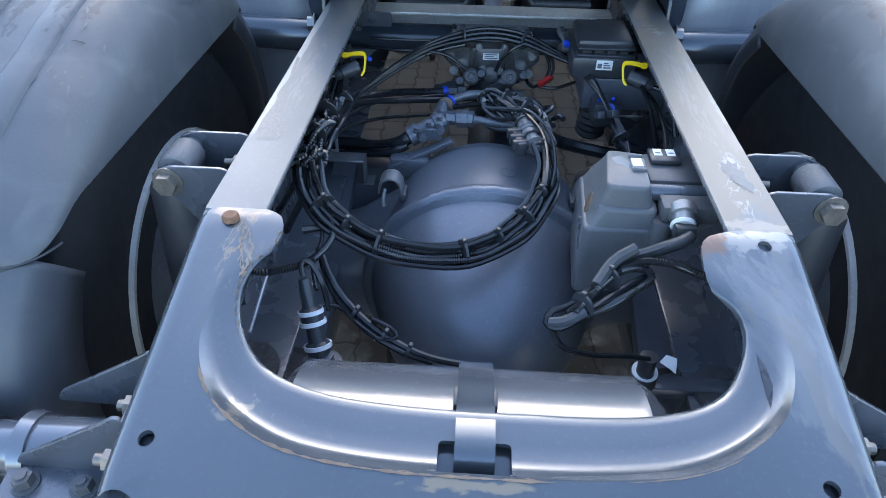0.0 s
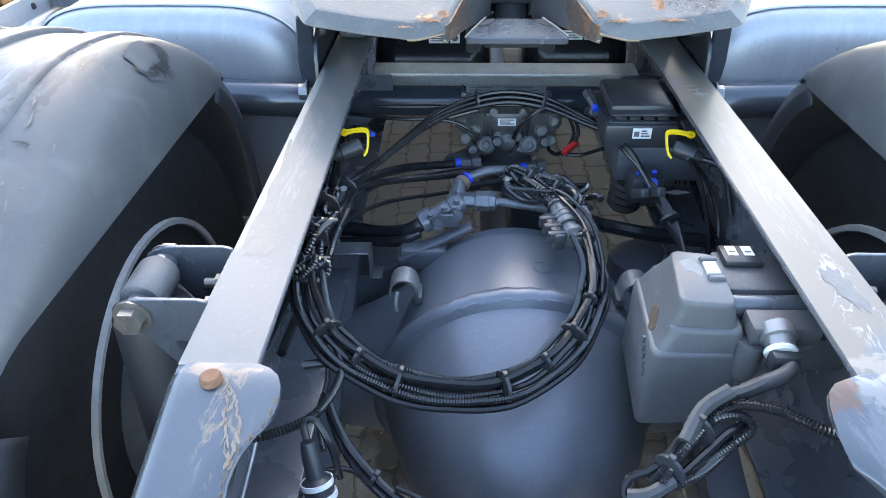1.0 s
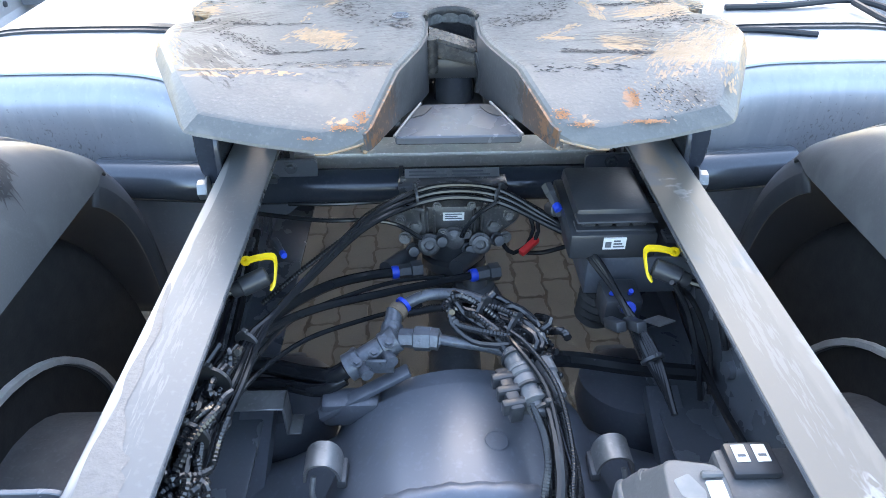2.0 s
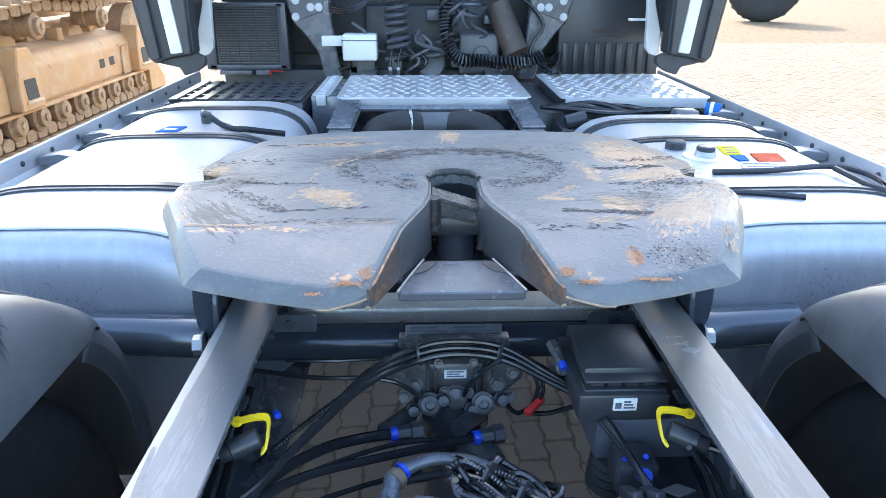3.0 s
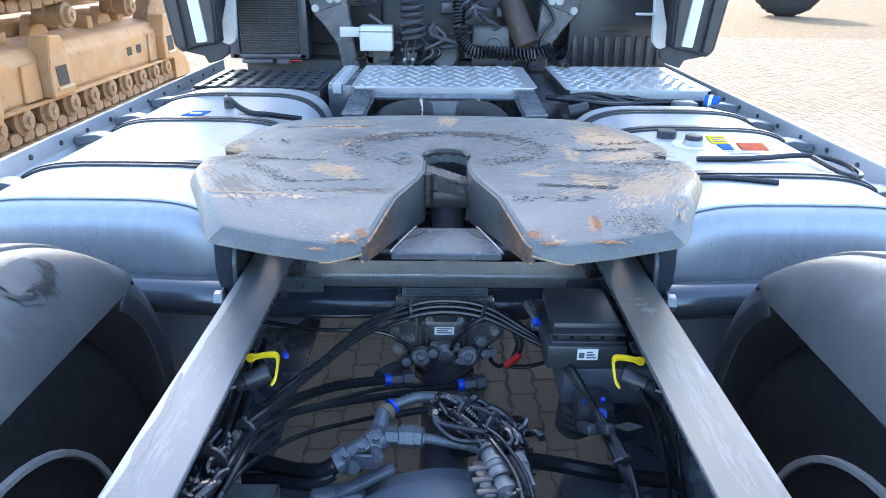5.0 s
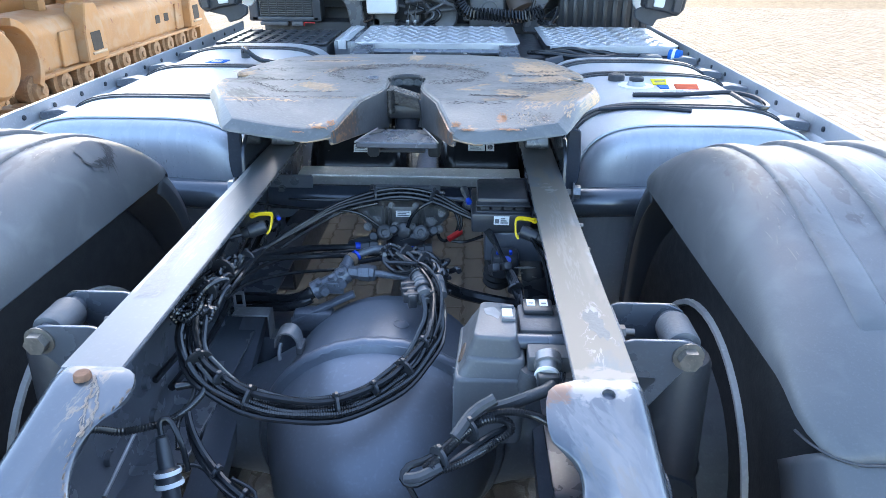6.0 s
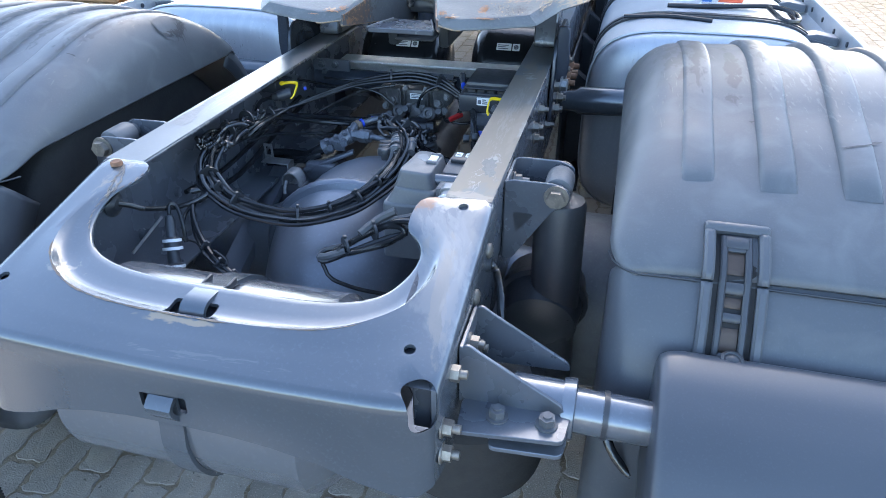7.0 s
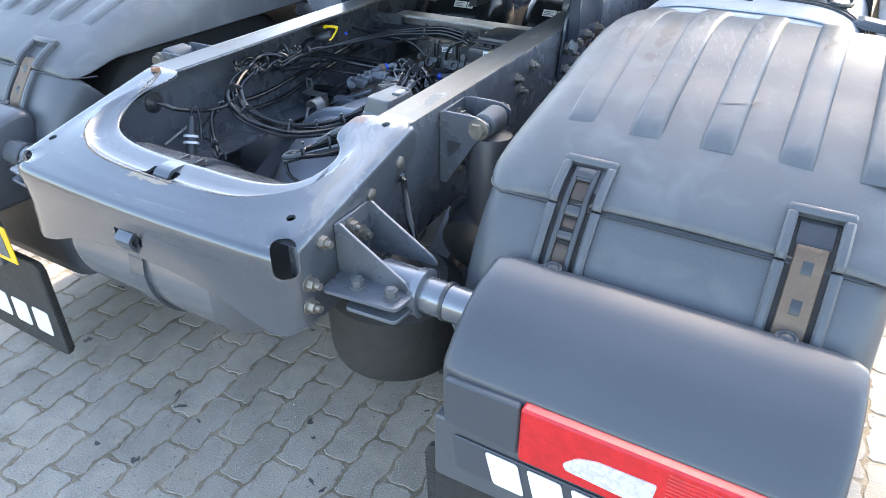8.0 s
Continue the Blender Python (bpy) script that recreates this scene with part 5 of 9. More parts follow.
SP += [(0.026, 0.768), (0.020, 0.785), (0.034, 0.797)]
SP = spline([Vector((0, y, z)) for y, z in SP], 0.012)
loops = []
for i, p in enumerate(SP):
    t = (SP[min(len(SP) - 1, i + 1)] - SP[max(0, i - 1)]).normalized()
    n = Vector((0, -t.z, t.y)) * 0.0035
    x0, x1 = -0.036, 0.006
    q = Vector((0, p.y, p.z))
    loops.append([q + Vector((x0, 0, 0)) - n, q + Vector((x1, 0, 0)) - n, q + Vector((x1, 0, 0)) + n, q + Vector((x0, 0, 0)) + n])
rings(bm, loops)
band = part("band", bm, M_PRESS, at, "grey flat steel band")
for x in (-0.040, 0.004):
    part("rubber_edge", one(box, (x, 0.205, 0.868), (x + 0.005, 0.232, 0.880), 0.002), M_BLACK, band)
for x in (-0.16, 0.13):
    part("port", one(cyl, (x, TY, TZ - TR - 0.018), (x, TY, TZ - TR + 0.01), 0.016, seg=14), M_STEEL, at)

# ---- fifth wheel ----
FZ = 1.149
fw = thing("fifth_wheel", (0, 1.42, 0.957), "worn grey fifth wheel coupling plate with greasy scratches", "fifth wheel coupling")
M_STEEL2 = surface("greasy_steel", (0.105, 0.104, 0.10), (0.035, 0.035, 0.036), 0.28, 0.5, 40, 160, 0.2, dust=(0.05, 0.05, 0.05), dust_at=0.56)
BRONZE = (0.42, 0.27, 0.15)
M_FIFTH = surface("fifth_wheel_worn_steel", (0.150, 0.157, 0.158), (0.120, 0.126, 0.129), 0.44, 0.16, 7, 170, 0.25, spec=0.28, dust=(0.192, 0.190, 0.182), dust_at=0.54, rough_var=0.12, patches=(
    ((-0.205, 1.325, 1.15), (0.075, 0.055, 0.05), BRONZE, 60, 0.70, (0.8, 1.4, 1), 0.95), ((-0.205, 1.53, 1.15), (0.035, 0.06, 0.05), BRONZE, 70, 0.78, (1, 0.5, 1), 0.9), ((0.162, 1.305, 1.15), (0.05, 0.028, 0.05), BRONZE, 70, 0.72, (0.5, 1.5, 1), 0.9),
    ((0.247, 1.44, 1.15), (0.030, 0.06, 0.05), BRONZE, 70, 0.72, (1, 0.6, 1), 0.9), ((-0.43, 1.46, 1.15), (0.06, 0.05, 0.05), BRONZE, 50, 0.66, (1, 1, 1), 0.85), ((-0.455, 1.34, 1.14), (0.03, 0.06, 0.05), BRONZE, 60, 0.66, (1, 1, 1), 0.85), ((0.452, 1.30, 1.14), (0.03, 0.09, 0.05), BRONZE, 60, 0.68, (1, 1, 1), 0.8),
    ((0.005, 1.735, 1.15), (0.030, 0.05, 0.05), BRONZE, 50, 0.62, (1.6, 1, 1), 0.9), ((-0.3, 1.178, 1.15), (0.16, 0.014, 0.03), BRONZE, 60, 0.74, (0.5, 1, 1), 0.9), ((0.225, 1.105, 1.12), (0.014, 0.024, 0.05), (0.30, 0.16, 0.09), 60, 0.58, (1, 1, 1), 0.9),
    ((0.315, 1.115, 1.13), (0.055, 0.05, 0.06), (0.09, 0.085, 0.08), 260, 0.74, (1, 0.7, 1), 0.8), ((-0.16, 1.072, 1.1), (0.035, 0.018, 0.06), BRONZE, 90, 0.72, (1, 1, 1), 0.9), ((0.16, 1.07, 1.1), (0.03, 0.018, 0.06), BRONZE, 90, 0.74, (1, 1, 1), 0.9),
    ((-0.29, 1.14, 1.14), (0.13, 0.035, 0.05), (0.125, 0.128, 0.133), 60, 0.78, (1, 0.8, 1), 0.6), ((0.0, 1.47, 1.15), (0.6, 0.6, 0.1), (0.04, 0.042, 0.047), 110, 0.82, (0.8, 1.3, 1), 0.4)),
    strokes=(((0.34, 1.235, 1.15), (0.15, 0.07, 0.1), BRONZE, 230, 0.62, 62, 0.6), ((0.42, 1.26, 1.15), (0.14, 0.05, 0.1), BRONZE, 240, 0.64, 70, 0.5), ((0.35, 1.56, 1.15), (0.16, 0.10, 0.1), BRONZE, 240, 0.58, 118, 0.9), ((0.36, 1.43, 1.15), (0.12, 0.05, 0.1), BRONZE, 130, 0.58, 20, 0.85),
             ((0.245, 1.268, 1.15), (0.06, 0.03, 0.1), BRONZE, 160, 0.55, 130, 0.9), ((-0.23, 1.66, 1.15), (0.12, 0.03, 0.1), BRONZE, 160, 0.58, 6, 0.8), ((-0.36, 1.25, 1.15), (0.13, 0.08, 0.1), (0.25, 0.24, 0.22), 140, 0.72, 120, 0.7), ((0.0, 1.2, 1.15), (0.45, 0.03, 0.1), (0.10, 0.10, 0.105), 220, 0.68, 0, 0.7), ((-0.36, 1.6, 1.15), (0.16, 0.1, 0.1), (0.25, 0.24, 0.22), 150, 0.72, 60, 0.7),
             ((-0.36, 1.235, 1.15), (0.12, 0.055, 0.1), (0.045, 0.047, 0.05), 130, 0.60, 128, 0.85), ((0.30, 1.30, 1.15), (0.18, 0.07, 0.1), (0.05, 0.052, 0.055), 150, 0.64, 8, 0.8), ((0.42, 1.38, 1.15), (0.12, 0.10, 0.1), (0.05, 0.052, 0.055), 170, 0.64, 150, 0.8), ((-0.38, 1.40, 1.15), (0.14, 0.08, 0.1), (0.05, 0.052, 0.055), 170, 0.64, 25, 0.8),
             ((-0.2, 1.55, 1.15), (0.2, 0.10, 0.1), (0.05, 0.052, 0.055), 170, 0.66, 8, 0.75)))


M_SCRAPE = surface("cream_bare_scrape", (0.36, 0.265, 0.175), (0.27, 0.195, 0.125), 0.6, 0.1, 60, 260, 0.2)
M_BLOTCH = surface("dull_paint_blotch", (0.155, 0.158, 0.162), (0.14, 0.143, 0.148), 0.5, 0.1, 60, 260, 0.4)
M_RUSTMARK = surface("orange_rub_mark", (0.42, 0.19, 0.08), (0.30, 0.15, 0.075), 0.6, 0.1, 80, 260, 0.3)
M_BRONZE = surface("rubbed_bronze_edge", (0.42, 0.29, 0.17), (0.24, 0.17, 0.11), 0.5, 0.3, 50, 200, 0.2, dust=(0.17, 0.17, 0.165), dust_at=0.5)
M_THROAT = surface("throat_steel_rusty", (0.115, 0.118, 0.124), (0.085, 0.088, 0.093), 0.42, 0.3, 8, 170, 0.1, patches=tuple(((s_ * 0.107, 1.115, 1.105), (0.035, 0.085, 0.05), (0.24, 0.125, 0.065), 90, 0.60, (1, 1.2, 0.5), 0.9) for s_ in (-1, 1)), strokes=tuple(((s_ * 0.115, 1.135, 1.10), (0.08, 0.10, 0.06), (0.07, 0.06, 0.055), 110, 0.58, 60 * s_, 0.8) for s_ in (-1, 1)))


def fifth_plate():
    """Half outline from the throat round the ramp horn to the front, mirrored; three heights with rounded rims."""
    half = [(0.043, 1.425), (0.043, 1.345), (0.053, 1.292), (0.086, 1.190), (0.118, 1.072), (0.126, 1.056), (0.138, 1.048), (0.171, 1.036), (0.184, 1.036), (0.262, 1.052), (0.342, 1.076), (0.353, 1.083), (0.361, 1.098), (0.399, 1.190), (0.448, 1.298), (0.459, 1.330), (0.462, 1.385),
            (0.458, 1.405), (0.436, 1.413), (0.416, 1.424), (0.410, 1.440), (0.418, 1.458), (0.446, 1.474), (0.455, 1.492), (0.450, 1.525), (0.428, 1.610), (0.395, 1.690), (0.36, 1.730), (0.28, 1.768), (0.18, 1.788), (0.08, 1.797)]
    cut = [(0.034, 1.452), (0.014, 1.468)]
    pts = [(-x, y) for x, y in half[::-1]] + [(-0.034, 1.452), (-0.014, 1.468)] + cut[::-1] + half
    return pts


def plate_z(y):
    return FZ - max(0.0, 1.186 - y) * 0.235


bm = BM()
OUT = fifth_plate()
n = len(OUT)
def inset(d):
    res = []
    for i in range(n):
        a, b, c = Vector(OUT[i - 1]), Vector(OUT[i]), Vector(OUT[(i + 1) % n])
        e = ((b - a).normalized() + (c - b).normalized())
        nr = Vector((e.y, -e.x)).normalized()
        res.append(b + nr * d)
    return res
area = sum(OUT[i][0] * OUT[(i + 1) % n][1] - OUT[(i + 1) % n][0] * OUT[i][1] for i in range(n))
sg = -1 if area > 0 else 1
loops = []
SIDE = ((0.012, -0.030), (0.003, -0.029), (0.0, -0.025), (0.0, -0.010), (0.002, -0.004), (0.006, -0.0008), (0.010, 0.0), (0.026, 0.0))
FRONT = ((0.012, -0.0215), (0.003, -0.021), (0.0, -0.0185), (0.001, -0.0145), (0.008, -0.0080), (0.017, -0.0008), (0.020, 0.0), (0.026, 0.0))
for side, front in zip(SIDE, FRONT):
    lp = []
    for o_, pa, pb in zip(OUT, inset(sg * side[0]), inset(sg * front[0])):
        w_ = min(1.0, max(0.0, (1.15 - o_[1]) / 0.05)) * min(1.0, max(0.0, (abs(o_[0]) - 0.122) / 0.012))
        p, h = pa.lerp(Vector(pb), w_), side[1] + (front[1] - side[1]) * w_
        # the outer sides lean outwards towards the lower rim
        lean = 0.013 * min(1.0, -h / 0.025) * min(1.0, max(0.0, (abs(p.x) - 0.30) / 0.06)) * (p.y < 1.41)
        lp.append((p.x + math.copysign(lean, p.x), p.y, FZ + (max(h, -0.009) if abs(p.x) > 0.40 and 1.405 < p.y < 1.482 else h)))
    loops.append(lp)
vl = rings(bm, loops, cap=False)
bmesh.ops.triangle_fill(bm, use_beauty=True, edges=[e for e in {e for v in vl[-1] for e in v.link_edges} if all(v in set(vl[-1]) for v in e.verts)])
bmesh.ops.triangle_fill(bm, use_beauty=True, edges=[e for e in {e for v in vl[0] for e in v.link_edges} if all(v in set(vl[0]) for v in e.verts)])
for yc in (1.186,):
    bmesh.ops.bisect_plane(bm, geom=bm.verts[:] + bm.edges[:] + bm.faces[:], plane_co=(0, yc, 0), plane_no=(0, 1, 0))
for v in bm.verts:
    v.co.z += plate_z(v.co.y) - FZ
top_plate = part("top_plate", bm, M_FIFTH, fw, "grey coupling plate scratched to bare metal", 14)
# crumbs of dark grease pushed into a ring round the bore and dragged into streaks, scrapes down to pale metal
rg = random.Random(77)
def in_plate(x, y):
    return y > 1.045 and not (abs(x) < 0.06 and y < 1.48) and not (abs(x) < 0.05 + max(0.0, 1.34 - y) * 0.33 and y < 1.34) and (abs(x) / 0.455) ** 4 + (abs(y - 1.42) / 0.37) ** 4 < 1
def flake(bm, x, y, rx, ry, ang, lift, peak=0.0008):
    """A thin ragged sliver with few faces."""
    ca, sa = math.cos(ang), math.sin(ang)
    vs = []
    for k in range(7):
        a = 2 * math.pi * k / 7
        q = rg.uniform(0.6, 1.15)
        u, v = rx * q * math.cos(a), ry * q * math.sin(a)
        px, py = x + u * ca - v * sa, y + u * sa + v * ca
        vs.append(bm.verts.new((px, py, plate_z(py) + lift)))
    c = bm.verts.new((x, y, plate_z(y) + lift + min(peak, min(rx, ry) * 0.4)))
    for k in range(7):
        bm.faces.new((vs[k], vs[(k + 1) % 7], c))
def field(bm, a, b, width, count, rx, ry, dev=0.3, turn=0.0, lift=(0.0004, 0.0010), peak=0.0008):
    """Slivers strewn along the line from a to b, lying along it (or turned from it), thinning out to the sides."""
    ax, ay = a
    dx, dy = b[0] - ax, b[1] - ay
    ang = math.atan2(dy, dx)
    ln = math.hypot(dx, dy)
    for k in range(count):
        f, w = rg.uniform(-0.05, 1.05), rg.gauss(0, width * 0.45)
        x, y = ax + dx * f - dy / ln * w, ay + dy * f + dx / ln * w
        if in_plate(x, y):
            flake(bm, x, y, rg.uniform(0.4, 1.3) * rx, rg.uniform(0.4, 1.3) * ry, ang + turn + rg.gauss(0, dev) * 0.5, rg.uniform(*lift), peak)
bm = BM()
for k in range(1300):
    a = rg.uniform(0, 6.283)
    e = rg.gauss(0, 0.05) if rg.random() < 0.6 else rg.uniform(-0.30, 0.06)
    x, y = 0.193 * (1 + e) * math.cos(a), 1.485 + 0.128 * (1 + e) * math.sin(a)
    heavy = 1.7 if math.sin(a) > 0.5 else 0.85
    if in_plate(x, y) and rg.random() < (0.45 + 0.55 * math.sin(a * 3 + 1) ** 2):
        flake(bm, x, y, rg.uniform(0.0015, 0.0080) * heavy, rg.uniform(0.0008, 0.0026) * heavy, rg.gauss(0, 0.5), rg.uniform(0.0005, 0.0016))
tagged(part("grease_ring", bm, M_GREASE, top_plate, "dark crumbly ring of grease", 0), kind="stuff")
bm = BM()
for a, b, w, n_, rx, ry in (((-0.42, 1.394), (-0.339, 1.412), 0.018, 60, 0.004, 0.0014), ((-0.375, 1.365), (-0.270, 1.255), 0.022, 190, 0.0055, 0.0014), ((-0.26, 1.25), (-0.143, 1.263), 0.006, 34, 0.008, 0.0012), ((-0.358, 1.649), (-0.163, 1.666), 0.008, 44, 0.010, 0.0016),
                            ((-0.428, 1.529), (-0.311, 1.52), 0.03, 40, 0.006, 0.0014), ((-0.353, 1.393), (-0.238, 1.385), 0.010, 46, 0.008, 0.0015), ((0.165, 1.242), (0.282, 1.23), 0.010, 110, 0.009, 0.0016), ((0.264, 1.471), (0.383, 1.48), 0.014, 90, 0.008, 0.0018),
                            ((0.291, 1.316), (0.389, 1.409), 0.030, 150, 0.004, 0.0016), ((0.27, 1.377), (0.416, 1.375), 0.012, 60, 0.007, 0.0014), ((0.32, 1.52), (0.425, 1.539), 0.016, 60, 0.007, 0.0016), ((0.06, 1.181), (0.23, 1.178), 0.010, 50, 0.006, 0.0012), ((-0.10, 1.415), (-0.07, 1.400), 0.008, 16, 0.010, 0.0012),
                            ((-0.30, 1.20), (-0.10, 1.21), 0.016, 80, 0.006, 0.0010), ((-0.40, 1.30), (-0.33, 1.22), 0.05, 50, 0.004, 0.0008), ((0.10, 1.62), (0.34, 1.60), 0.03, 40, 0.007, 0.0012), ((0.265, 1.135), (0.300, 1.090), 0.045, 150, 0.0022, 0.0010)):
    field(bm, a, b, w, n_, rx, ry, 0.5)
tagged(part("streaked_grease", bm, M_GREASE, top_plate, "dragged dark streaks of grease", 0), kind="stuff")
# pale scrapes: parallel slivers across or along each field
bm = BM()
for a, b, w, n_, rx, ry, tn in (((-0.245, 1.352), (-0.165, 1.276), 0.030, 150, 0.012, 0.0022, 1.9), ((-0.245, 1.40), (-0.241, 1.48), 0.008, 16, 0.009, 0.0020, 0.0), ((-0.217, 1.488), (-0.114, 1.633), 0.012, 44, 0.014, 0.0022, 0.0), ((-0.450, 1.500), (-0.400, 1.455), 0.040, 70, 0.010, 0.0022, 0.4),
                                ((-0.452, 1.375), (-0.397, 1.211), 0.014, 40, 0.014, 0.0016, 0.1), ((-0.385, 1.192), (-0.281, 1.190), 0.005, 46, 0.010, 0.0018, 0.0), ((-0.218, 1.196), (-0.073, 1.200), 0.010, 40, 0.008, 0.0012, 0.0), ((-0.286, 1.707), (-0.166, 1.722), 0.012, 44, 0.012, 0.0022, 0.0),
                                ((-0.020, 1.715), (0.020, 1.715), 0.05, 46, 0.004, 0.012, 0.0), ((0.233, 1.521), (0.246, 1.394), 0.014, 50, 0.012, 0.0020, 0.0), ((0.303, 1.677), (0.372, 1.583), 0.022, 60, 0.013, 0.0016, 0.0), ((0.35, 1.68), (0.43, 1.51), 0.030, 110, 0.016, 0.0016, 0.0),
                                ((0.294, 1.427), (0.381, 1.444), 0.030, 80, 0.014, 0.0014, 0.9), ((0.407, 1.519), (0.446, 1.43), 0.040, 90, 0.010, 0.0018, 0.3), ((0.232, 1.303), (0.283, 1.261), 0.026, 80, 0.012, 0.0016, 0.2), ((0.131, 1.296), (0.199, 1.363), 0.010, 34, 0.010, 0.0020, 0.0),
                                ((0.19, 1.197), (0.32, 1.235), 0.016, 80, 0.013, 0.0015, 0.2), ((0.289, 1.205), (0.417, 1.329), 0.040, 160, 0.017, 0.0014, 0.1), ((0.339, 1.205), (0.440, 1.313), 0.030, 120, 0.015, 0.0014, 0.25), ((0.426, 1.375), (0.450, 1.31), 0.030, 70, 0.010, 0.0016, 0.0),
                                ((0.271, 1.755), (0.336, 1.712), 0.014, 34, 0.012, 0.0016, 0.0), ((0.095, 1.645), (0.193, 1.598), 0.014, 30, 0.010, 0.0014, 0.0), ((0.385, 1.18), (0.365, 1.12), 0.014, 40, 0.008, 0.0014, 0.0), ((0.255, 1.15), (0.300, 1.085), 0.04, 50, 0.003, 0.0012, 0.0)):
    field(bm, a, b, w, n_, rx, ry, 0.22, tn, (0.0002, 0.0005), 0.0)
tagged(part("scraping", bm, M_SCRAPE, top_plate, "cream scrapes down to bare metal", 0), kind="stuff")
# smooth dull blotches of fresher paint along the top of the ramps
bm = BM()
for k in range(150):
    sx_ = -1 if k % 4 else 1
    x, y = sx_ * rg.uniform(0.12, 0.33), 1.183 - abs(rg.gauss(0, 0.022))
    if in_plate(x, y):
        flake(bm, x, y, rg.uniform(0.0015, 0.007), rg.uniform(0.001, 0.0035), rg.uniform(-0.6, 0.6), rg.uniform(0.0002, 0.0005), 0.0)
tagged(part("blotching", bm, M_BLOTCH, top_plate, "dull darker blotches", 0), kind="stuff")
for x, y, rx, ry, a_, sd in ((0.232, 1.112, 0.007, 0.022, 0.35, 1), (0.238, 1.062, 0.030, 0.004, 0.2, 2), (-0.150, 1.060, 0.024, 0.006, 0.2, 3), (-0.128, 1.078, 0.010, 0.018, 0.3, 4), (-0.192, 1.040, 0.012, 0.003, 0.0, 5), (0.130, 1.078, 0.012, 0.014, -0.3, 6), (0.155, 1.058, 0.016, 0.005, -0.2, 7)):
    bm = BM()
    for k in range(130):
        flake(bm, x + rg.gauss(0, rx * 0.45), y + rg.gauss(0, ry * 0.45), rg.uniform(0.03, 0.10) * rx + 0.0006, rg.uniform(0.02, 0.07) * ry + 0.0004, a_ + rg.gauss(0, 0.5), 0.0005, 0.0)
    tagged(part("rust_mark", bm, M_RUSTMARK, top_plate, "orange rusty rub mark", 0), kind="stuff")
for x, y in ((-0.085, 1.425),):
    part("grease_port", one(lathe, (x, y, FZ), (0, 0, 1), ((0.0004, 0.016), (0.0016, 0.0155), (0.0018, 0.014), (0.0006, 0.0135), (0.0006, 0.0)), 20), M_FRAME, top_plate)
# throat: sloping walls with rust, locking jaw, floor plate
for sx in (-1, 1):
    edge = [(0.043, 1.425, 1.04), (0.043, 1.345, 1.045), (0.053, 1.292, 1.055), (0.086, 1.19, 1.070), (0.118, 1.072, 1.084), (0.126, 1.058, 1.086)]
    def wall(pts, d, z_top, mat, nm, lab=""):
        bm = BM()
        a = [(sx * (x + d), y, zb) for x, y, zb in pts]
        b = [(sx * (x + d), y, plate_z(y) - z_top) for x, y, zb in pts]
        c = [(sx * (x + d + 0.008), y, plate_z(y) - z_top) for x, y, zb in pts]
        e = [(sx * (x + d + 0.008), y, zb) for x, y, zb in pts]
        rings(bm, [list(q) for q in zip(a, b, c, e)])
        return part(nm, bm, mat, fw, lab)
    wall(edge, -0.003, 0.008, M_THROAT, "throat_wall", "rust-streaked throat wall")
    part("rubbed_rim", one(tube, [(sx * 0.186, 1.0375, 1.0945), (sx * 0.171, 1.0375, 1.0945), (sx * 0.150, 1.0445, 1.0965), (sx * 0.137, 1.0495, 1.0980), (sx * 0.127, 1.0565, 1.0990)], 0.0020, 6, 0.006), M_BRONZE, fw, "lower rim rubbed to bronze")
    part("worn_edge", one(tube, [(sx * (x_ + 0.002), y_, zb) for x_, y_, zb in edge[2:]], 0.0030, 8), M_BRONZE, fw, "edge rubbed to bronze")

bm = BM()
prism(bm, rounded([(-0.092, 1.138), (0.092, 1.138), (0.053, 1.250), (-0.053, 1.250)], 0.008, 3), 1.053, 1.066, "xy", 0.002)
part("throat_floor", bm, M_FRAME, fw, "sloping guide plate inside the throat")
for sx in (-1, 1):
    # dark triangle laid in the guide plate's far corner
    part("dark_corner", one(prism, rounded([(sx * 0.034, 1.242), (sx * 0.054, 1.242), (sx * 0.070, 1.198), (sx * 0.048, 1.210)], 0.008, 3), 1.0665, 1.0675, "xy"), M_DARKSPOT, fw)
    part("floor_rim", one(tube, [(sx * 0.054, 1.250, 1.067), (sx * 0.073, 1.195, 1.067), (sx * 0.091, 1.140, 1.066)], 0.0024, 8), M_GALV, fw, "worn bright rim of the guide plate")
part("lock_body", one(lathe, (0.004, 1.405, 1.0), (0, 0, 1), ((0, 0.036), (0.07, 0.036), (0.076, 0.030), (0.077, 0.0)), 24), M_GLOSSY, fw, "dark lock body")
bm = BM()
lps = []
for k in range(25):
    a_ = radians(-8 + 196 * k / 24)
    lps.append([(q_ * math.cos(a_), 1.428 + q_ * math.sin(a_), z_) for q_, z_ in ((0.0425, 1.02), (0.0425, 1.134), (0.0400, 1.140), (0.0400, 1.1475), (0.0425, 1.1505), (0.047, 1.1505), (0.047, 1.02))])
rings(bm, lps)
part("kingpin_bore", bm, M_GREASE, fw, "greasy dark bore lining, open towards the throat")
# black plate added below the bore to keep its depth dark
part("bore_floor", one(box, (-0.055, 1.262, 1.005), (0.055, 1.47, 1.012), 0.002, 1), M_BLACK, fw)
bm = BM()
rings(bm, [[(-0.043, 1.352, 1.138 - 0.0), (0.042, 1.345, 1.112), (0.042, 1.385, 1.120), (-0.043, 1.405, 1.140)], [(-0.043, 1.352, 1.105), (0.042, 1.345, 1.085), (0.042, 1.385, 1.085), (-0.043, 1.405, 1.105)]])
bmesh.ops.bevel(bm, geom=bm.edges[:], offset=0.005, segments=2, affect="EDGES")
part("locking_jaw", bm, M_STEEL2, fw, "greasy steel locking jaw")
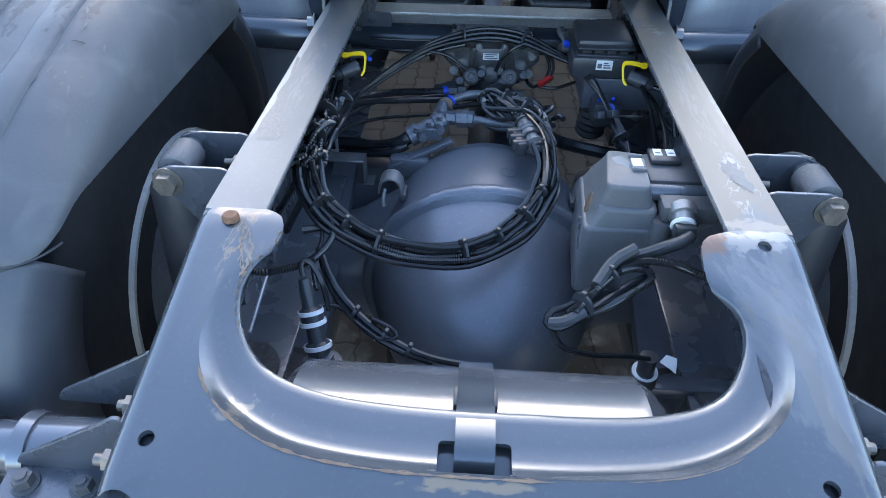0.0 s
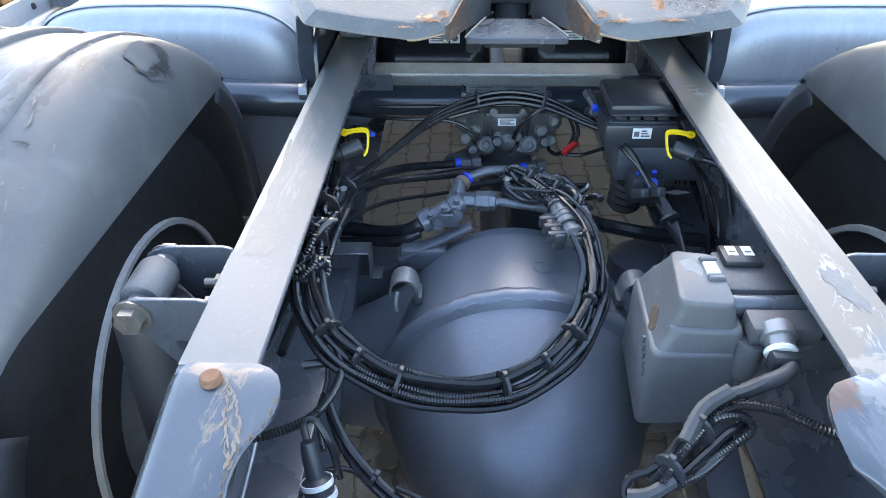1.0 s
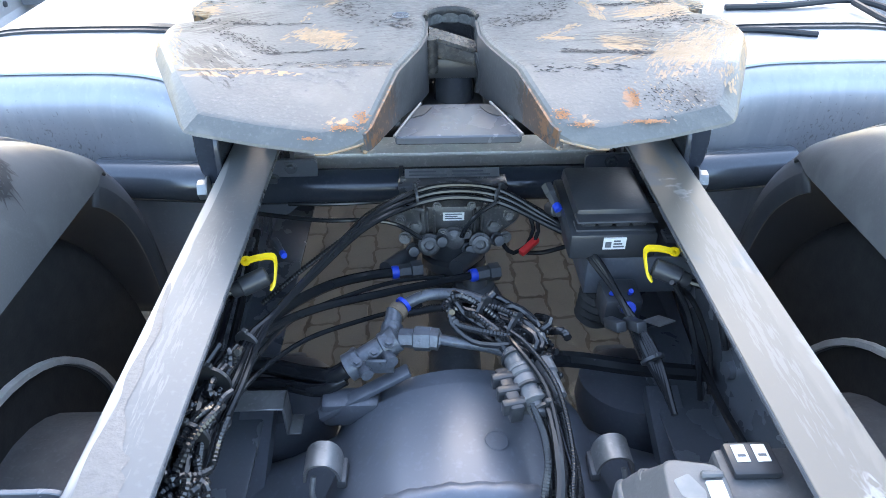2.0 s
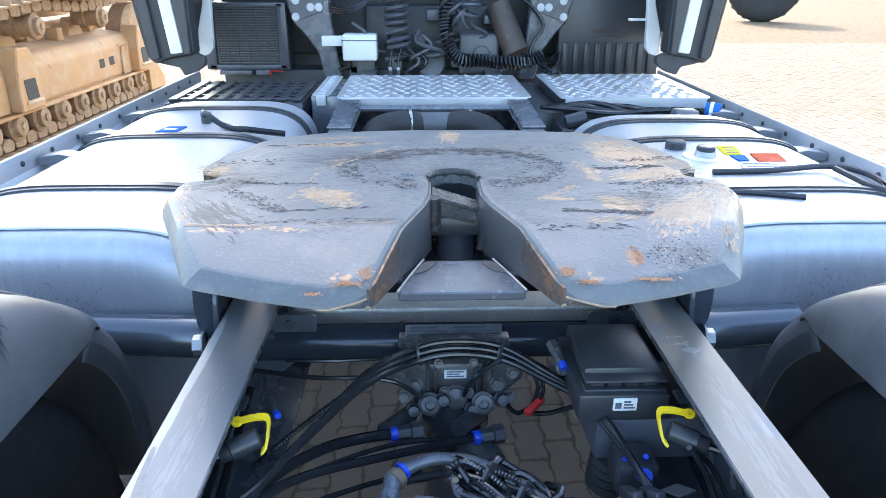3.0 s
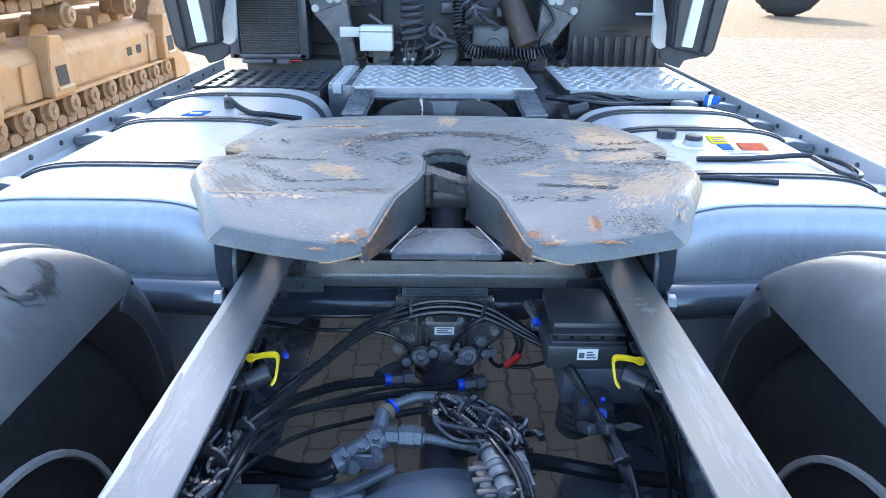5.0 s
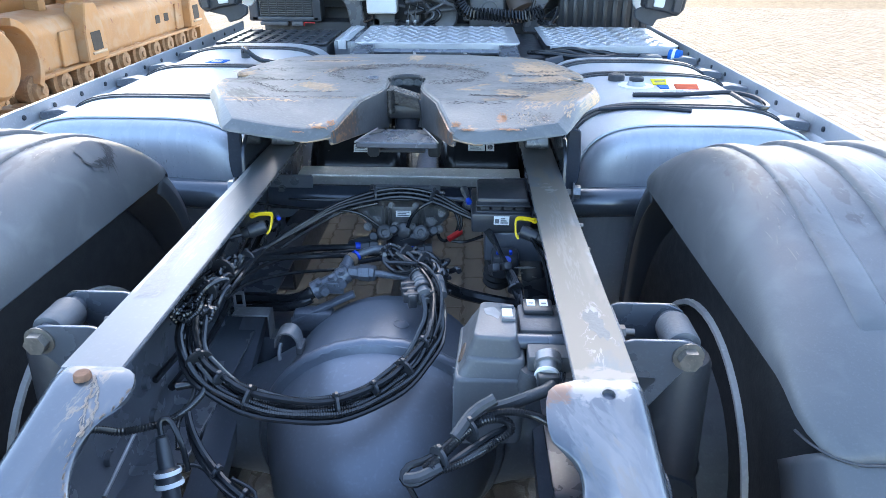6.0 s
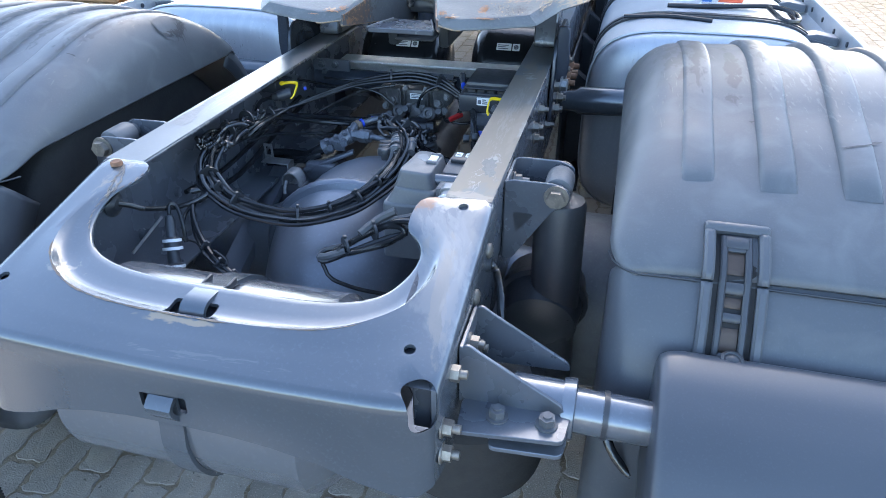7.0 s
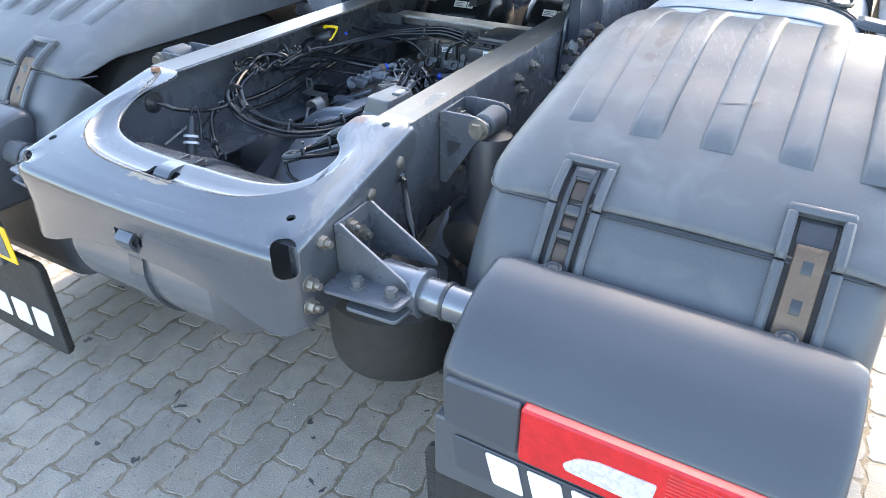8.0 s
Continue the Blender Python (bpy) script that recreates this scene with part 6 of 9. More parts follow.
part("jaw_pin", one(cyl, (-0.036, 1.348, 1.08), (-0.036, 1.348, 1.136), 0.012, seg=16), M_STEEL2, fw)
part("jaw_spring", one(tube, [(0.038, 1.35, 1.11), (0.046, 1.335, 1.08), (0.040, 1.33, 1.05)], 0.006, 8), M_GREASE, fw)
# supports between plate and rails
for sx in (-1, 1):
    bm = BM()
    prism(bm, rounded([(1.45, 0.958), (1.68, 0.958), (1.62, 1.09), (1.50, 1.09)], 0.02, 4), sx * 0.31, sx * 0.375, "yz", 0.004)
    part("pedestal", bm, M_FRAME, fw)
    bm = BM()
    prism(bm, rounded([(1.24, 0.78), (1.28, 1.00), (1.32, 1.03), (1.54, 1.03), (1.60, 1.0), (1.62, 0.78)], 0.03, 4), sx * 0.388, sx * 0.398, "yz", 0.002)
    mp = part("mounting_plate", bm, M_GLOSSY, fw, "blue-grey side mounting plate")
    for y, z in ((1.29, 0.90), (1.36, 0.90), (1.46, 0.90), (1.56, 0.90), (1.30, 0.83), (1.40, 0.83), (1.50, 0.83)):
        part("hex_bolt", one(bolt, (sx * 0.398, y, z), (sx, 0, 0), 0.014, 0.014, 0.012), M_ZINC, mp)
    bm = BM()
    prism(bm, rounded([(sx * 0.396, 0.88), (sx * 0.412, 0.89), (sx * 0.430, 0.935), (sx * 0.432, 0.97), (sx * 0.426, 1.06), (sx * 0.396, 1.06)], 0.008, 3), 1.285, 1.30, "xz", 0.003)
    part("front_flange", bm, M_GLOSSY, mp, "glossy navy flange")
    part("flange_bolt", one(bolt, (sx * 0.416, 1.271, 0.909), (sx, -0.1, 0), 0.017, 0.015), M_GALV, mp, "large pale bolt")
    bm = BM()
    box(bm, (sx * 0.06, 1.30, 0.98), (sx * 0.09, 1.70, 1.10), 0.008)
    part("stiffener", bm, M_BLACK, fw)
# black box added as the dark background under the plate
part("underside", one(box, (-0.30, 1.36, 1.06), (0.30, 1.70, 1.098), 0.01), M_BLACK, fw)
part("handle", one(tube, [(-0.02, 1.7, 1.02), (-0.2, 1.68, 1.01), (-0.40, 1.66, 1.01), (-0.52, 1.64, 1.0)], 0.008), M_DIRTBOX, fw)

# cross bar behind the fifth wheel, out to the tanks
for sx in (-1, 1):
    t = thing("stabiliser_tube", (sx * 0.55, 1.52, 0.80), "blue-grey round tube bolted to the frame side", "tube", "stabiliser tubes")
    part("tube", one(lathe, (sx * 0.40, 1.47, 0.80), (sx, 0.12, 0), ((0, 0.03), (0.05, 0.034), (0.06, 0.042), (0.32, 0.044)), 28), M_PRESS, t)
    part("flange", one(cyl, (sx * 0.398, 1.50, 0.80), (sx * 0.412, 1.50, 0.80), 0.05, seg=24), M_FRAME, t)

for sx in (-1, 1):
    # console is assumed, added to fill the dark gap between rail and tank
    k_ = thing("tank_console", (sx * 0.44, 2.1, 0.42), "black console assumed in the dark gap between frame rail and fuel tank", "bracket", "tank consoles")
    part("back", one(box, (sx * 0.392, 1.62, 0.42), (sx * 0.402, 2.9, 0.80), 0.004), M_BLACK, k_)
    for y_ in (1.86, 2.36, 2.8):
        part("arm", one(prism, rounded([(sx * 0.40, 0.80), (sx * 0.475, 0.74), (sx * 0.475, 0.46), (sx * 0.40, 0.42)], 0.01, 3), y_ - 0.03, y_ + 0.03, "xz", 0.004), M_BLACK, k_)
    part("floor", one(box, (sx * 0.40, 1.62, 0.42), (sx * 0.475, 2.9, 0.432), 0.003), M_BLACK, k_)
    # stack of rust-brown nuts on the outer mounting plate
    for i, (y_, z_) in enumerate(((1.50, 0.865), (1.55, 0.872), (1.60, 0.868), (1.65, 0.875))):
        if sx > 0:
            part("rusty_nut", one(bolt, (0.402, y_, z_ - 0.02), (1, 0, 0), 0.016, 0.018, 0.02), M_RUST, k_)

# ---- black air tanks lying across between the rails ----
for x0, x1, yc, lx in ((-0.335, -0.018, 1.765, -0.145), (0.058, 0.345, 1.795, 0.198)):
    t = thing("air_reservoir", ((x0 + x1) / 2, yc, 0.652), "glossy black air reservoir with a white label", "air tank", "front air reservoirs")
    L_ = x1 - x0
    part("shell", one(lathe, (x0, yc, 0.80), (1, 0, 0), ((0, 0.0), (0.003, 0.05), (0.011, 0.095), (0.024, 0.125), (0.042, 0.142), (0.058, 0.147), (0.062, 0.149), (0.068, 0.148), (L_ - 0.068, 0.148), (L_ - 0.062, 0.149), (L_ - 0.058, 0.147), (L_ - 0.042, 0.142), (L_ - 0.024, 0.125), (L_ - 0.011, 0.095), (L_ - 0.003, 0.05), (L_, 0.0)), 56), M_HOSE, t)
    m = Matrix.Translation((lx, yc, 0.80)) @ pose(0, 0, 0, 50, 0, 0)
    part("label", one(box, (-0.038, -0.012, 0.1470), (0.012, 0.012, 0.1492), 0, 1, m), M_LABEL, t)
    part("label", one(box, (0.016, -0.012, 0.1470), (0.040, 0.012, 0.1492), 0, 1, m), M_LABEL, t)
    for k in range(3):
        part("print_bar", one(box, (-0.034, -0.008 + k * 0.006, 0.1493), (0.002 - 0.008 * (k % 2), -0.0055 + k * 0.006, 0.1496), 0, 1, m), M_INK, t)
    part("print_ring", one(lathe, m @ Vector((0.028, 0, 0.1492)), m.to_3x3() @ Vector((0, 0, 1)), ((0, 0.006), (0.0004, 0.006), (0.0004, 0.008), (0, 0.008)), 18), M_INK, t)
    part("drain_valve", one(lathe, ((x0 + x1) / 2, yc, 0.655), (0, 0, -1), ((0, 0.016), (0.012, 0.016), (0.014, 0.010), (0.03, 0.009), (0.031, 0.0)), 14), M_ZINC, t)

# ---- fuel tanks ----
def tank_loop(y, k, d=0.0, n=56):
    """Rounded cross-section between x 0.47 and 1.18; k shrinks it, d grows it."""
    cx, cz, a, b = 0.825, 0.69, 0.355, 0.305
    out = []
    for i in range(n):
        t = 2 * math.pi * i / n
        c, s = math.cos(t), math.sin(t)
        e = 2 / 4.2
        out.append((cx + ((a + d) - k) * math.copysign(abs(c) ** e, c), y, cz + ((b + d) - k) * math.copysign(abs(s) ** e, s)))
    return out


def fuel_tank(sx, straps, y1):
    t = thing("fuel_tank", (sx * 0.825, 2.2, 0.385), "large aluminium fuel tank with rounded ends and dark straps", "fuel tank", "fuel tanks")
    y0 = 1.54
    def mir(lp):
        return [(sx * x, y, z) for x, y, z in lp]
    loops = [mir(tank_loop(y0 + dy, k)) for dy, k in ((0.0, 0.085), (0.004, 0.055), (0.014, 0.03), (0.032, 0.011), (0.055, 0.002), (0.075, 0.0))]
    loops += [mir(tank_loop(y, 0)) for y in np.linspace(y0 + 0.2, y1 - 0.2, 5)]
    loops += [mir(tank_loop(y1 - dy, k)) for dy, k in ((0.075, 0.0), (0.055, 0.002), (0.032, 0.011), (0.014, 0.03), (0.004, 0.055), (0.0, 0.085))]
    bm = BM()
    rings(bm, loops)
    part("shell", bm, M_ALU, t, "brushed aluminium shell")
    bm = BM()
    rings(bm, [mir(tank_loop(y0 + dy, k, d)) for dy, k, d in ((0.050, 0.0, -0.001), (0.052, 0.0, 0.0035), (0.062, 0.0, 0.004), (0.066, 0.0, -0.001))], cap=False)
    part("weld_seam", bm, M_ALU, t)
    for y in straps:
        bm = BM()
        rings(bm, [mir(tank_loop(y + dy, 0, d)) for dy, d in ((-0.026, -0.002), (-0.026, 0.006), (-0.012, 0.007), (-0.012, 0.010), (0.012, 0.010), (0.012, 0.007), (0.026, 0.006), (0.026, -0.002))], cap=False)
        part("strap", bm, M_BLACK, t, "black rubber-lined strap")
    return t


def cap_on(t, x, y, z=0.992):
    part("filler_neck", one(lathe, (x, y, z), (0, 0, 1), ((0, 0.05), (0.004, 0.05), (0.006, 0.03), (0.02, 0.028))), M_ALU, t)
    part("filler_cap", one(lathe, (x, y, z + 0.018), (0, 0, 1), ((0, 0.024), (0.003, 0.026), (0.012, 0.026), (0.016, 0.022), (0.017, 0.0))), M_BLACK, t)


tl = fuel_tank(-1, (1.87, 2.40, 2.85), 3.08)
tr = fuel_tank(1, (1.82, 2.33, 2.60), 2.78)
cap_on(tr, 0.749, 2.124)
part("sender", one(lathe, (0.700, 2.225, 0.992), (0, 0, 1), ((0, 0.030), (0.020, 0.030), (0.024, 0.026), (0.025, 0.0)), 24), M_BLACK, tr)
part("filler_ring", one(lathe, (0.749, 2.124, 0.9935), (0, 0, 1), ((0, 0.062), (0.003, 0.062), (0.004, 0.052), (0.0042, 0.0)), 32), M_WHITE, tr, "pale ring round the filler")
for pts_, m in (((0.812, 2.137), (0.860, 2.137), (0.882, 2.232), (0.826, 2.232)), M_STICKYEL), (((0.822, 2.070), (0.852, 2.070), (0.862, 2.126), (0.822, 2.126)), M_STICKBLUE), (((0.873, 2.058), (0.951, 2.058), (0.969, 2.145), (0.888, 2.145)), M_STICKRED), (((0.800, 1.990), (0.965, 1.990), (0.968, 2.050), (0.815, 2.050)), M_LABEL):
    part("sticker", one(prism, list(pts_), 0.9945, 0.9985), m, tr)
for k in range(3):
    part("print_bar", one(box, (0.822 + 0.006 * k, 2.150 + 0.026 * k, 0.9985), (0.858 + 0.006 * k, 2.158 + 0.026 * k, 0.9992)), M_INK, tr)
    part("print_bar", one(box, (0.815, 2.000 + 0.016 * k, 0.9985), (0.93 - 0.02 * k, 2.006 + 0.016 * k, 0.9992)), M_INK, tr)
part("hose", one(tube, [(0.70, 1.95, 1.0), (0.85, 1.95, 1.003), (1.02, 1.98, 1.005), (1.09, 1.93, 1.0), (1.10, 1.85, 0.99), (1.05, 1.82, 0.995), (1.02, 1.95, 1.008)], 0.008), M_HOSE, tr, "black rubber hose lying on the tank")
part("hose", one(tube, [(0.56, 1.79, 0.99), (0.70, 1.78, 1.0), (0.83, 1.74, 1.0)], 0.007), M_HOSE, tr)
part("hose", one(tube, [(-0.79, 2.60, 1.0), (-0.79, 2.58, 1.035), (-0.76, 2.54, 1.03), (-0.70, 2.50, 1.005), (-0.60, 2.46, 1.0), (-0.50, 2.47, 0.985)], 0.010), M_HOSE, tl, "black hose on the tank top")
part("fitting", one(cyl, (-0.79, 2.60, 0.99), (-0.79, 2.60, 1.03), 0.018, seg=16), M_BLACK, tl)
part("sticker", one(prism, [(-0.915, 2.455), (-0.845, 2.455), (-0.835, 2.53), (-0.895, 2.53)], 0.9945, 0.9985), M_STICKBLUE, tl)
part("print_bar", one(box, (-0.895, 2.48, 0.9985), (-0.855, 2.50, 0.9992)), M_LABEL, tl)

# ---- side skirts ----
for sx in (-1, 1):
    s = thing("side_skirt", (sx * 1.24, 2.4, 0.40), "pale aluminium side skirt panel with dark bolts", "side skirt", "side skirts")
    bm = BM()
    prism(bm, [(sx * 1.252, 0.22), (sx * 1.252, 0.975), (sx * 1.225, 0.985), (sx * 1.222, 0.982), (sx * 1.222, 0.925), (sx * 1.228, 0.925), (sx * 1.228, 0.975), (sx * 1.246, 0.968), (sx * 1.246, 0.22)], 1.45, 3.95, "xz")
    part("panel", bm, M_ALUW, s)
    bm = BM()
    prism(bm, rounded([(sx * 1.20, 0.895), (sx * 1.222, 0.925), (sx * 1.222, 0.93), (sx * 1.196, 0.90)], 0.002, 1), 1.45, 3.9, "xz")
    part("lower_channel", bm, M_ALUW, s)
    for i in range(14):
        part("bolt", one(lathe, (sx * 1.2215, 1.55 + 0.17 * i, 0.955), (-sx, 0, 0), ((0, 0.009), (0.004, 0.008), (0.005, 0.0)), 10), M_BLACK, s)
    for y in (1.82, 2.33, 2.62, 2.95):
        bm = BM()
        prism(bm, rounded([(sx * 1.10, 0.955), (sx * 1.15, 0.935), (sx * 1.215, 0.93), (sx * 1.215, 0.955), (sx * 1.15, 0.965)], 0.004, 2), y - 0.03, y + 0.03, "xz", 0.002)
        part("strap_bracket", bm, M_STRAP, s, "dark strap end bracket")

# ---- catwalk ----
def tread(name, x0, x1, y0, y1, z, label, nx, ny, skew=0):
    t = thing(name, ((x0 + x1) / 2, (y0 + y1) / 2, z - 0.05), label, "tread plate")
    bm = BM()
    prism(bm, rounded([(x0, y0), (x1, y0), (x1 - skew, y1), (x0, y1)], 0.03, 4), z - 0.006, z, "xy", 0.001)
    p = part("sheet", bm, M_TREAD, t)
    part("front_fold", one(box, (x0 + 0.02, y0 - 0.002, z - 0.045), (x1 - 0.02, y0 + 0.004, z - 0.004), 0.001, 1), M_TREAD, t)
    bm = BM()
    for i in range(nx):
        for j in range(ny):
            x, y = x0 + 0.04 + (x1 - x0 - 0.08) * (i + 0.5 * (j % 2)) / nx, y0 + 0.03 + (y1 - y0 - 0.06) * j / max(1, ny - 1)
            a = 0.8 if (i + j) % 2 else -0.8
            m = Matrix.Translation((x, y, z)) @ pose(0, 0, 0, 0, 0, math.degrees(a))
            vs = [bm.verts.new(m @ Vector(q)) for q in ((-0.026, 0, 0), (0, -0.011, 0), (0.026, 0, 0), (0, 0.011, 0), (-0.011, 0, 0.006), (0.011, 0, 0.006))]
            for f in ((0, 1, 5, 4), (1, 2, 5), (2, 3, 4, 5), (3, 0, 4)):
                bm.faces.new([vs[k] for k in f])
    tagged(part("raised_treads", bm, M_TREAD, t, "", 0), kind="stuff")
    return t


tread("catwalk_plate", -0.41, 0.41, 3.11, 3.74, 0.99, "bright aluminium chequer catwalk plate across the frame", 13, 10)
tread("step_plate", 0.54, 1.19, 3.14, 3.84, 0.98, "aluminium chequer step plate beside the catwalk", 10, 13)
tread("small_step", -0.525, -0.445, 3.2, 3.76, 0.985, "narrow aluminium step strip", 2, 12)
for sx in (-1, 1):
    s = thing("catwalk_support", (sx * 0.34, 3.0, 0.955), "grey sloping support on the frame rail", "support", "catwalk supports")
    part("leg", one(prism, rounded([(2.66, 0.9575), (3.12, 0.9575), (3.12, 0.984), (3.08, 0.984), (2.66, 0.966)], 0.003, 2), sx * 0.305, sx * 0.392, "yz", 0.003), M_FRAME, s)
part("carrier", one(box, (-0.40, 3.15, 0.955), (0.40, 3.70, 0.983), 0.004), M_FRAME, bpy.data.objects["catwalk_plate"])
part("carrier", one(box, (0.56, 3.2, 0.45), (1.17, 3.8, 0.972), 0.02), M_BLACK, bpy.data.objects["step_plate"], "black box under the step")
part("carrier", one(box, (-0.53, 3.22, 0.80), (-0.375, 3.7, 0.978), 0.004), M_FRAME, bpy.data.objects["small_step"])

bb = thing("battery_cover", (-0.85, 3.45, 0.45), "black ribbed plastic battery box cover", "battery box")
part("body", one(box, (-1.16, 3.20, 0.45), (-0.56, 3.75, 0.955), 0.02), M_BLACK, bb)
for i in range(9):
    part("rib", one(box, (-1.14 + i * 0.066, 3.21, 0.955), (-1.10 + i * 0.066, 3.72, 0.968), 0.004, 1), M_BLACK, bb)
for i in range(6):
    part("cross_rib", one(box, (-1.14, 3.24 + i * 0.09, 0.955), (-0.57, 3.265 + i * 0.09, 0.964), 0.003, 1), M_BLACK, bb)

# ---- cab ----
cab = thing("truck_cab", (0, 5.5, 0.60), "tall truck cab seen from behind with dark lower rear wall", "truck cab")
bm = BM()
prism(bm, rounded([(4.46, 1.02), (6.6, 0.55), (6.72, 2.2), (6.45, 3.2), (5.9, 3.85), (4.46, 3.75)], 0.12, 5), -1.22, 1.22, "yz", 0.03)
part("shell", bm, M_CABW, cab, "pale painted shell")
part("rear_wall", one(box, (-1.20, 4.43, 1.02), (1.20, 4.46, 2.2), 0.01), M_CAB, cab, "dark rear wall")
part("floor_beam", one(box, (-1.20, 4.3, 0.70), (1.20, 4.5, 0.945), 0.02), M_CAB, cab)
# dark block added under the cab, hides the bright yard and blocks light
part("underbody", one(box, (-1.12, 4.52, 0.42), (1.12, 6.4, 1.04), 0.03), M_CAB, cab)
part("engine_block", one(box, (-0.38, 4.35, 0.62), (0.42, 5.3, 1.30), 0.04), M_CAB, cab)
for sx in (-1, 1):
    # fairing: dark rib, white strip, dark outer rib, rubber lip below
    bm = BM()
    prism(bm, rounded([(sx * 1.045, 1.135), (sx * 1.15, 1.118), (sx * 1.215, 1.095), (sx * 1.247, 1.125), (sx * 1.281, 1.377), (sx * 1.29, 3.7), (sx * 1.04, 3.7), (sx * 1.042, 1.40)], 0.015, 4), 3.34, 3.44, "xz", 0.008)
    f = part("side_fairing", bm, M_CAB, cab, "black side fairing with a white strip")
    part("white_strip", one(prism, rounded([(sx * 1.086, 1.145), (sx * 1.140, 1.139), (sx * 1.164, 1.377), (sx * 1.18, 3.6), (sx * 1.12, 3.6), (sx * 1.110, 1.377)], 0.008, 3), 3.328, 3.342, "xz", 0.003), M_WHITE, f)
    part("dark_rib", one(prism, rounded([(sx * 1.048, 1.14), (sx * 1.078, 1.14), (sx * 1.103, 1.377), (sx * 1.11, 3.6), (sx * 1.05, 3.6), (sx * 1.046, 1.377)], 0.008, 3), 3.31, 3.342, "xz", 0.004), M_BLACK, f)
    part("outer_rib", one(prism, rounded([(sx * 1.185, 1.12), (sx * 1.222, 1.118), (sx * 1.255, 1.377), (sx * 1.26, 3.6), (sx * 1.215, 3.6), (sx * 1.208, 1.377)], 0.008, 3), 3.315, 3.342, "xz", 0.004), M_BLACK, f)
    part("rubber_lip", one(prism, rounded([(sx * 1.005, 1.122), (sx * 1.009, 1.086), (sx * 1.051, 1.059), (sx * 1.105, 1.044), (sx * 1.121, 1.079), (sx * 1.207, 1.098), (sx * 1.207, 1.12), (sx * 1.045, 1.14)], 0.008, 3), 3.36, 3.40, "xz", 0.004), M_TUBE2, f, "dark rubber lip")
    part("door_edge", one(prism, rounded([(sx * 1.075, 1.60), (sx * 1.081, 1.345), (sx * 1.095, 1.114), (sx * 1.116, 1.086), (sx * 1.168, 1.072), (sx * 1.16, 1.197), (sx * 1.119, 1.332), (sx * 1.11, 1.60)], 0.006, 2), 3.80, 3.84, "xz", 0.004), M_CABW, cab, "white cab edge panel")
    part("edge_bracket", one(prism, [(sx * 1.16, 1.197), (sx * 1.224, 1.197), (sx * 1.218, 1.095), (sx * 1.171, 1.10)], 3.785, 3.80, "xz", 0.002), M_STRAP, cab, "grey edge bracket")
    part("side_panel", one(box, (sx * 1.25, 3.44, 1.16), (sx * 1.275, 4.47, 2.0), 0.004, 1), M_CAB, f, "black side panel reaching back from the cab")
    if sx > 0:
        part("edge_arm", one(box, (0.994, 3.80, 1.246), (1.09, 3.83, 1.258), 0.004, 1), M_CABW, cab)
# grille of the intake at the left
bm = BM()
prism(bm, rounded([(-1.27, 0.95), (-0.81, 0.95), (-0.80, 1.31), (-1.28, 1.31)], 0.02, 3), 4.28, 4.40, "xz", 0.006)
gr = part("intake", bm, M_CAB, cab, "dark louvred intake panel")
for i in range(22):
    part("louvre", one(box, (-1.21, 4.262, 0.985 + i * 0.0138), (-0.865, 4.284, 0.9915 + i * 0.0138), 0.001, 1), M_CAST, gr)
for i in range(7):
    part("grille_bar", one(box, (-1.205 + i * 0.056, 4.258, 0.98), (-1.199 + i * 0.056, 4.268, 1.285), 0.001, 1), M_HOUSE, gr)
for x0, x1, z0, z1 in ((-1.275, -1.215, 0.95, 1.31), (-0.86, -0.805, 0.95, 1.31), (-1.26, -0.82, 1.285, 1.312), (-1.26, -0.82, 0.948, 0.978)):
    part("grille_frame", one(box, (x0, 4.25, z0), (x1, 4.282, z1), 0.006, 2), M_HOUSE, gr)
part("sill_clips", one(box, (-1.20, 4.22, 0.925), (-1.02, 4.26, 0.948), 0.004), M_CAST, cab)
part("sill_clips", one(box, (-0.995, 4.22, 0.922), (-0.92, 4.25, 0.95), 0.004), M_CAST, cab)
part("red_lead", one(tube, [(-0.91, 4.22, 0.925), (-0.91, 4.215, 0.945), (-0.88, 4.215, 0.946), (-0.84, 4.215, 0.944)], 0.004), M_RED, cab, "short red lead")
# cab mounts, cast and bolted
for sx in (-1, 1):
    bm = BM()
    prism(bm, rounded([(sx * 0.50, 0.90), (sx * 0.60, 0.90), (sx * 0.63, 1.05), (sx * 0.71, 1.16), (sx * 0.76, 1.21), (sx * 0.79, 1.33), (sx * 0.77, 1.6), (sx * 0.52, 1.6), (sx * 0.555, 1.30), (sx * 0.535, 1.10)], 0.025, 4), 4.20, 4.26, "xz", 0.008)
    mnt = part("cab_mount", bm, M_FRAME, cab, "blue-grey cast cab mount with bolts")
    part("mount_face", one(prism, rounded([(sx * 0.585, 1.27), (sx * 0.74, 1.215), (sx * 0.775, 1.33), (sx * 0.76, 1.55), (sx * 0.60, 1.55)], 0.02, 3), 4.19, 4.202, "xz", 0.003), M_CAST, mnt)
    for x, z in ((0.61, 1.29), (0.655, 1.29), (0.74, 1.24), (0.735, 1.325)):
        part("hex_bolt", one(bolt, (sx * x, 4.19, z), (0, -1, 0), 0.016, 0.012), M_ALU, mnt)
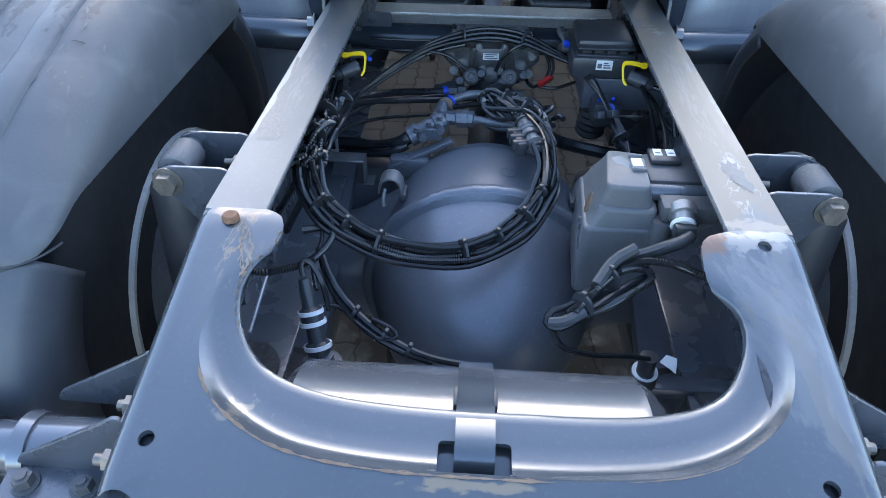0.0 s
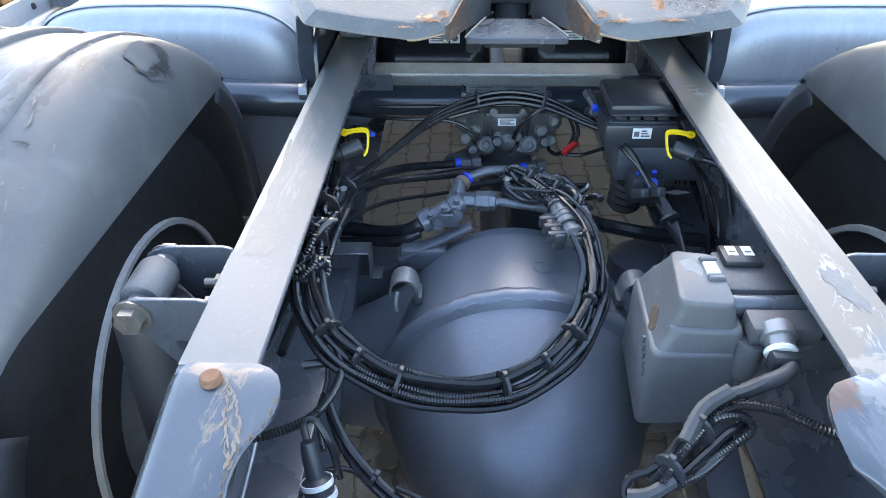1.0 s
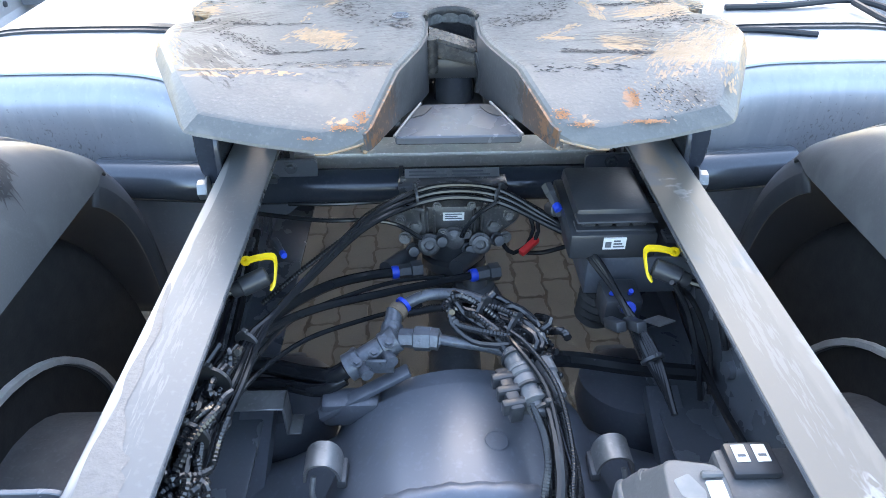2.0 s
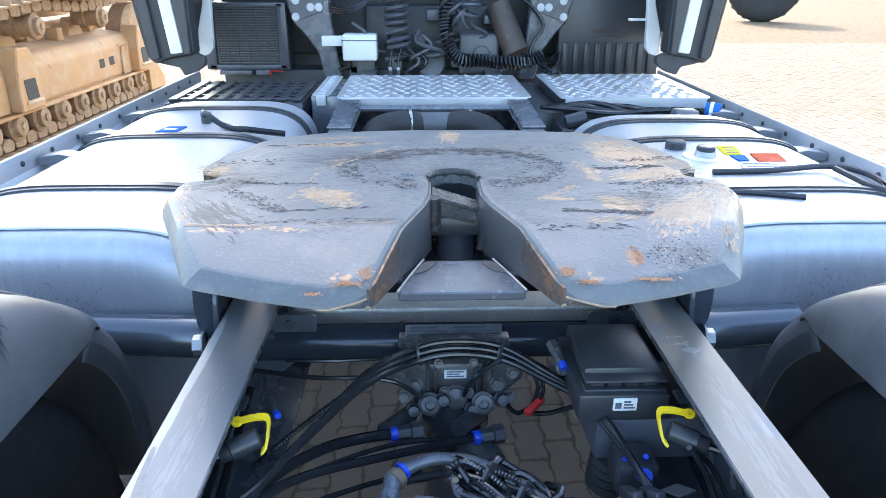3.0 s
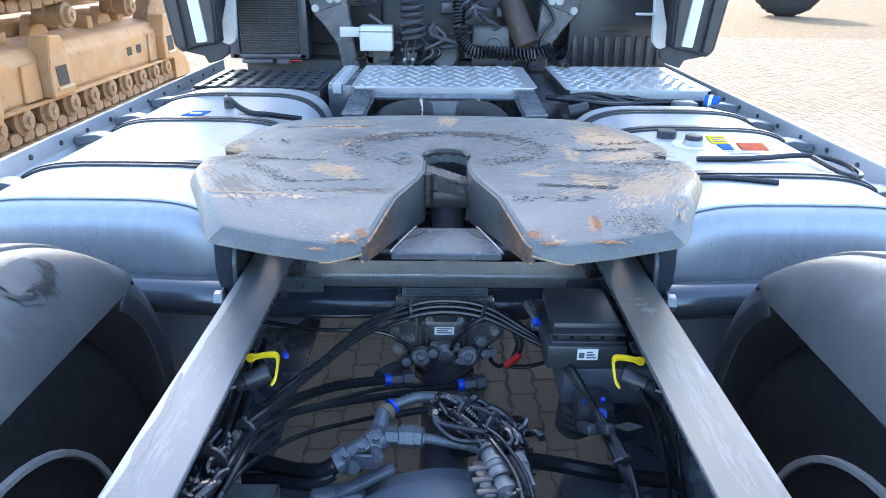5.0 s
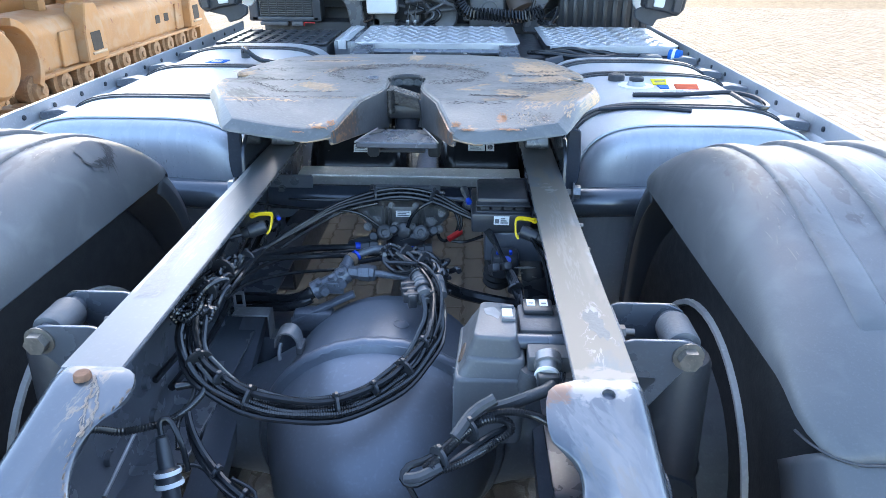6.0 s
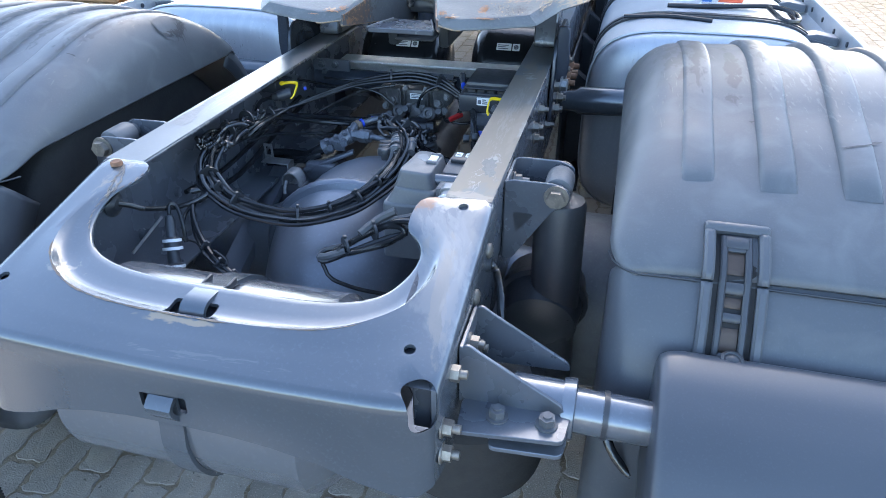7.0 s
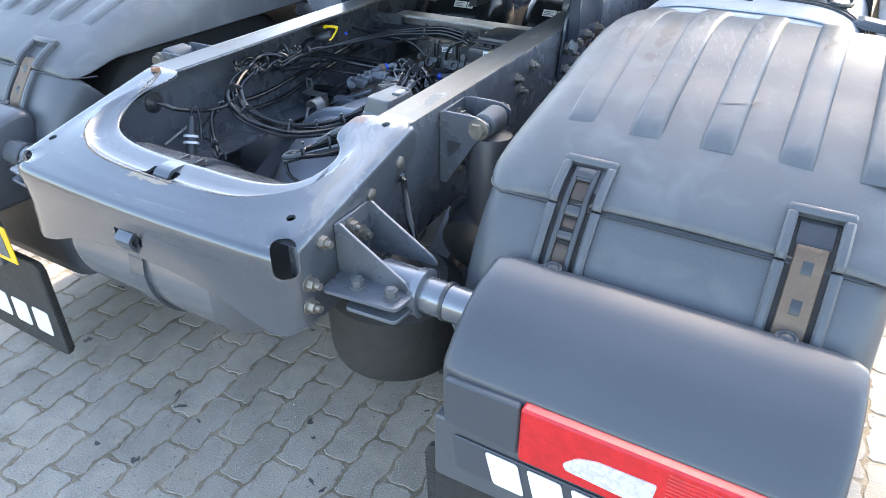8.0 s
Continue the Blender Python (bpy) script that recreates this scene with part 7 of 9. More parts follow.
# clutter behind the catwalk: gearbox, silencer, pipes, wheel-arch liner
part("gearbox_end", one(box, (0.16, 4.16, 0.93), (0.385, 4.34, 1.155), 0.02, 3), M_CAST, cab, "grey gearbox casing")
part("casing_ring", one(lathe, (0.285, 4.165, 1.04), (0, -1, 0), ((0, 0.062), (0.008, 0.060), (0.010, 0.05), (0.004, 0.045), (0.006, 0.0)), 28), M_CAST, cab)
part("drum", one(lathe, (0.0, 4.22, 0.99), (0, -1, 0), ((0, 0.085), (0.03, 0.085), (0.04, 0.075), (0.03, 0.06), (0.034, 0.0)), 28), M_CAST, cab)
part("silencer", one(lathe, (0.37, 4.22, 1.30), (0.35, -0.3, -0.80), ((0, 0.07), (0.26, 0.07), (0.27, 0.074), (0.285, 0.074), (0.29, 0.06), (0.292, 0.0)), 28), M_EXH, cab, "dusty brown silencer can")
for k, (x, z, w_, h_) in enumerate(((-0.46, 0.93, 0.05, 0.05), (-0.10, 1.10, 0.07, 0.05), (0.08, 1.12, 0.05, 0.08), (-0.22, 0.95, 0.06, 0.06), (0.12, 0.97, 0.05, 0.05), (-0.02, 1.22, 0.09, 0.06), (0.30, 1.20, 0.06, 0.05))):
    part("fitting", one(box, (x, 4.20 - 0.015 * (k % 3), z), (x + w_, 4.34, z + h_), 0.008), (M_CAST, M_DIRTBOX, M_HOUSE)[k % 3], cab)
for k in range(9):
    rg = random.Random(60 + k)
    x, z = rg.uniform(-0.50, 0.42), rg.uniform(0.98, 1.28)
    part("pipe", one(tube, [(x, 4.18, z), (x + rg.uniform(-0.08, 0.08), 4.15, z - 0.06), (x + rg.uniform(-0.15, 0.15), 4.16, z - 0.12), (x + rg.uniform(-0.2, 0.2), 4.22, z - 0.16)], rg.uniform(0.006, 0.013)), (M_HOSE, M_CAST, M_HOUSE)[k % 3], cab)
for k in range(3):
    part("hose", one(tube, [(-0.54, 4.17, 1.27 + 0.012 * k), (-0.44, 4.12, 1.265 + 0.012 * k), (-0.35, 4.12, 1.31 + 0.01 * k), (-0.28, 4.16, 1.40)], 0.008), M_CONDUIT, cab)
for x in (-0.235, -0.19):
    part("plug", one(box, (x, 4.08, 0.94), (x + 0.02, 4.10, 0.985), 0.003), M_TANKG, cab)
    part("lead", one(tube, [(x + 0.01, 4.09, 0.985), (x + 0.012, 4.10, 1.03), (x + 0.03, 4.12, 1.10)], 0.005), M_HOSE, cab)
liner = part("arch_liner", one(box, (0.73, 4.24, 0.90), (1.32, 4.30, 1.40), 0.01), M_BLACK, cab, "black ribbed wheel-arch liner")
for i in range(9):
    part("liner_rib", one(box, (0.755 + i * 0.062, 4.222, 0.93), (0.785 + i * 0.062, 4.245, 1.10), 0.006, 2), M_BLACK, liner)
for i, z in enumerate((1.125, 1.158)):
    part("vent_slot", one(box, (0.92, 4.232, z), (1.08, 4.244, z + 0.007), 0.002, 1), M_EXH, liner)
part("bracket_arm", one(tube, [(0.45, 4.18, 1.36), (0.55, 4.15, 1.30), (0.62, 4.14, 1.20), (0.56, 4.12, 1.10), (0.54, 4.10, 1.0)], 0.010), M_HOSE, cab)
wb = thing("white_box", (-0.39, 4.15, 0.99), "white plastic box on the cab rear", "junction box")
part("body", one(box, (-0.485, 4.10, 1.015), (-0.295, 4.22, 1.155), 0.012, 3), M_WHITE, wb)
part("lid_line", one(box, (-0.487, 4.098, 1.12), (-0.293, 4.222, 1.126), 0.001, 1), M_GREYBOX, wb)
part("flag", one(box, (-0.60, 4.14, 1.09), (-0.485, 4.15, 1.145), 0.003), M_WHITE, wb)
part("bracket", one(box, (-0.46, 4.20, 0.90), (-0.32, 4.23, 1.03), 0.004), M_DIRTBOX, wb)


def coil(name, pts, R, r, turns, mat, label):
    line = spline(pts, 0.004)
    n = len(line)
    hel = []
    for i, p in enumerate(line):
        d, u, w = frame_of(line[min(n - 1, i + 1)] - line[max(0, i - 1)])
        a = 2 * math.pi * turns * i / n
        u = d.cross(Vector((0, 1, 0))) if abs(d.y) < 0.9 else u
        u.normalize()
        w = d.cross(u)
        hel.append(p + (u * math.cos(a) + w * math.sin(a)) * R)
    bm = BM()
    tube(bm, hel, r, 7, raw=True)
    return solo(name, bm, mat, label, "coiled hose", "coiled hoses")


coil("coiled_hose", [(-0.20, 4.12, 1.75), (-0.19, 4.10, 1.45), (-0.18, 4.08, 1.20), (-0.17, 4.08, 1.08)], 0.06, 0.011, 17, M_HOUSE, "dark coiled air hose hanging behind the cab")
coil("coiled_hose", [(0.06, 4.12, 1.75), (0.08, 4.06, 1.42), (0.17, 4.02, 1.24), (0.22, 4.04, 1.40), (0.24, 4.12, 1.75)], 0.055, 0.010, 22, M_HOUSE, "dark coiled air hose looping behind the cab")
coil("coiled_cable", [(0.10, 4.12, 1.50), (0.08, 4.02, 1.18), (0.14, 3.98, 1.05), (0.30, 3.96, 1.03), (0.50, 3.94, 1.03), (0.60, 3.95, 1.06)], 0.032, 0.008, 48, M_HOSE, "black coiled electric cable trailing on the catwalk")
bm = BM()
for k in range(3):
    tube(bm, [(0.56 + 0.01 * k, 3.95, 1.03), (0.62, 3.85 - 0.05 * k, 1.0), (0.68, 3.9, 1.04 + 0.02 * k), (0.62, 3.98, 1.02), (0.57, 3.88, 1.0), (0.66, 3.78 + 0.03 * k, 0.995)], 0.009)
solo("cable_bundle", bm, M_HOSE, "black cables bunched beside the catwalk", "cable")
# air intake pipes in front of the catwalk
ip = thing("intake_pipe", (0, 2.95, 0.80), "dark rubber elbow pipes with clamps between the rails", "pipe")
part("elbow", one(tube, [(-0.26, 2.86, 0.85), (-0.22, 2.92, 0.90), (-0.12, 2.96, 0.915), (-0.06, 2.99, 0.90)], 0.05, 16), M_RUBBER, ip)
part("elbow", one(tube, [(0.26, 2.86, 0.85), (0.20, 2.92, 0.90), (0.12, 2.96, 0.915), (0.06, 2.99, 0.90)], 0.05, 16), M_RUBBER, ip)
part("joint", one(cyl, (-0.1, 2.99, 0.905), (0.1, 2.99, 0.905), 0.048, seg=20), M_DIRTBOX, ip)
for x in (-0.10, 0.14):
    part("clamp", one(lathe, (x - 0.006, 2.972, 0.912), (1, 0.1, 0), ((0, 0.05), (0, 0.056), (0.012, 0.056), (0.012, 0.05)), 20), M_STEEL, ip)
part("cross_pipe", one(cyl, (-0.34, 3.05, 0.955), (0.34, 3.05, 0.955), 0.014, seg=12), M_FRAME, ip)
# loose parts between tank and step at the right
# black box added for dark fittings, closes a gap onto sunlit ground
part("valve_carrier", one(box, (0.405, 3.12, 0.60), (0.56, 3.95, 0.925), 0.02), M_BLACK, bpy.data.objects["step_plate"], "black box filling the bright gap between the plates")
cl = thing("hose_cluster", (0.80, 2.98, 0.80), "black hoses and fittings on a bracket", "hoses")
part("bracket", one(box, (0.50, 2.90, 0.78), (1.06, 3.10, 0.90), 0.01), M_BLACK, cl)
for k in range(5):
    part("hose", one(tube, [(0.45 + 0.03 * k, 3.1, 0.95), (0.55 + 0.05 * k, 3.0, 0.96 + 0.012 * (k % 3)), (0.72 + 0.04 * k, 2.96 + 0.02 * k, 0.95), (0.90 + 0.03 * k, 3.0, 0.955), (1.0, 3.08, 0.93)], 0.011), M_HOSE, cl)
part("fitting", one(cyl, (0.52, 2.93, 0.92), (0.60, 2.93, 0.94), 0.03, seg=16), M_BLACK, cl)
part("fitting", one(box, (0.96, 2.93, 0.90), (1.06, 3.0, 0.965), 0.012), M_GREYBOX, cl)
part("strap_roll", one(lathe, (1.10, 2.98, 0.96), (1, -0.6, 0), ((0, 0.030), (0.016, 0.030), (0.016, 0.032), (0.04, 0.032), (0.04, 0.030), (0.055, 0.030))), M_STICKBLUE, cl, "blue strap roll with a white band")
part("roll_band", one(lathe, (1.115, 2.971, 0.96), (1, -0.6, 0), ((0, 0.0325), (0.0, 0.0335), (0.014, 0.0335), (0.014, 0.0325)), 24), M_WHITE, cl)

# ---- wiring, valves and boxes between the rails ----
def bundle(name, pts, offs, r, label, twist=1.0, ribbed=0.0037, mat=None, closed=False, seed=1, group="", seg=7):
    """A loom: one thing, each cable a part that follows the line with its own offset, slowly turning round it."""
    rg = random.Random(seed)
    p0 = pts[0]
    t = thing(name, p0, label, "cable loom", group)
    line = spline(pts, 0.03, closed)
    n = len(line)
    frames = []
    for i in range(n):
        a, b = line[(i - 1) % n] if closed or i else line[0], line[(i + 1) % n] if closed or i < n - 1 else line[-1]
        d = (b - a).normalized()
        u = d.cross(Vector((0, 0, 1))).normalized()
        frames.append((u, d.cross(u)))
    for k, (ou, ow) in enumerate(offs):
        ph = rg.uniform(0, 6.28)
        q = []
        for i, p in enumerate(line):
            f = i / n
            a = twist * 2 * math.pi * f if closed else twist * 3 * f
            w = 0.0016 * math.sin(9 * f * 2 * math.pi + ph)
            c, s = math.cos(a * 0.35), math.sin(a * 0.35)
            u, v = frames[i]
            q.append(p + u * (ou * c - ow * s + w) + v * (ou * s + ow * c))
        rr = r[k % len(r)] if isinstance(r, (list, tuple)) else r
        rb = ribbed[k % len(ribbed)] if isinstance(ribbed, (list, tuple)) else ribbed
        mt = mat if mat else (M_CONDUIT if rb else M_HOSE)
        bm = BM()
        tube(bm, q, rr, seg, 0.02, rb, closed)
        part("cable", bm, mt, t)
    return t


M_TAPE = surface("cloth_tape", (0.060, 0.063, 0.068), (0.045, 0.047, 0.052), 0.5, 0, 30, 200, 0.2)


def tie(t, at, d, r, head=0.004, mat=None):
    """A cable tie round a bundle of radius r at a point, across direction d."""
    d = Vector(d).normalized()
    bm = BM()
    lathe(bm, Vector(at) - d * 0.003, d, ((0.0008, r), (0.0008, r + 0.0010), (0.0052, r + 0.0010), (0.0052, r)), 18)
    _, u, w = frame_of(d)
    up = Vector((0, 0, 1)) - d * d.z
    up = up.normalized() if up.length > 0.1 else u
    m = Matrix.Translation(Vector(at) + up * (r + 0.003)) @ Matrix((*[(*c, 0) for c in Matrix((d, d.cross(up), up)).transposed()], (0, 0, 0, 1)))
    box(bm, (-0.0032, -0.0038, -0.003), (0.0032, 0.0038, 0.0028), 0.001, 1, m)
    part("cable_tie", bm, mat or M_BLACK, t)


LOOP = [(-0.300, 0.905, 0.885), (-0.318, 0.82, 0.89), (-0.312, 0.735, 0.888), (-0.294, 0.65, 0.878), (-0.264, 0.592, 0.866), (-0.22, 0.555, 0.853), (-0.169, 0.533, 0.842), (-0.105, 0.531, 0.828), (-0.04, 0.547, 0.82), (0.015, 0.584, 0.82),
        (0.058, 0.636, 0.826), (0.086, 0.69, 0.838), (0.098, 0.745, 0.848), (0.094, 0.82, 0.852), (0.078, 0.89, 0.852), (0.060, 0.95, 0.848)]
loom = bundle("cable_loom", LOOP, [(-0.017, 0.0), (-0.007, 0.008), (-0.006, -0.009), (0.005, 0.002), (0.015, 0.008), (0.017, -0.006), (0.025, 0.0)], [0.0052, 0.0061, 0.0056, 0.0049, 0.0060, 0.0054, 0.0044], "large loop of black corrugated cables held with ties", 0.6, [0.0037, 0.0037, 0, 0.0037, 0.0037, 0.0037, 0])
for i in (4, 6, 8, 10, 13):
    a, b, c = Vector(LOOP[i - 1]), Vector(LOOP[i]), Vector(LOOP[i + 1])
    tie(loom, b, c - a, 0.0205 if i not in (13,) else 0.018, mat=M_TIE)
for i in (5, 9, 11):
    a, b, c = Vector(LOOP[i - 1]), Vector(LOOP[i]), Vector(LOOP[i + 1])
    tie(loom, b + Vector((0, 0, 0.008)), c - a, 0.010)


def knot(name, c, R, n, seed, label, stretch, pal):
    """Several small bunched loops of cable round a centre."""
    rg = random.Random(seed)
    t = thing(name, c, label, "cable loom", "bunched cables")
    c = Vector(c)
    for k in range(n):
        ax = Matrix.Rotation(rg.uniform(-0.6, 0.6), 3, "X") @ Matrix.Rotation(rg.uniform(-0.6, 0.6), 3, "Y") @ Matrix.Rotation(rg.uniform(0, 6.28), 3, "Z")
        o = c + Vector((rg.uniform(-1, 1) * stretch[0], rg.uniform(-1, 1) * stretch[1], rg.uniform(-1, 1) * stretch[2]))
        a, b = R * rg.uniform(0.6, 1.15), R * rg.uniform(0.35, 0.6)
        m0 = rg.uniform(0, 6.28)
        pts = []
        for j in range(7):
            s = m0 + j * 2 * math.pi / 8
            v = Vector((a * math.cos(s) * stretch[3], b * math.sin(s) + a * math.cos(s) * stretch[4], 0.010 * math.sin(2 * s + k)))
            pts.append(o + (Matrix.Rotation(rg.uniform(-0.15, 0.15), 3, "X") @ Matrix.Rotation(rg.uniform(-0.15, 0.15), 3, "Y") @ v))
        rb = rg.choice(pal)
        bm = BM()
        tube(bm, pts, rg.uniform(0.0042, 0.0062), 7, 0.012, rb)
        part("cable", bm, M_CONDUIT, t)
    return t


k1 = knot("bunched_cables", (-0.308, 0.80, 0.895), 0.045, 11, 3, "grey corrugated cables bunched against the frame rail", (0.022, 0.055, 0.014, 0.35, 0.9), (0.005, 0.005, 0.0037))
k2 = knot("bunched_cables", (-0.31, 0.71, 0.893), 0.035, 6, 8, "small coil of corrugated cable beside the rail", (0.012, 0.03, 0.01, 0.7, 0.3), (0.005, 0.0037))
k3 = knot("bunched_cables", (0.055, 0.98, 0.856), 0.05, 11, 21, "grey cables tied into a bunch above the axle", (0.03, 0.025, 0.012, 1.0, -0.7), (0.0, 0.0, 0.005))
for c, d in (((0.03, 0.995, 0.862), (1, -0.7, 0)), ((0.07, 0.96, 0.862), (1, -0.7, 0)), ((-0.305, 0.84, 0.90), (0.2, 1, 0)), ((-0.31, 0.76, 0.90), (0.2, 1, 0))):
    tie(k3 if c[0] > 0 else k1, c, d, 0.022, mat=M_TIE)
knot("bunched_cables", (0.105, 0.945, 0.845), 0.035, 5, 31, "corrugated cable tails bunched behind the loom", (0.02, 0.03, 0.01, 0.8, -0.6), (0.005,))

# connectors in the loom
cn = thing("cable_connector", (0.078, 0.875, 0.84), "grey plastic inline connectors with locking levers", "connector")
A, B = Vector((0.062, 0.915, 0.862)), Vector((0.088, 0.80, 0.852))
d = (B - A).normalized()
part("socket", one(lathe, A, d, ((0, 0.013), (0.004, 0.016), (0.03, 0.016), (0.032, 0.018), (0.045, 0.018), (0.047, 0.015), (0.075, 0.015), (0.077, 0.018), (0.088, 0.018), (0.09, 0.012), (0.105, 0.010), (0.106, 0.0)), 24), M_GREYBOX, cn)
part("collar", one(lathe, A + d * 0.05, d, ((0, 0.015), (0, 0.0175), (0.012, 0.0175), (0.012, 0.015)), 24), M_STRAP, cn)
m = Matrix.Translation((0.052, 0.85, 0.852)) @ pose(0, 0, 0, 0, 0, 12)
part("lever", one(box, (-0.010, -0.035, -0.014), (0.008, 0.035, 0.014), 0.004, 2, m), M_BLACK, cn)
for i in range(3):
    part("clip", one(box, (-0.018, -0.03 + i * 0.022, -0.004), (0.012, -0.018 + i * 0.022, 0.016), 0.003, 2, m), M_BLACK, cn)
A2 = Vector((0.100, 0.90, 0.86))
part("socket", one(lathe, A2, (0.25, -1, -0.1), ((0, 0.009), (0.003, 0.012), (0.022, 0.012), (0.024, 0.0095), (0.06, 0.0085), (0.061, 0.0)), 18), M_GREYBOX, cn)
for k, h_ in enumerate((0.010, 0.034, 0.062, 0.084)):
    part("ring", one(lathe, A + d * h_, d, ((0, 0.014), (0, 0.0195), (0.0035, 0.0195), (0.0035, 0.014)), 20), M_STRAP if k % 2 else M_BLACK, cn)
for k in range(2):
    o_ = Vector((0.010 * (k % 2) - 0.004, 0.0, 0.006 * (k // 2)))
    part("lead", one(tube, [Vector((0.050, 0.955, 0.868)) + o_, Vector((0.070 + 0.006 * k, 0.905, 0.880)) + o_, Vector((0.098 + 0.004 * k, 0.84, 0.874)) + o_, Vector((0.104 + 0.003 * k, 0.76, 0.862)) + o_, Vector((0.098, 0.70, 0.850)) + o_], 0.0036, 7, 0.01, 0.0037 if k % 2 else 0.0), M_CONDUIT if k % 2 else M_HOSE, cn)

# lines that run from the loom to the valve block
AIR = thing("air_lines", (-0.27, 0.95, 0.86), "black plastic air lines with blue collets", "air lines")
def line(pts, r, nm="hose", mat=None, ribbed=0.0, parent=None):
    bm = BM()
    tube(bm, pts, r, 8, 0.012, ribbed)
    return part(nm, bm, mat or M_HOSE, parent or AIR)
line([(-0.104, 1.179, 0.793), (-0.15, 1.168, 0.795), (-0.205, 1.125, 0.812), (-0.256, 1.039, 0.842), (-0.286, 0.932, 0.878), (-0.300, 0.86, 0.884), (-0.31, 0.79, 0.875)], 0.0085)
line([(0.029, 1.174, 0.787), (-0.03, 1.152, 0.792), (-0.12, 1.112, 0.803), (-0.215, 1.055, 0.824), (-0.267, 0.975, 0.858), (-0.290, 0.90, 0.878), (-0.315, 0.80, 0.87)], 0.0065)
line([(-0.02, 1.169, 0.79), (-0.10, 1.145, 0.80), (-0.18, 1.095, 0.812), (-0.245, 1.02, 0.835), (-0.275, 0.93, 0.855), (-0.29, 0.86, 0.862), (-0.31, 0.78, 0.86)], 0.0037)
line([(-0.06, 1.12, 0.77), (-0.15, 1.07, 0.785), (-0.23, 1.0, 0.81), (-0.28, 0.90, 0.84), (-0.30, 0.82, 0.85)], 0.0037)
# arc over the valve block
for k in range(5):
    dz, dy = 0.004 * (k % 3) - 0.004, 0.007 * k - 0.014
    line([(-0.311 + 0.006 * k, 0.802, 0.872 + dz), (-0.295 + 0.005 * k, 0.849, 0.884 + dz), (-0.284 + 0.004 * k, 0.927, 0.886), (-0.262 + 0.003 * k, 0.976 + dy, 0.889), (-0.212 + 0.004 * k, 1.069 + dy, 0.896 + dz), (-0.144, 1.179 + dy, 0.901 + dz),
          (-0.064, 1.250 + dy, 0.902 + dz * 2), (0.005, 1.262 + dy, 0.906 + dz * 2), (0.078, 1.262 + dy, 0.893 + dz * 2), (0.144, 1.205 + dy, 0.884 + dz), (0.184, 1.158 + dy, 0.879), (0.213, 1.085 + dy, 0.874 + dz), (0.233, 1.018, 0.858), (0.251 + 0.004 * k, 0.943, 0.828), (0.274, 0.897 - 0.01 * k, 0.795)], 0.0046 if k else 0.0052)
line([(-0.12, 1.225, 0.886), (-0.064, 1.256, 0.892), (0.005, 1.262, 0.894), (0.06, 1.255, 0.884)], 0.0058, "conduit", M_CONDUIT, 0.005)
line([(-0.286, 1.265, 0.88), (-0.196, 1.262, 0.88), (-0.063, 1.268, 0.882), (0.05, 1.275, 0.88)], 0.0035)
line([(-0.37, 1.26, 0.87), (-0.235, 1.231, 0.868), (-0.158, 1.225, 0.87), (-0.102, 1.229, 0.858), (-0.058, 1.232, 0.825)], 0.0038)
line([(-0.32, 1.12, 0.78), (-0.24, 1.17, 0.825), (-0.15, 1.225, 0.862), (-0.064, 1.268, 0.872)], 0.0048, "conduit", M_CONDUIT, 0.005)
line([(0.077, 1.25, 0.888), (0.045, 1.236, 0.876), (0.022, 1.235, 0.85), (0.012, 1.242, 0.82)], 0.0042)
line([(0.10, 1.262, 0.886), (0.125, 1.258, 0.862), (0.138, 1.246, 0.83), (0.128, 1.24, 0.80)], 0.0036)
line([(0.11, 1.255, 0.886), (0.138, 1.25, 0.860), (0.146, 1.24, 0.83), (0.134, 1.232, 0.80)], 0.0036)
line([(0.126, 1.236, 0.80), (0.105, 1.238, 0.785), (0.09, 1.25, 0.79), (0.085, 1.27, 0.80)], 0.004)
line([(0.115, 1.237, 0.787), (0.156, 1.237, 0.785), (0.21, 1.225, 0.81), (0.25, 1.21, 0.82)], 0.004)
m = Matrix.Translation((0.130, 1.228, 0.806)) @ pose(0, 0, 0, 10, -15, 40)
part("red_clip", one(box, (-0.022, -0.006, -0.006), (0.022, 0.006, 0.007), 0.003, 2, m), M_RED, AIR, "small red clip")
for c, dd, r in (((-0.104, 1.179, 0.793), (-1, -0.25, 0.05), 0.0105), ((0.029, 1.174, 0.787), (-1, -0.3, 0.05), 0.0105), ((0.245, 1.015, 0.845), (0, -0.9, 0.6), 0.0095), ((0.162, 1.184, 0.914), (0.3, -1, -0.4), 0.0065),
                 ((0.228, 1.045, 0.85), (0.1, -0.6, 1), 0.0037), ((0.255, 1.045, 0.85), (-0.1, -0.6, 1), 0.0037), ((-0.262, 1.085, 0.905), (0.5, -1, 0.1), 0.0045)):
    dd = Vector(dd).normalized()
    part("collet", one(lathe, Vector(c) - dd * 0.006, dd, ((0, r * 0.75), (0, r), (0.003, r * 1.1), (0.009, r * 1.1), (0.012, r), (0.012, r * 0.75)), 20), M_BLUE, AIR, "blue push-in collet")
    part("fitting", one(lathe, Vector(c) - dd * 0.006, -dd, ((0, r * 1.15), (0.02, r * 1.2), (0.022, r * 1.5), (0.04, r * 1.5), (0.042, 0.0)), 6), M_BLACK, AIR)
for c, dd in (((-0.067, 1.252, 0.90), (1, 0.2, 0)), ((0.078, 1.262, 0.892), (1, -0.6, 0)), ((0.19, 1.15, 0.88), (1, -1, 0)), ((-0.284, 0.92, 0.886), (0.4, 1, 0)), ((0.26, 0.93, 0.825), (0.3, -1, -0.5))):
    tie(AIR, c, dd, 0.019 if c[1] > 1 else 0.016)

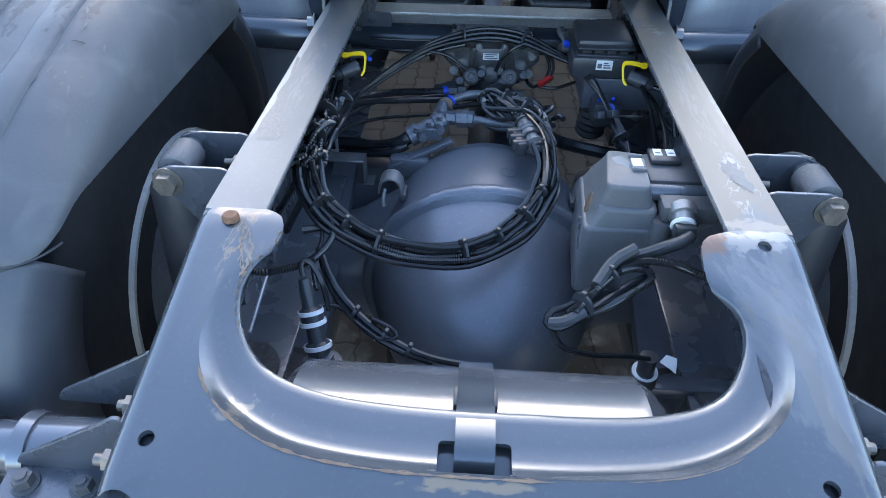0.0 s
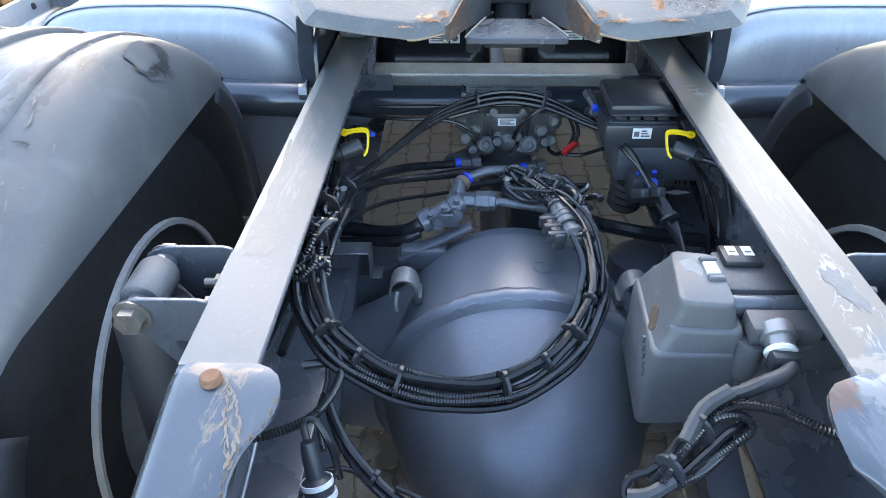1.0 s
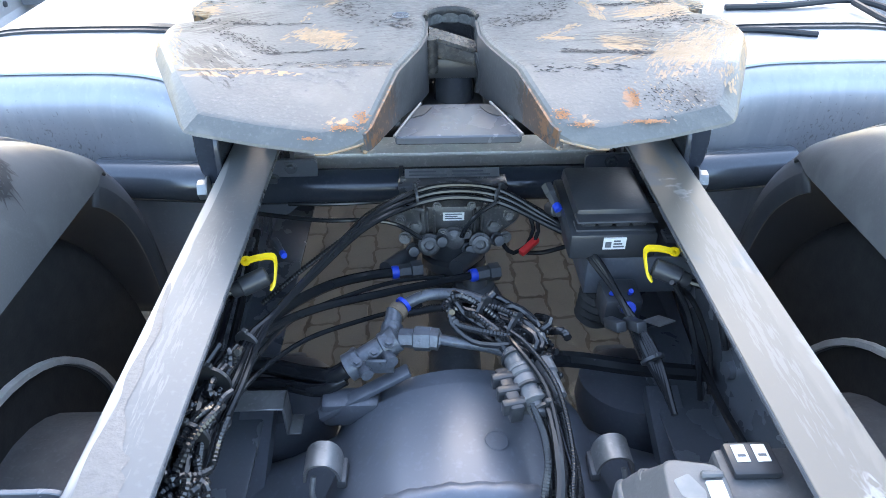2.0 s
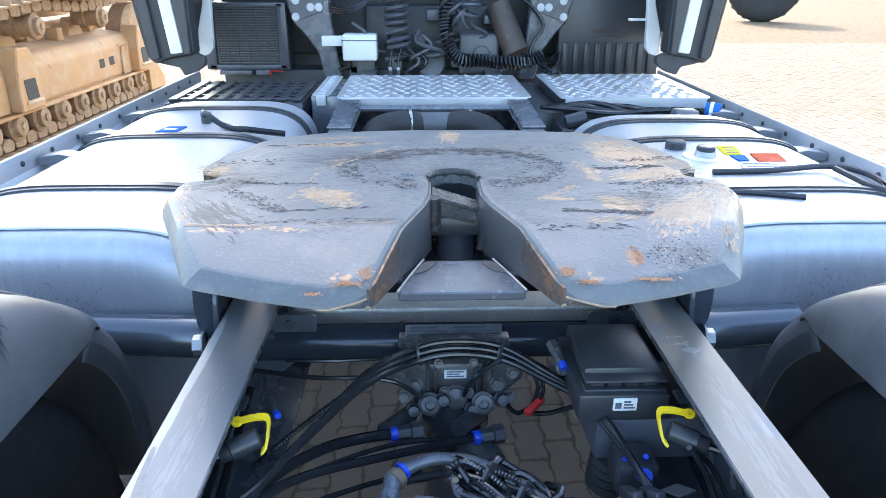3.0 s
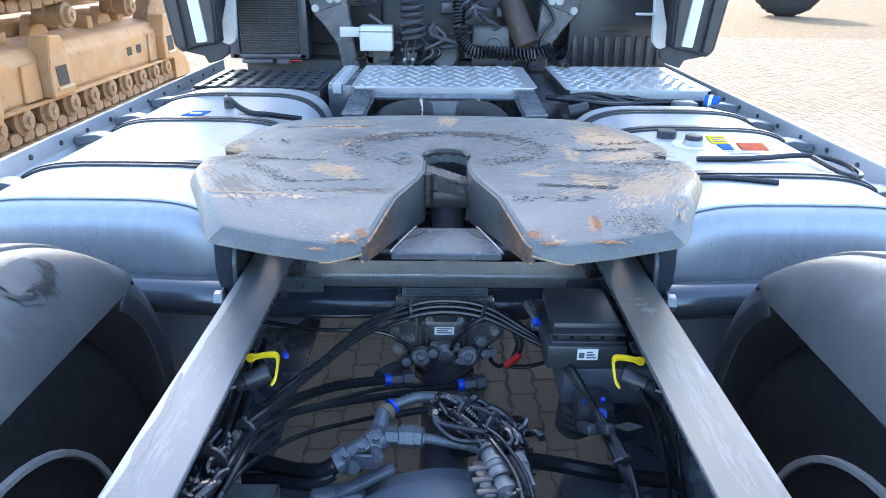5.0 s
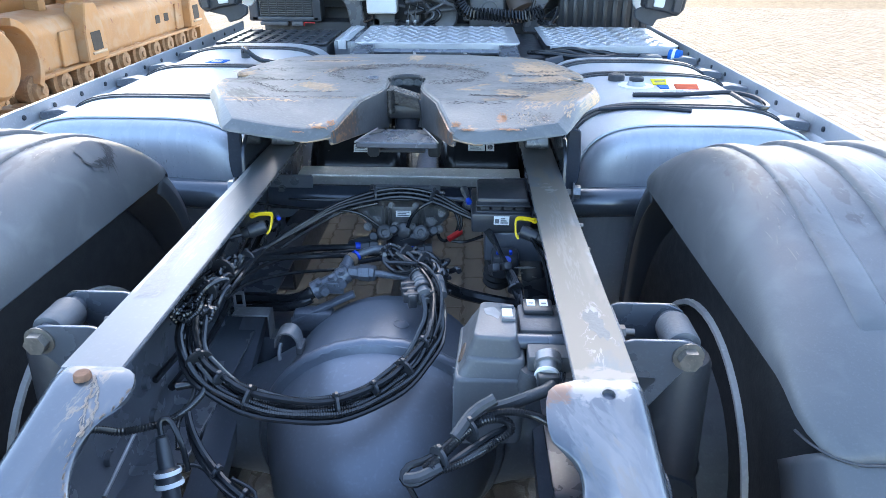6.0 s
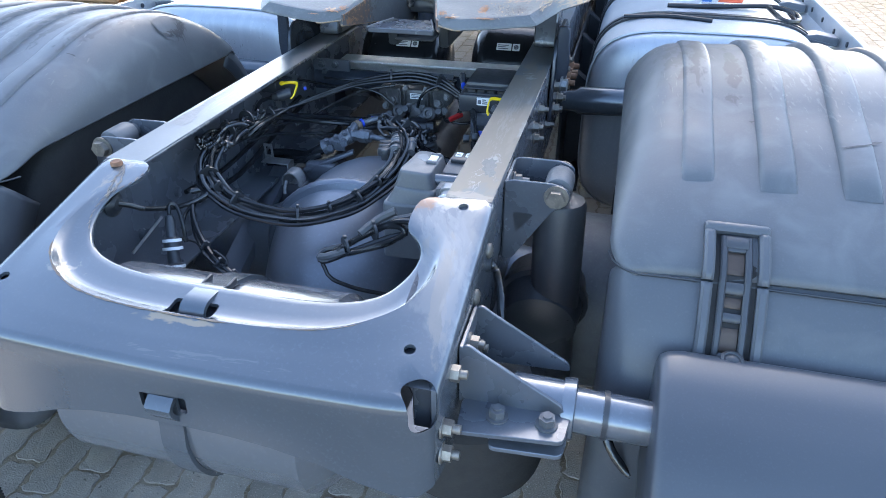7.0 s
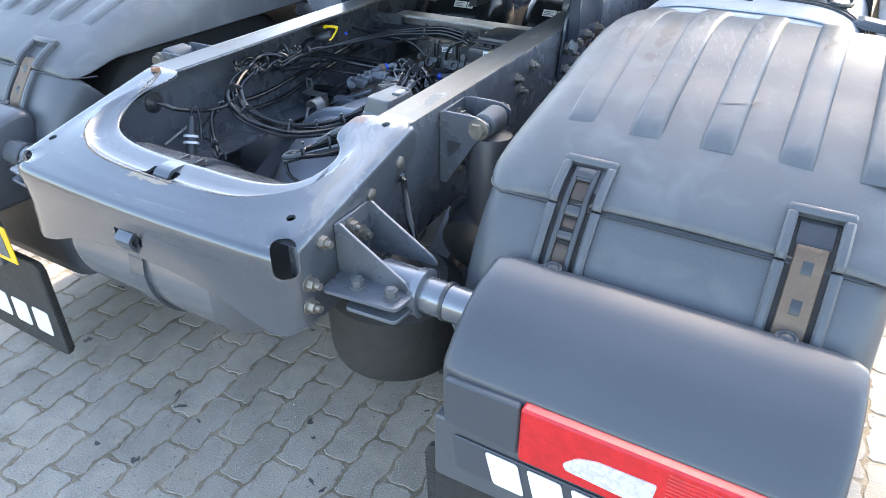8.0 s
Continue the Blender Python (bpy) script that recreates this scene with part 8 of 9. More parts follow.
# valve block with data plate
vb = thing("valve_block", (0, 1.32, 0.74), "dirty dark cast relay valve block with a white label", "valve")
part("body", one(box, (-0.075, 1.275, 0.77), (0.075, 1.36, 0.862), 0.01, 2), M_DARKCAST, vb)
part("label", one(box, (-0.020, 1.2725, 0.834), (0.018, 1.2748, 0.850)), M_LABEL, vb)
for i in range(3):
    part("print_bar", one(box, (-0.016, 1.2715, 0.8465 - i * 0.0045), (0.014 - 0.008 * (i % 2), 1.2724, 0.8485 - i * 0.0045)), M_INK, vb)
for sx in (-1, 1):
    part("flange", one(prism, rounded([(sx * 0.05, 0.865), (sx * 0.11, 0.87), (sx * 0.115, 0.84), (sx * 0.07, 0.80), (sx * 0.05, 0.80)], 0.01, 3), 1.262, 1.30, "xz", 0.003), M_DARKCAST, vb)
    part("hex_bolt", one(bolt, (sx * 0.07, 1.262, 0.83), (0, -1, 0.3), 0.010, 0.010), M_DARKCAST, vb)
    part("port", one(lathe, (sx * 0.045, 1.25, 0.80), (0, -0.8, 0.4), ((0, 0.020), (0.010, 0.020), (0.012, 0.015), (0.02, 0.015), (0.021, 0.009), (0.012, 0.008), (0.011, 0.0)), 20), M_DARKCAST, vb)
    part("elbow", one(tube, [(sx * 0.06 - 0.02, 1.26, 0.77), (sx * 0.06 - 0.04, 1.22, 0.785), (sx * 0.06 - 0.06, 1.19, 0.79)], 0.015, 12), M_BLACK, vb)
part("lower_valve", one(lathe, (0.0, 1.30, 0.78), (0, -0.2, -1), ((0, 0.05), (0.03, 0.05), (0.035, 0.06), (0.05, 0.06), (0.055, 0.045), (0.10, 0.04), (0.11, 0.0)), 24), M_BLACK, vb)
part("stem", one(cyl, (0.047, 1.22, 0.62), (0.047, 1.22, 0.70), 0.045, 0.04, 24), M_BLACK, vb)
for k in range(4):
    part("small_fitting", one(lathe, (-0.075 + 0.05 * k, 1.255, 0.785 + 0.02 * (k % 2)), (0.1, -1, 0.5), ((0, 0.013), (0.012, 0.013), (0.014, 0.010), (0.03, 0.009), (0.031, 0.0)), 12), M_BLACK, vb)
for x, y, z, r in ((-0.095, 1.262, 0.845, 0.007), (-0.03, 1.270, 0.866, 0.006), (0.03, 1.270, 0.866, 0.006), (0.095, 1.262, 0.85, 0.007), (-0.02, 1.262, 0.815, 0.007), (0.022, 1.262, 0.812, 0.007), (-0.088, 1.25, 0.815, 0.008), (0.09, 1.25, 0.812, 0.008)):
    part("cap_screw", one(bolt, (x, y, z), (0.05 if x > 0 else -0.05, -1, 0.35), r, 0.008, 0.005), M_DARKCAST, vb)
for x in (-0.062, -0.05, -0.038, 0.034, 0.046, 0.058):
    part("cooling_rib", one(box, (x, 1.262, 0.812), (x + 0.005, 1.276, 0.860), 0.0015, 1), M_DARKCAST, vb)
part("centre_boss", one(lathe, (0.0, 1.268, 0.80), (0, -1, 0.35), ((0, 0.022), (0.006, 0.022), (0.009, 0.018), (0.016, 0.018), (0.018, 0.012), (0.019, 0.0)), 22), M_DARKCAST, vb)
part("exhaust_dome", one(lathe, (0.035, 1.205, 0.700), (0, 0.05, 1), ((0, 0.045), (0.006, 0.047), (0.010, 0.043), (0.016, 0.045), (0.020, 0.041), (0.027, 0.042), (0.031, 0.036), (0.040, 0.034), (0.043, 0.022), (0.060, 0.020), (0.061, 0.0)), 30), M_CAST, vb, "dusty ribbed exhaust dome")
part("hanger", one(box, (-0.10, 1.33, 0.86), (0.10, 1.37, 0.872), 0.003), M_FRAME, vb)
# data plate on the cross tube
dp = thing("data_plate", (0, 1.358, 0.862), "pale printed metal data plate on the cross tube", "data plate")
m = Matrix.Translation((0, 1.362, 0.872)) @ pose(0, 0, 0, -52, 0, 0)
part("plate", one(box, (-0.088, -0.001, -0.017), (0.088, 0.001, 0.017), 0.0005, 1, m), M_GALV, dp)
for i in range(4):
    part("print_bar", one(box, (-0.08, -0.0018, -0.012 + i * 0.007), (-0.03 + 0.01 * (i % 3), -0.0012, -0.009 + i * 0.007), 0, 1, m), M_INK, dp)
    part("print_bar", one(box, (0.0, -0.0018, -0.012 + i * 0.007), (0.07 - 0.012 * (i % 2), -0.0012, -0.009 + i * 0.007), 0, 1, m), M_INK, dp)
part("clip", one(cyl, (-0.10, 1.40, 0.835), (-0.092, 1.40, 0.835), 0.0365, seg=24), M_BLACK, dp)

# black control unit at the right rail
cu = thing("control_unit", (0.235, 1.16, 0.85), "black ribbed electronic control unit with a white label", "control unit")
part("body", one(box, (0.168, 1.098, 0.872), (0.302, 1.27, 0.918), 0.006, 2), M_BLACK, cu)
part("cover", one(box, (0.180, 1.13, 0.918), (0.298, 1.265, 0.944), 0.008, 2), M_BLACK, cu)
for i in range(4):
    part("rib", one(box, (0.188 + i * 0.026, 1.118, 0.919), (0.209 + i * 0.026, 1.134, 0.928), 0.002, 1), M_BLACK, cu)
for z in (0.9165, 0.931):
    part("lip", one(box, (0.178, 1.108, z), (0.299, 1.138, z + 0.004), 0.0015, 1), M_BLACK, cu)
part("label", one(box, (0.218, 1.0945, 0.894), (0.252, 1.0975, 0.914)), M_LABEL, cu)
part("code_square", one(box, (0.2205, 1.0935, 0.898), (0.2295, 1.0944, 0.908)), M_INK, cu)
for i in range(3):
    part("print_bar", one(box, (0.233, 1.0935, 0.898 + i * 0.005), (0.249 - 0.003 * i, 1.0944, 0.9005 + i * 0.005)), M_INK, cu)
part("bracket", one(box, (0.20, 1.102, 0.80), (0.377, 1.26, 0.872), 0.004), M_DARKPAINT, cu)
# rubber boot under it
part("boot", one(lathe, (0.235, 1.12, 0.80), (-0.05, 0.1, -1), tuple((0.008 * i, 0.034 - (0.006 if i % 2 else 0.0)) for i in range(10)) + ((0.08, 0.0),), 20), M_RUBBER, cu, "corrugated rubber boot")
part("valve_body", one(box, (0.215, 1.03, 0.79), (0.275, 1.09, 0.845), 0.01, 2), M_BLACK, cu)
m = Matrix.Translation((0.236, 0.995, 0.842)) @ pose(0, 0, 0, -30, 0, 14)
for i in range(2):
    part("plug", one(box, (-0.03 + i * 0.02, -0.03 - 0.02 * i, -0.01), (-0.014 + i * 0.02, 0.012 - 0.02 * i, 0.006), 0.003, 2, m), M_BLACK, cu)
m = Matrix.Translation((0.283, 0.99, 0.842)) @ pose(0, 0, 0, -20, 10, 30)
part("foil_tag", one(box, (-0.018, -0.016, -0.001), (0.016, 0.014, 0.001), 0, 1, m), M_STEEL, cu, "torn foil tag")
part("nozzle", one(lathe, (0.162, 1.20, 0.90), (0.2, -1, 0.5), ((-0.02, 0.012), (0.012, 0.012), (0.014, 0.009), (0.02, 0.009), (0.021, 0.0)), 12), M_BLACK, cu)

# sockets with yellow locking clips on both rails
for sx in (-1, 1):
    s = thing("diagnostic_socket", (sx * 0.31, 1.03, 0.90), "black socket with a bright yellow locking clip on the frame rail", "electrical socket", "sockets with yellow clips")
    A, B = Vector((sx * 0.322, 1.008, 0.898)), Vector((sx * 0.272, 1.030, 0.910))
    d = (B - A).normalized()
    part("barrel", one(lathe, A, d, ((0, 0.008), (0.003, 0.011), (0.014, 0.012), (0.016, 0.0145), (0.052, 0.0145), (0.054, 0.012), (0.055, 0.0)), 24), M_BLACK, s)
    part("cable", one(tube, [A, A - d * 0.03, (sx * 0.36, 0.98, 0.87), (sx * 0.37, 0.95, 0.82)], 0.005), M_HOSE, s)
    line_pts = [(sx * 0.300, 1.036, 0.931), (sx * 0.285, 1.040, 0.933), (sx * 0.268, 1.044, 0.932), (sx * 0.262, 1.040, 0.928), (sx * 0.261, 1.028, 0.918), (sx * 0.262, 1.016, 0.907), (sx * 0.267, 1.010, 0.902)]
    pts = spline([Vector(p) for p in line_pts], 0.006)
    bm = BM()
    lps = []
    for i, p in enumerate(pts):
        t = (pts[min(len(pts) - 1, i + 1)] - pts[max(0, i - 1)]).normalized()
        nrm = t.cross(Vector((0, 1, 0.2))).normalized()
        w = Vector((0, 0.0050, 0.0010))
        lps.append([p - w - nrm * 0.0018, p + w - nrm * 0.0018, p + w + nrm * 0.0018, p - w + nrm * 0.0018])
    rings(bm, lps)
    clip = part("yellow_clip", bm, M_YELLOW, s, "bright yellow plastic clip")
    part("clip_ring", one(lathe, (sx * 0.302, 1.036, 0.9295), (0, -0.4, 1), ((0, 0.003), (0, 0.0075), (0.0035, 0.0075), (0.0035, 0.003), (0, 0.003)), 18), M_YELLOW, clip)
    bm = BM()
    box(bm, (sx * 0.33, 1.05, 0.895), (sx * 0.377, 1.12, 0.925), 0.004)
    part("holder", bm, M_BLACK, s)
    for k in range(7):
        part("holder_rib", one(box, (sx * 0.30, 1.066 + 0.004 * k, 0.925), (sx * 0.372, 1.068 + 0.004 * k, 0.932), 0, 1), M_BLACK, s)

M_TANKG2 = surface("dull_peeled_plastic", (0.20, 0.205, 0.205), (0.25, 0.25, 0.245), 0.6, 0, 60, 200, 0.1)
# grey relay box on its rod at the right rail
rb = thing("grey_relay_box", (0.18, 0.63, 0.735), "grey plastic sensor box with a stepped lid on a rod", "relay box")
def soft_tier(z0, z1, o0, o1, nm, mat, r=0.007):
    """Tapered shell with a rounded upper rim."""
    bm = BM()
    a, b = rounded(o0, 0.014, 4), rounded(o1, 0.014, 4)
    mx, my = sum(q[0] for q in b) / len(b), sum(q[1] for q in b) / len(b)
    def shrunk(k):
        return [(x + (mx - x) * k, y + (my - y) * k) for x, y in b]
    rings(bm, [[(x, y, z0) for x, y in a]] + [[(x, y, z1 - r * h) for x, y in shrunk(k)] for k, h in ((0.0, 1.0), (0.012, 0.5), (0.04, 0.14), (0.09, 0.0))])
    return part(nm, bm, mat, rb)
soft_tier(0.745, 0.868, [(0.138, 0.556), (0.250, 0.562), (0.252, 0.690), (0.150, 0.720)], [(0.140, 0.560), (0.256, 0.560), (0.256, 0.690), (0.150, 0.720)], "body", M_GREYBOX)
soft_tier(0.862, 0.897, [(0.142, 0.564), (0.252, 0.563), (0.254, 0.690), (0.152, 0.718)], [(0.160, 0.574), (0.250, 0.568), (0.252, 0.690), (0.166, 0.712)], "lower_lid", M_GREYBOX)
soft_tier(0.888, 0.930, [(0.156, 0.580), (0.246, 0.574), (0.248, 0.690), (0.164, 0.710)], [(0.168, 0.586), (0.236, 0.580), (0.240, 0.686), (0.182, 0.696)], "upper_lid", M_GREYBOX)
lid_x = lambda y, z: 0.142 + 0.018 * (z - 0.862) / 0.035 + 0.055 * (y - 0.564)
oval = rounded([(0.600, 0.874), (0.630, 0.890), (0.637, 0.880), (0.607, 0.865)], 0.0058, 5)
bm = BM()
rings(bm, [[(lid_x(y, z) + dx, y, z) for y, z in oval] for dx in (0.006, -0.0012)])
part("slot", bm, M_BRASS, rb, "brown oval slot in the side")
for i in range(5):
    part("print_bar", one(prism, [(0.575 + i * 0.006, 0.815 + i * 0.008), (0.579 + i * 0.006, 0.815 + i * 0.008), (0.579 + i * 0.006, 0.828 + i * 0.008), (0.575 + i * 0.006, 0.828 + i * 0.008)], 0.1385, 0.150, "yz"), M_INK, rb)
for y in (0.628, 0.668):
    part("lid_clip", one(box, (0.214, y, 0.926), (0.236, y + 0.008, 0.935), 0.002, 1), M_GREYBOX, rb)
part("label", one(box, (0.216, 0.640, 0.929), (0.232, 0.664, 0.9335)), M_LABEL, rb)
part("stain", one(prism, rounded([(0.186, 0.668), (0.203, 0.675), (0.214, 0.655), (0.209, 0.636), (0.20, 0.646), (0.19, 0.65)], 0.003, 3), 0.9295, 0.9303), M_TANKG2, rb, "dull peeled patch on the lid")
part("rod", one(cyl, (0.225, 0.612, 0.905), (0.378, 0.612, 0.905), 0.013, seg=20), M_FRAME, rb)
for i in range(2):
    part("panel_line", one(box, (0.150, 0.5605 + 0.003, 0.775 + i * 0.04), (0.222, 0.566 + 0.003, 0.778 + i * 0.04)), M_DIRTBOX, rb)
eb = thing("small_control_unit", (0.275, 0.67, 0.86), "dark plug housing with two white labels against the rail", "plug")
part("body", one(box, (0.244, 0.632, 0.868), (0.330, 0.716, 0.914), 0.006, 2), M_DIRTBOX, eb)
part("head", one(box, (0.252, 0.676, 0.914), (0.302, 0.716, 0.924), 0.004, 2), M_BLACK, eb)
for x in (0.259, 0.280):
    part("label", one(box, (x, 0.690, 0.9242), (x + 0.014, 0.711, 0.9252), 0.001, 1), M_LABEL, eb)
    part("print_bar", one(box, (x + 0.003, 0.696, 0.9253), (x + 0.011, 0.699, 0.9257)), M_INK, eb)
part("bracket", one(box, (0.25, 0.63, 0.85), (0.377, 0.70, 0.870), 0.003), M_FRAME, eb)
# drain sensor with white collar
vs_ = thing("pressure_sensor", (0.285, 0.56, 0.85), "dirty metal pressure sensor with a white plug collar", "sensor")
part("block", one(box, (0.252, 0.560, 0.885), (0.335, 0.598, 0.912), 0.004, 2), M_DIRTBOX, vs_)
part("barrel", one(lathe, (0.282, 0.575, 0.905), (-0.05, -1, -0.25), ((0, 0.017), (0.004, 0.021), (0.02, 0.021), (0.022, 0.017), (0.036, 0.016), (0.037, 0.0)), 24), M_GALV, vs_)
part("collar", one(lathe, (0.279, 0.542, 0.897), (-0.1, -1, -0.35), ((0, 0.012), (0, 0.0175), (0.003, 0.019), (0.007, 0.0175), (0.007, 0.012)), 24), M_WHITE, vs_, "white plastic collar")
part("plug", one(box, (0.263, 0.520, 0.880), (0.296, 0.540, 0.905), 0.005, 2), M_BLACK, vs_)
part("bracket", one(box, (0.31, 0.565, 0.84), (0.377, 0.60, 0.89), 0.003), M_FRAME, vs_)
part("lower_body", one(lathe, (0.258, 0.565, 0.885), (-0.1, -0.1, -1), ((0, 0.016), (0.03, 0.018), (0.05, 0.012), (0.051, 0)), 16), M_DIRTBOX, vs_)
part("elbow_hose", one(tube, [(0.285, 0.520, 0.892), (0.272, 0.508, 0.890), (0.249, 0.500, 0.885), (0.225, 0.493, 0.878)], 0.0095, 12), M_TAPE, vs_)

rc = thing("cable_bundle", (0.20, 0.45, 0.86), "black corrugated cables looped and taped beside the frame rail", "cable loom")
def rl(pts, r, ribbed=0.0, mat=None, nm="cable"):
    bm = BM()
    tube(bm, pts, r, 8, 0.010, ribbed)
    part(nm, bm, mat or (M_CONDUIT if ribbed else M_HOSE), rc)
rl([(0.372, 0.43, 0.88), (0.32, 0.415, 0.893), (0.279, 0.424, 0.898), (0.247, 0.456, 0.890), (0.205, 0.468, 0.882), (0.165, 0.448, 0.870), (0.132, 0.410, 0.858), (0.115, 0.390, 0.85)], 0.0065, 0.0037)
rl([(0.225, 0.493, 0.878), (0.194, 0.486, 0.870), (0.161, 0.458, 0.860), (0.115, 0.412, 0.850), (0.085, 0.402, 0.842), (0.078, 0.388, 0.834), (0.09, 0.381, 0.831), (0.109, 0.384, 0.838), (0.148, 0.410, 0.850), (0.198, 0.449, 0.860), (0.222, 0.463, 0.862), (0.212, 0.474, 0.868), (0.185, 0.468, 0.872)], 0.0052)
rl([(0.105, 0.395, 0.845), (0.14, 0.42, 0.862), (0.18, 0.455, 0.874), (0.212, 0.462, 0.874), (0.222, 0.450, 0.868), (0.20, 0.436, 0.858), (0.165, 0.415, 0.85), (0.13, 0.395, 0.845)], 0.0065, 0.0037)
rl([(0.10, 0.385, 0.84), (0.15, 0.40, 0.85), (0.19, 0.43, 0.852), (0.205, 0.445, 0.855)], 0.006, 0.0037)
rl([(0.082, 0.387, 0.833), (0.092, 0.380, 0.815), (0.106, 0.376, 0.798), (0.15, 0.389, 0.775), (0.201, 0.401, 0.763), (0.235, 0.405, 0.755)], 0.004)
rl([(0.255, 0.503, 0.888), (0.222, 0.490, 0.882), (0.190, 0.487, 0.872)], 0.0075, 0, M_TAPE, "taped_end")
rl([(0.128, 0.395, 0.850), (0.100, 0.383, 0.842), (0.082, 0.386, 0.836)], 0.0075, 0, M_TAPE, "taped_end")
rl([(0.20, 0.475, 0.90), (0.17, 0.462, 0.885), (0.145, 0.43, 0.868)], 0.0085, 0, M_TAPE, "taped_sleeve")
for c, dd in (((0.165, 0.448, 0.866), (1, 0.9, 0)), ((0.125, 0.405, 0.854), (1, 0.9, 0))):
    tie(rc, c, dd, 0.017)
rs = thing("tank_sensor", (0.24, 0.40, 0.70), "black sensor with a white ring beside a torn paper tag", "sensor")
part("body", one(lathe, (0.235, 0.41, 0.70), (0, 0, 1), ((0, 0.02), (0.02, 0.02), (0.024, 0.013), (0.055, 0.013), (0.056, 0.0)), 18), M_BLACK, rs)
part("white_ring", one(lathe, (0.235, 0.41, 0.722), (0, -0.1, 1), ((0, 0.0165), (0, 0.0190), (0.0022, 0.0190), (0.0022, 0.0165)), 24), M_WHITE, rs)
m = Matrix.Translation((0.262, 0.40, 0.752)) @ pose(0, 0, 0, 25, -20, 25)
part("paper_tag", one(prism, [(-0.010, 0.009), (0.004, 0.013), (0.014, 0.001), (0.0, -0.016), (-0.004, -0.004)], -0.0006, 0.0006), M_LABEL, rs, "torn white paper tag").matrix_parent_inverse = Matrix.Translation(-rs.location) @ m
part("mount", one(box, (0.215, 0.395, 0.68), (0.377, 0.425, 0.702), 0.004), M_FRAME, rs)

# left sensor with white rings, grommet and cables
ls = thing("level_sensor", (-0.245, 0.40, 0.75), "black inline sensor plug with white rings standing in the frame", "sensor")
A, B = Vector((-0.238, 0.385, 0.745)), Vector((-0.262, 0.437, 0.852))
d = (B - A).normalized()
part("plug", one(lathe, A, d, ((0, 0.017), (0.02, 0.018), (0.024, 0.013), (0.05, 0.012), (0.052, 0.017), (0.072, 0.017), (0.076, 0.011), (0.105, 0.010), (0.118, 0.008), (0.119, 0.0)), 20), M_BLACK, ls)
for h, r in ((0.014, 0.0205), (0.05, 0.0195), (0.066, 0.0185)):
    part("white_ring", one(lathe, A + d * h, d, ((0, r - 0.004), (0, r), (0.006, r), (0.006, r - 0.004)), 24), M_WHITE, ls)
part("hook", one(tube, [(-0.262, 0.437, 0.852), (-0.266, 0.446, 0.864), (-0.262, 0.452, 0.868), (-0.252, 0.452, 0.862), (-0.236, 0.437, 0.838), (-0.228, 0.425, 0.80)], 0.004), M_HOSE, ls)
part("base", one(lathe, (-0.236, 0.38, 0.725), (0, 0, 1), ((0, 0.03), (0.01, 0.03), (0.012, 0.02), (0.03, 0.018))), M_FRAME, ls)
lc = thing("sensor_cables", (-0.20, 0.44, 0.80), "thin black cables tied from the rail to the tank", "cable loom")
def ll(pts, r, ribbed=0.0, mat=None):
    bm = BM()
    tube(bm, pts, r, 8, 0.010, ribbed)
    part("cable", bm, mat or (M_CONDUIT if ribbed else M_HOSE), lc)
ll([(-0.376, 0.422, 0.87), (-0.34, 0.428, 0.866), (-0.308, 0.433, 0.860), (-0.26, 0.47, 0.853), (-0.24, 0.53, 0.85), (-0.25, 0.58, 0.855)], 0.006, 0.0037)
ll([(-0.251, 0.50, 0.852), (-0.235, 0.472, 0.83), (-0.21, 0.449, 0.802), (-0.164, 0.414, 0.782), (-0.113, 0.393, 0.764), (-0.072, 0.388, 0.750), (-0.02, 0.392, 0.735)], 0.0052)
ll([(-0.255, 0.51, 0.846), (-0.24, 0.475, 0.822), (-0.215, 0.445, 0.795), (-0.168, 0.408, 0.776), (-0.118, 0.388, 0.760), (-0.075, 0.385, 0.746)], 0.0048)
ll([(-0.248, 0.434, 0.80), (-0.217, 0.441, 0.792), (-0.18, 0.413, 0.782), (-0.148, 0.398, 0.772), (-0.128, 0.402, 0.778), (-0.138, 0.41, 0.786), (-0.165, 0.42, 0.792)], 0.0032)
ll([(-0.27, 0.60, 0.86), (-0.258, 0.54, 0.84), (-0.262, 0.49, 0.83), (-0.25, 0.45, 0.815)], 0.0037, 0.0037)
ll([(-0.29, 0.56, 0.84), (-0.262, 0.555, 0.85), (-0.238, 0.552, 0.852)], 0.0065, 0.0037)
ll([(-0.342, 0.401, 0.770), (-0.338, 0.504, 0.800)], 0.003, 0, M_STEEL)
part("grommet", one(lathe, (-0.377, 0.422, 0.868), (1, 0, 0), ((0, 0.026), (0.004, 0.026), (0.010, 0.018), (0.016, 0.012), (0.017, 0.0)), 24), M_BLACK, lc)
for c, dd in (((-0.19, 0.432, 0.792), (1, -0.6, -0.4)), ((-0.145, 0.405, 0.775), (1, -0.5, -0.3)), ((-0.11, 0.391, 0.762), (1, -0.3, -0.3))):
    tie(lc, c, dd, 0.009)

# grey T-valve above the axle, on a bar
tv = thing("levelling_valve", (-0.10, 0.99, 0.78), "grey-painted levelling valve with pipe unions on a bar", "valve")
A, B = Vector((-0.168, 0.962, 0.788)), Vector((-0.085, 0.992, 0.826))
d = (B - A).normalized()
part("body", one(lathe, A, d, ((0, 0.012), (0.002, 0.021), (0.025, 0.021), (0.027, 0.017), (0.06, 0.017), (0.062, 0.020), (0.085, 0.020), (0.09, 0.012), (0.091, 0.0)), 24), M_VALVE, tv)
part("upper_port", one(lathe, (-0.105, 0.99, 0.815), (0.12, 0.9, 0.32), ((0, 0.016), (0.025, 0.016), (0.027, 0.013), (0.05, 0.013), (0.051, 0.0)), 18), M_VALVE, tv)
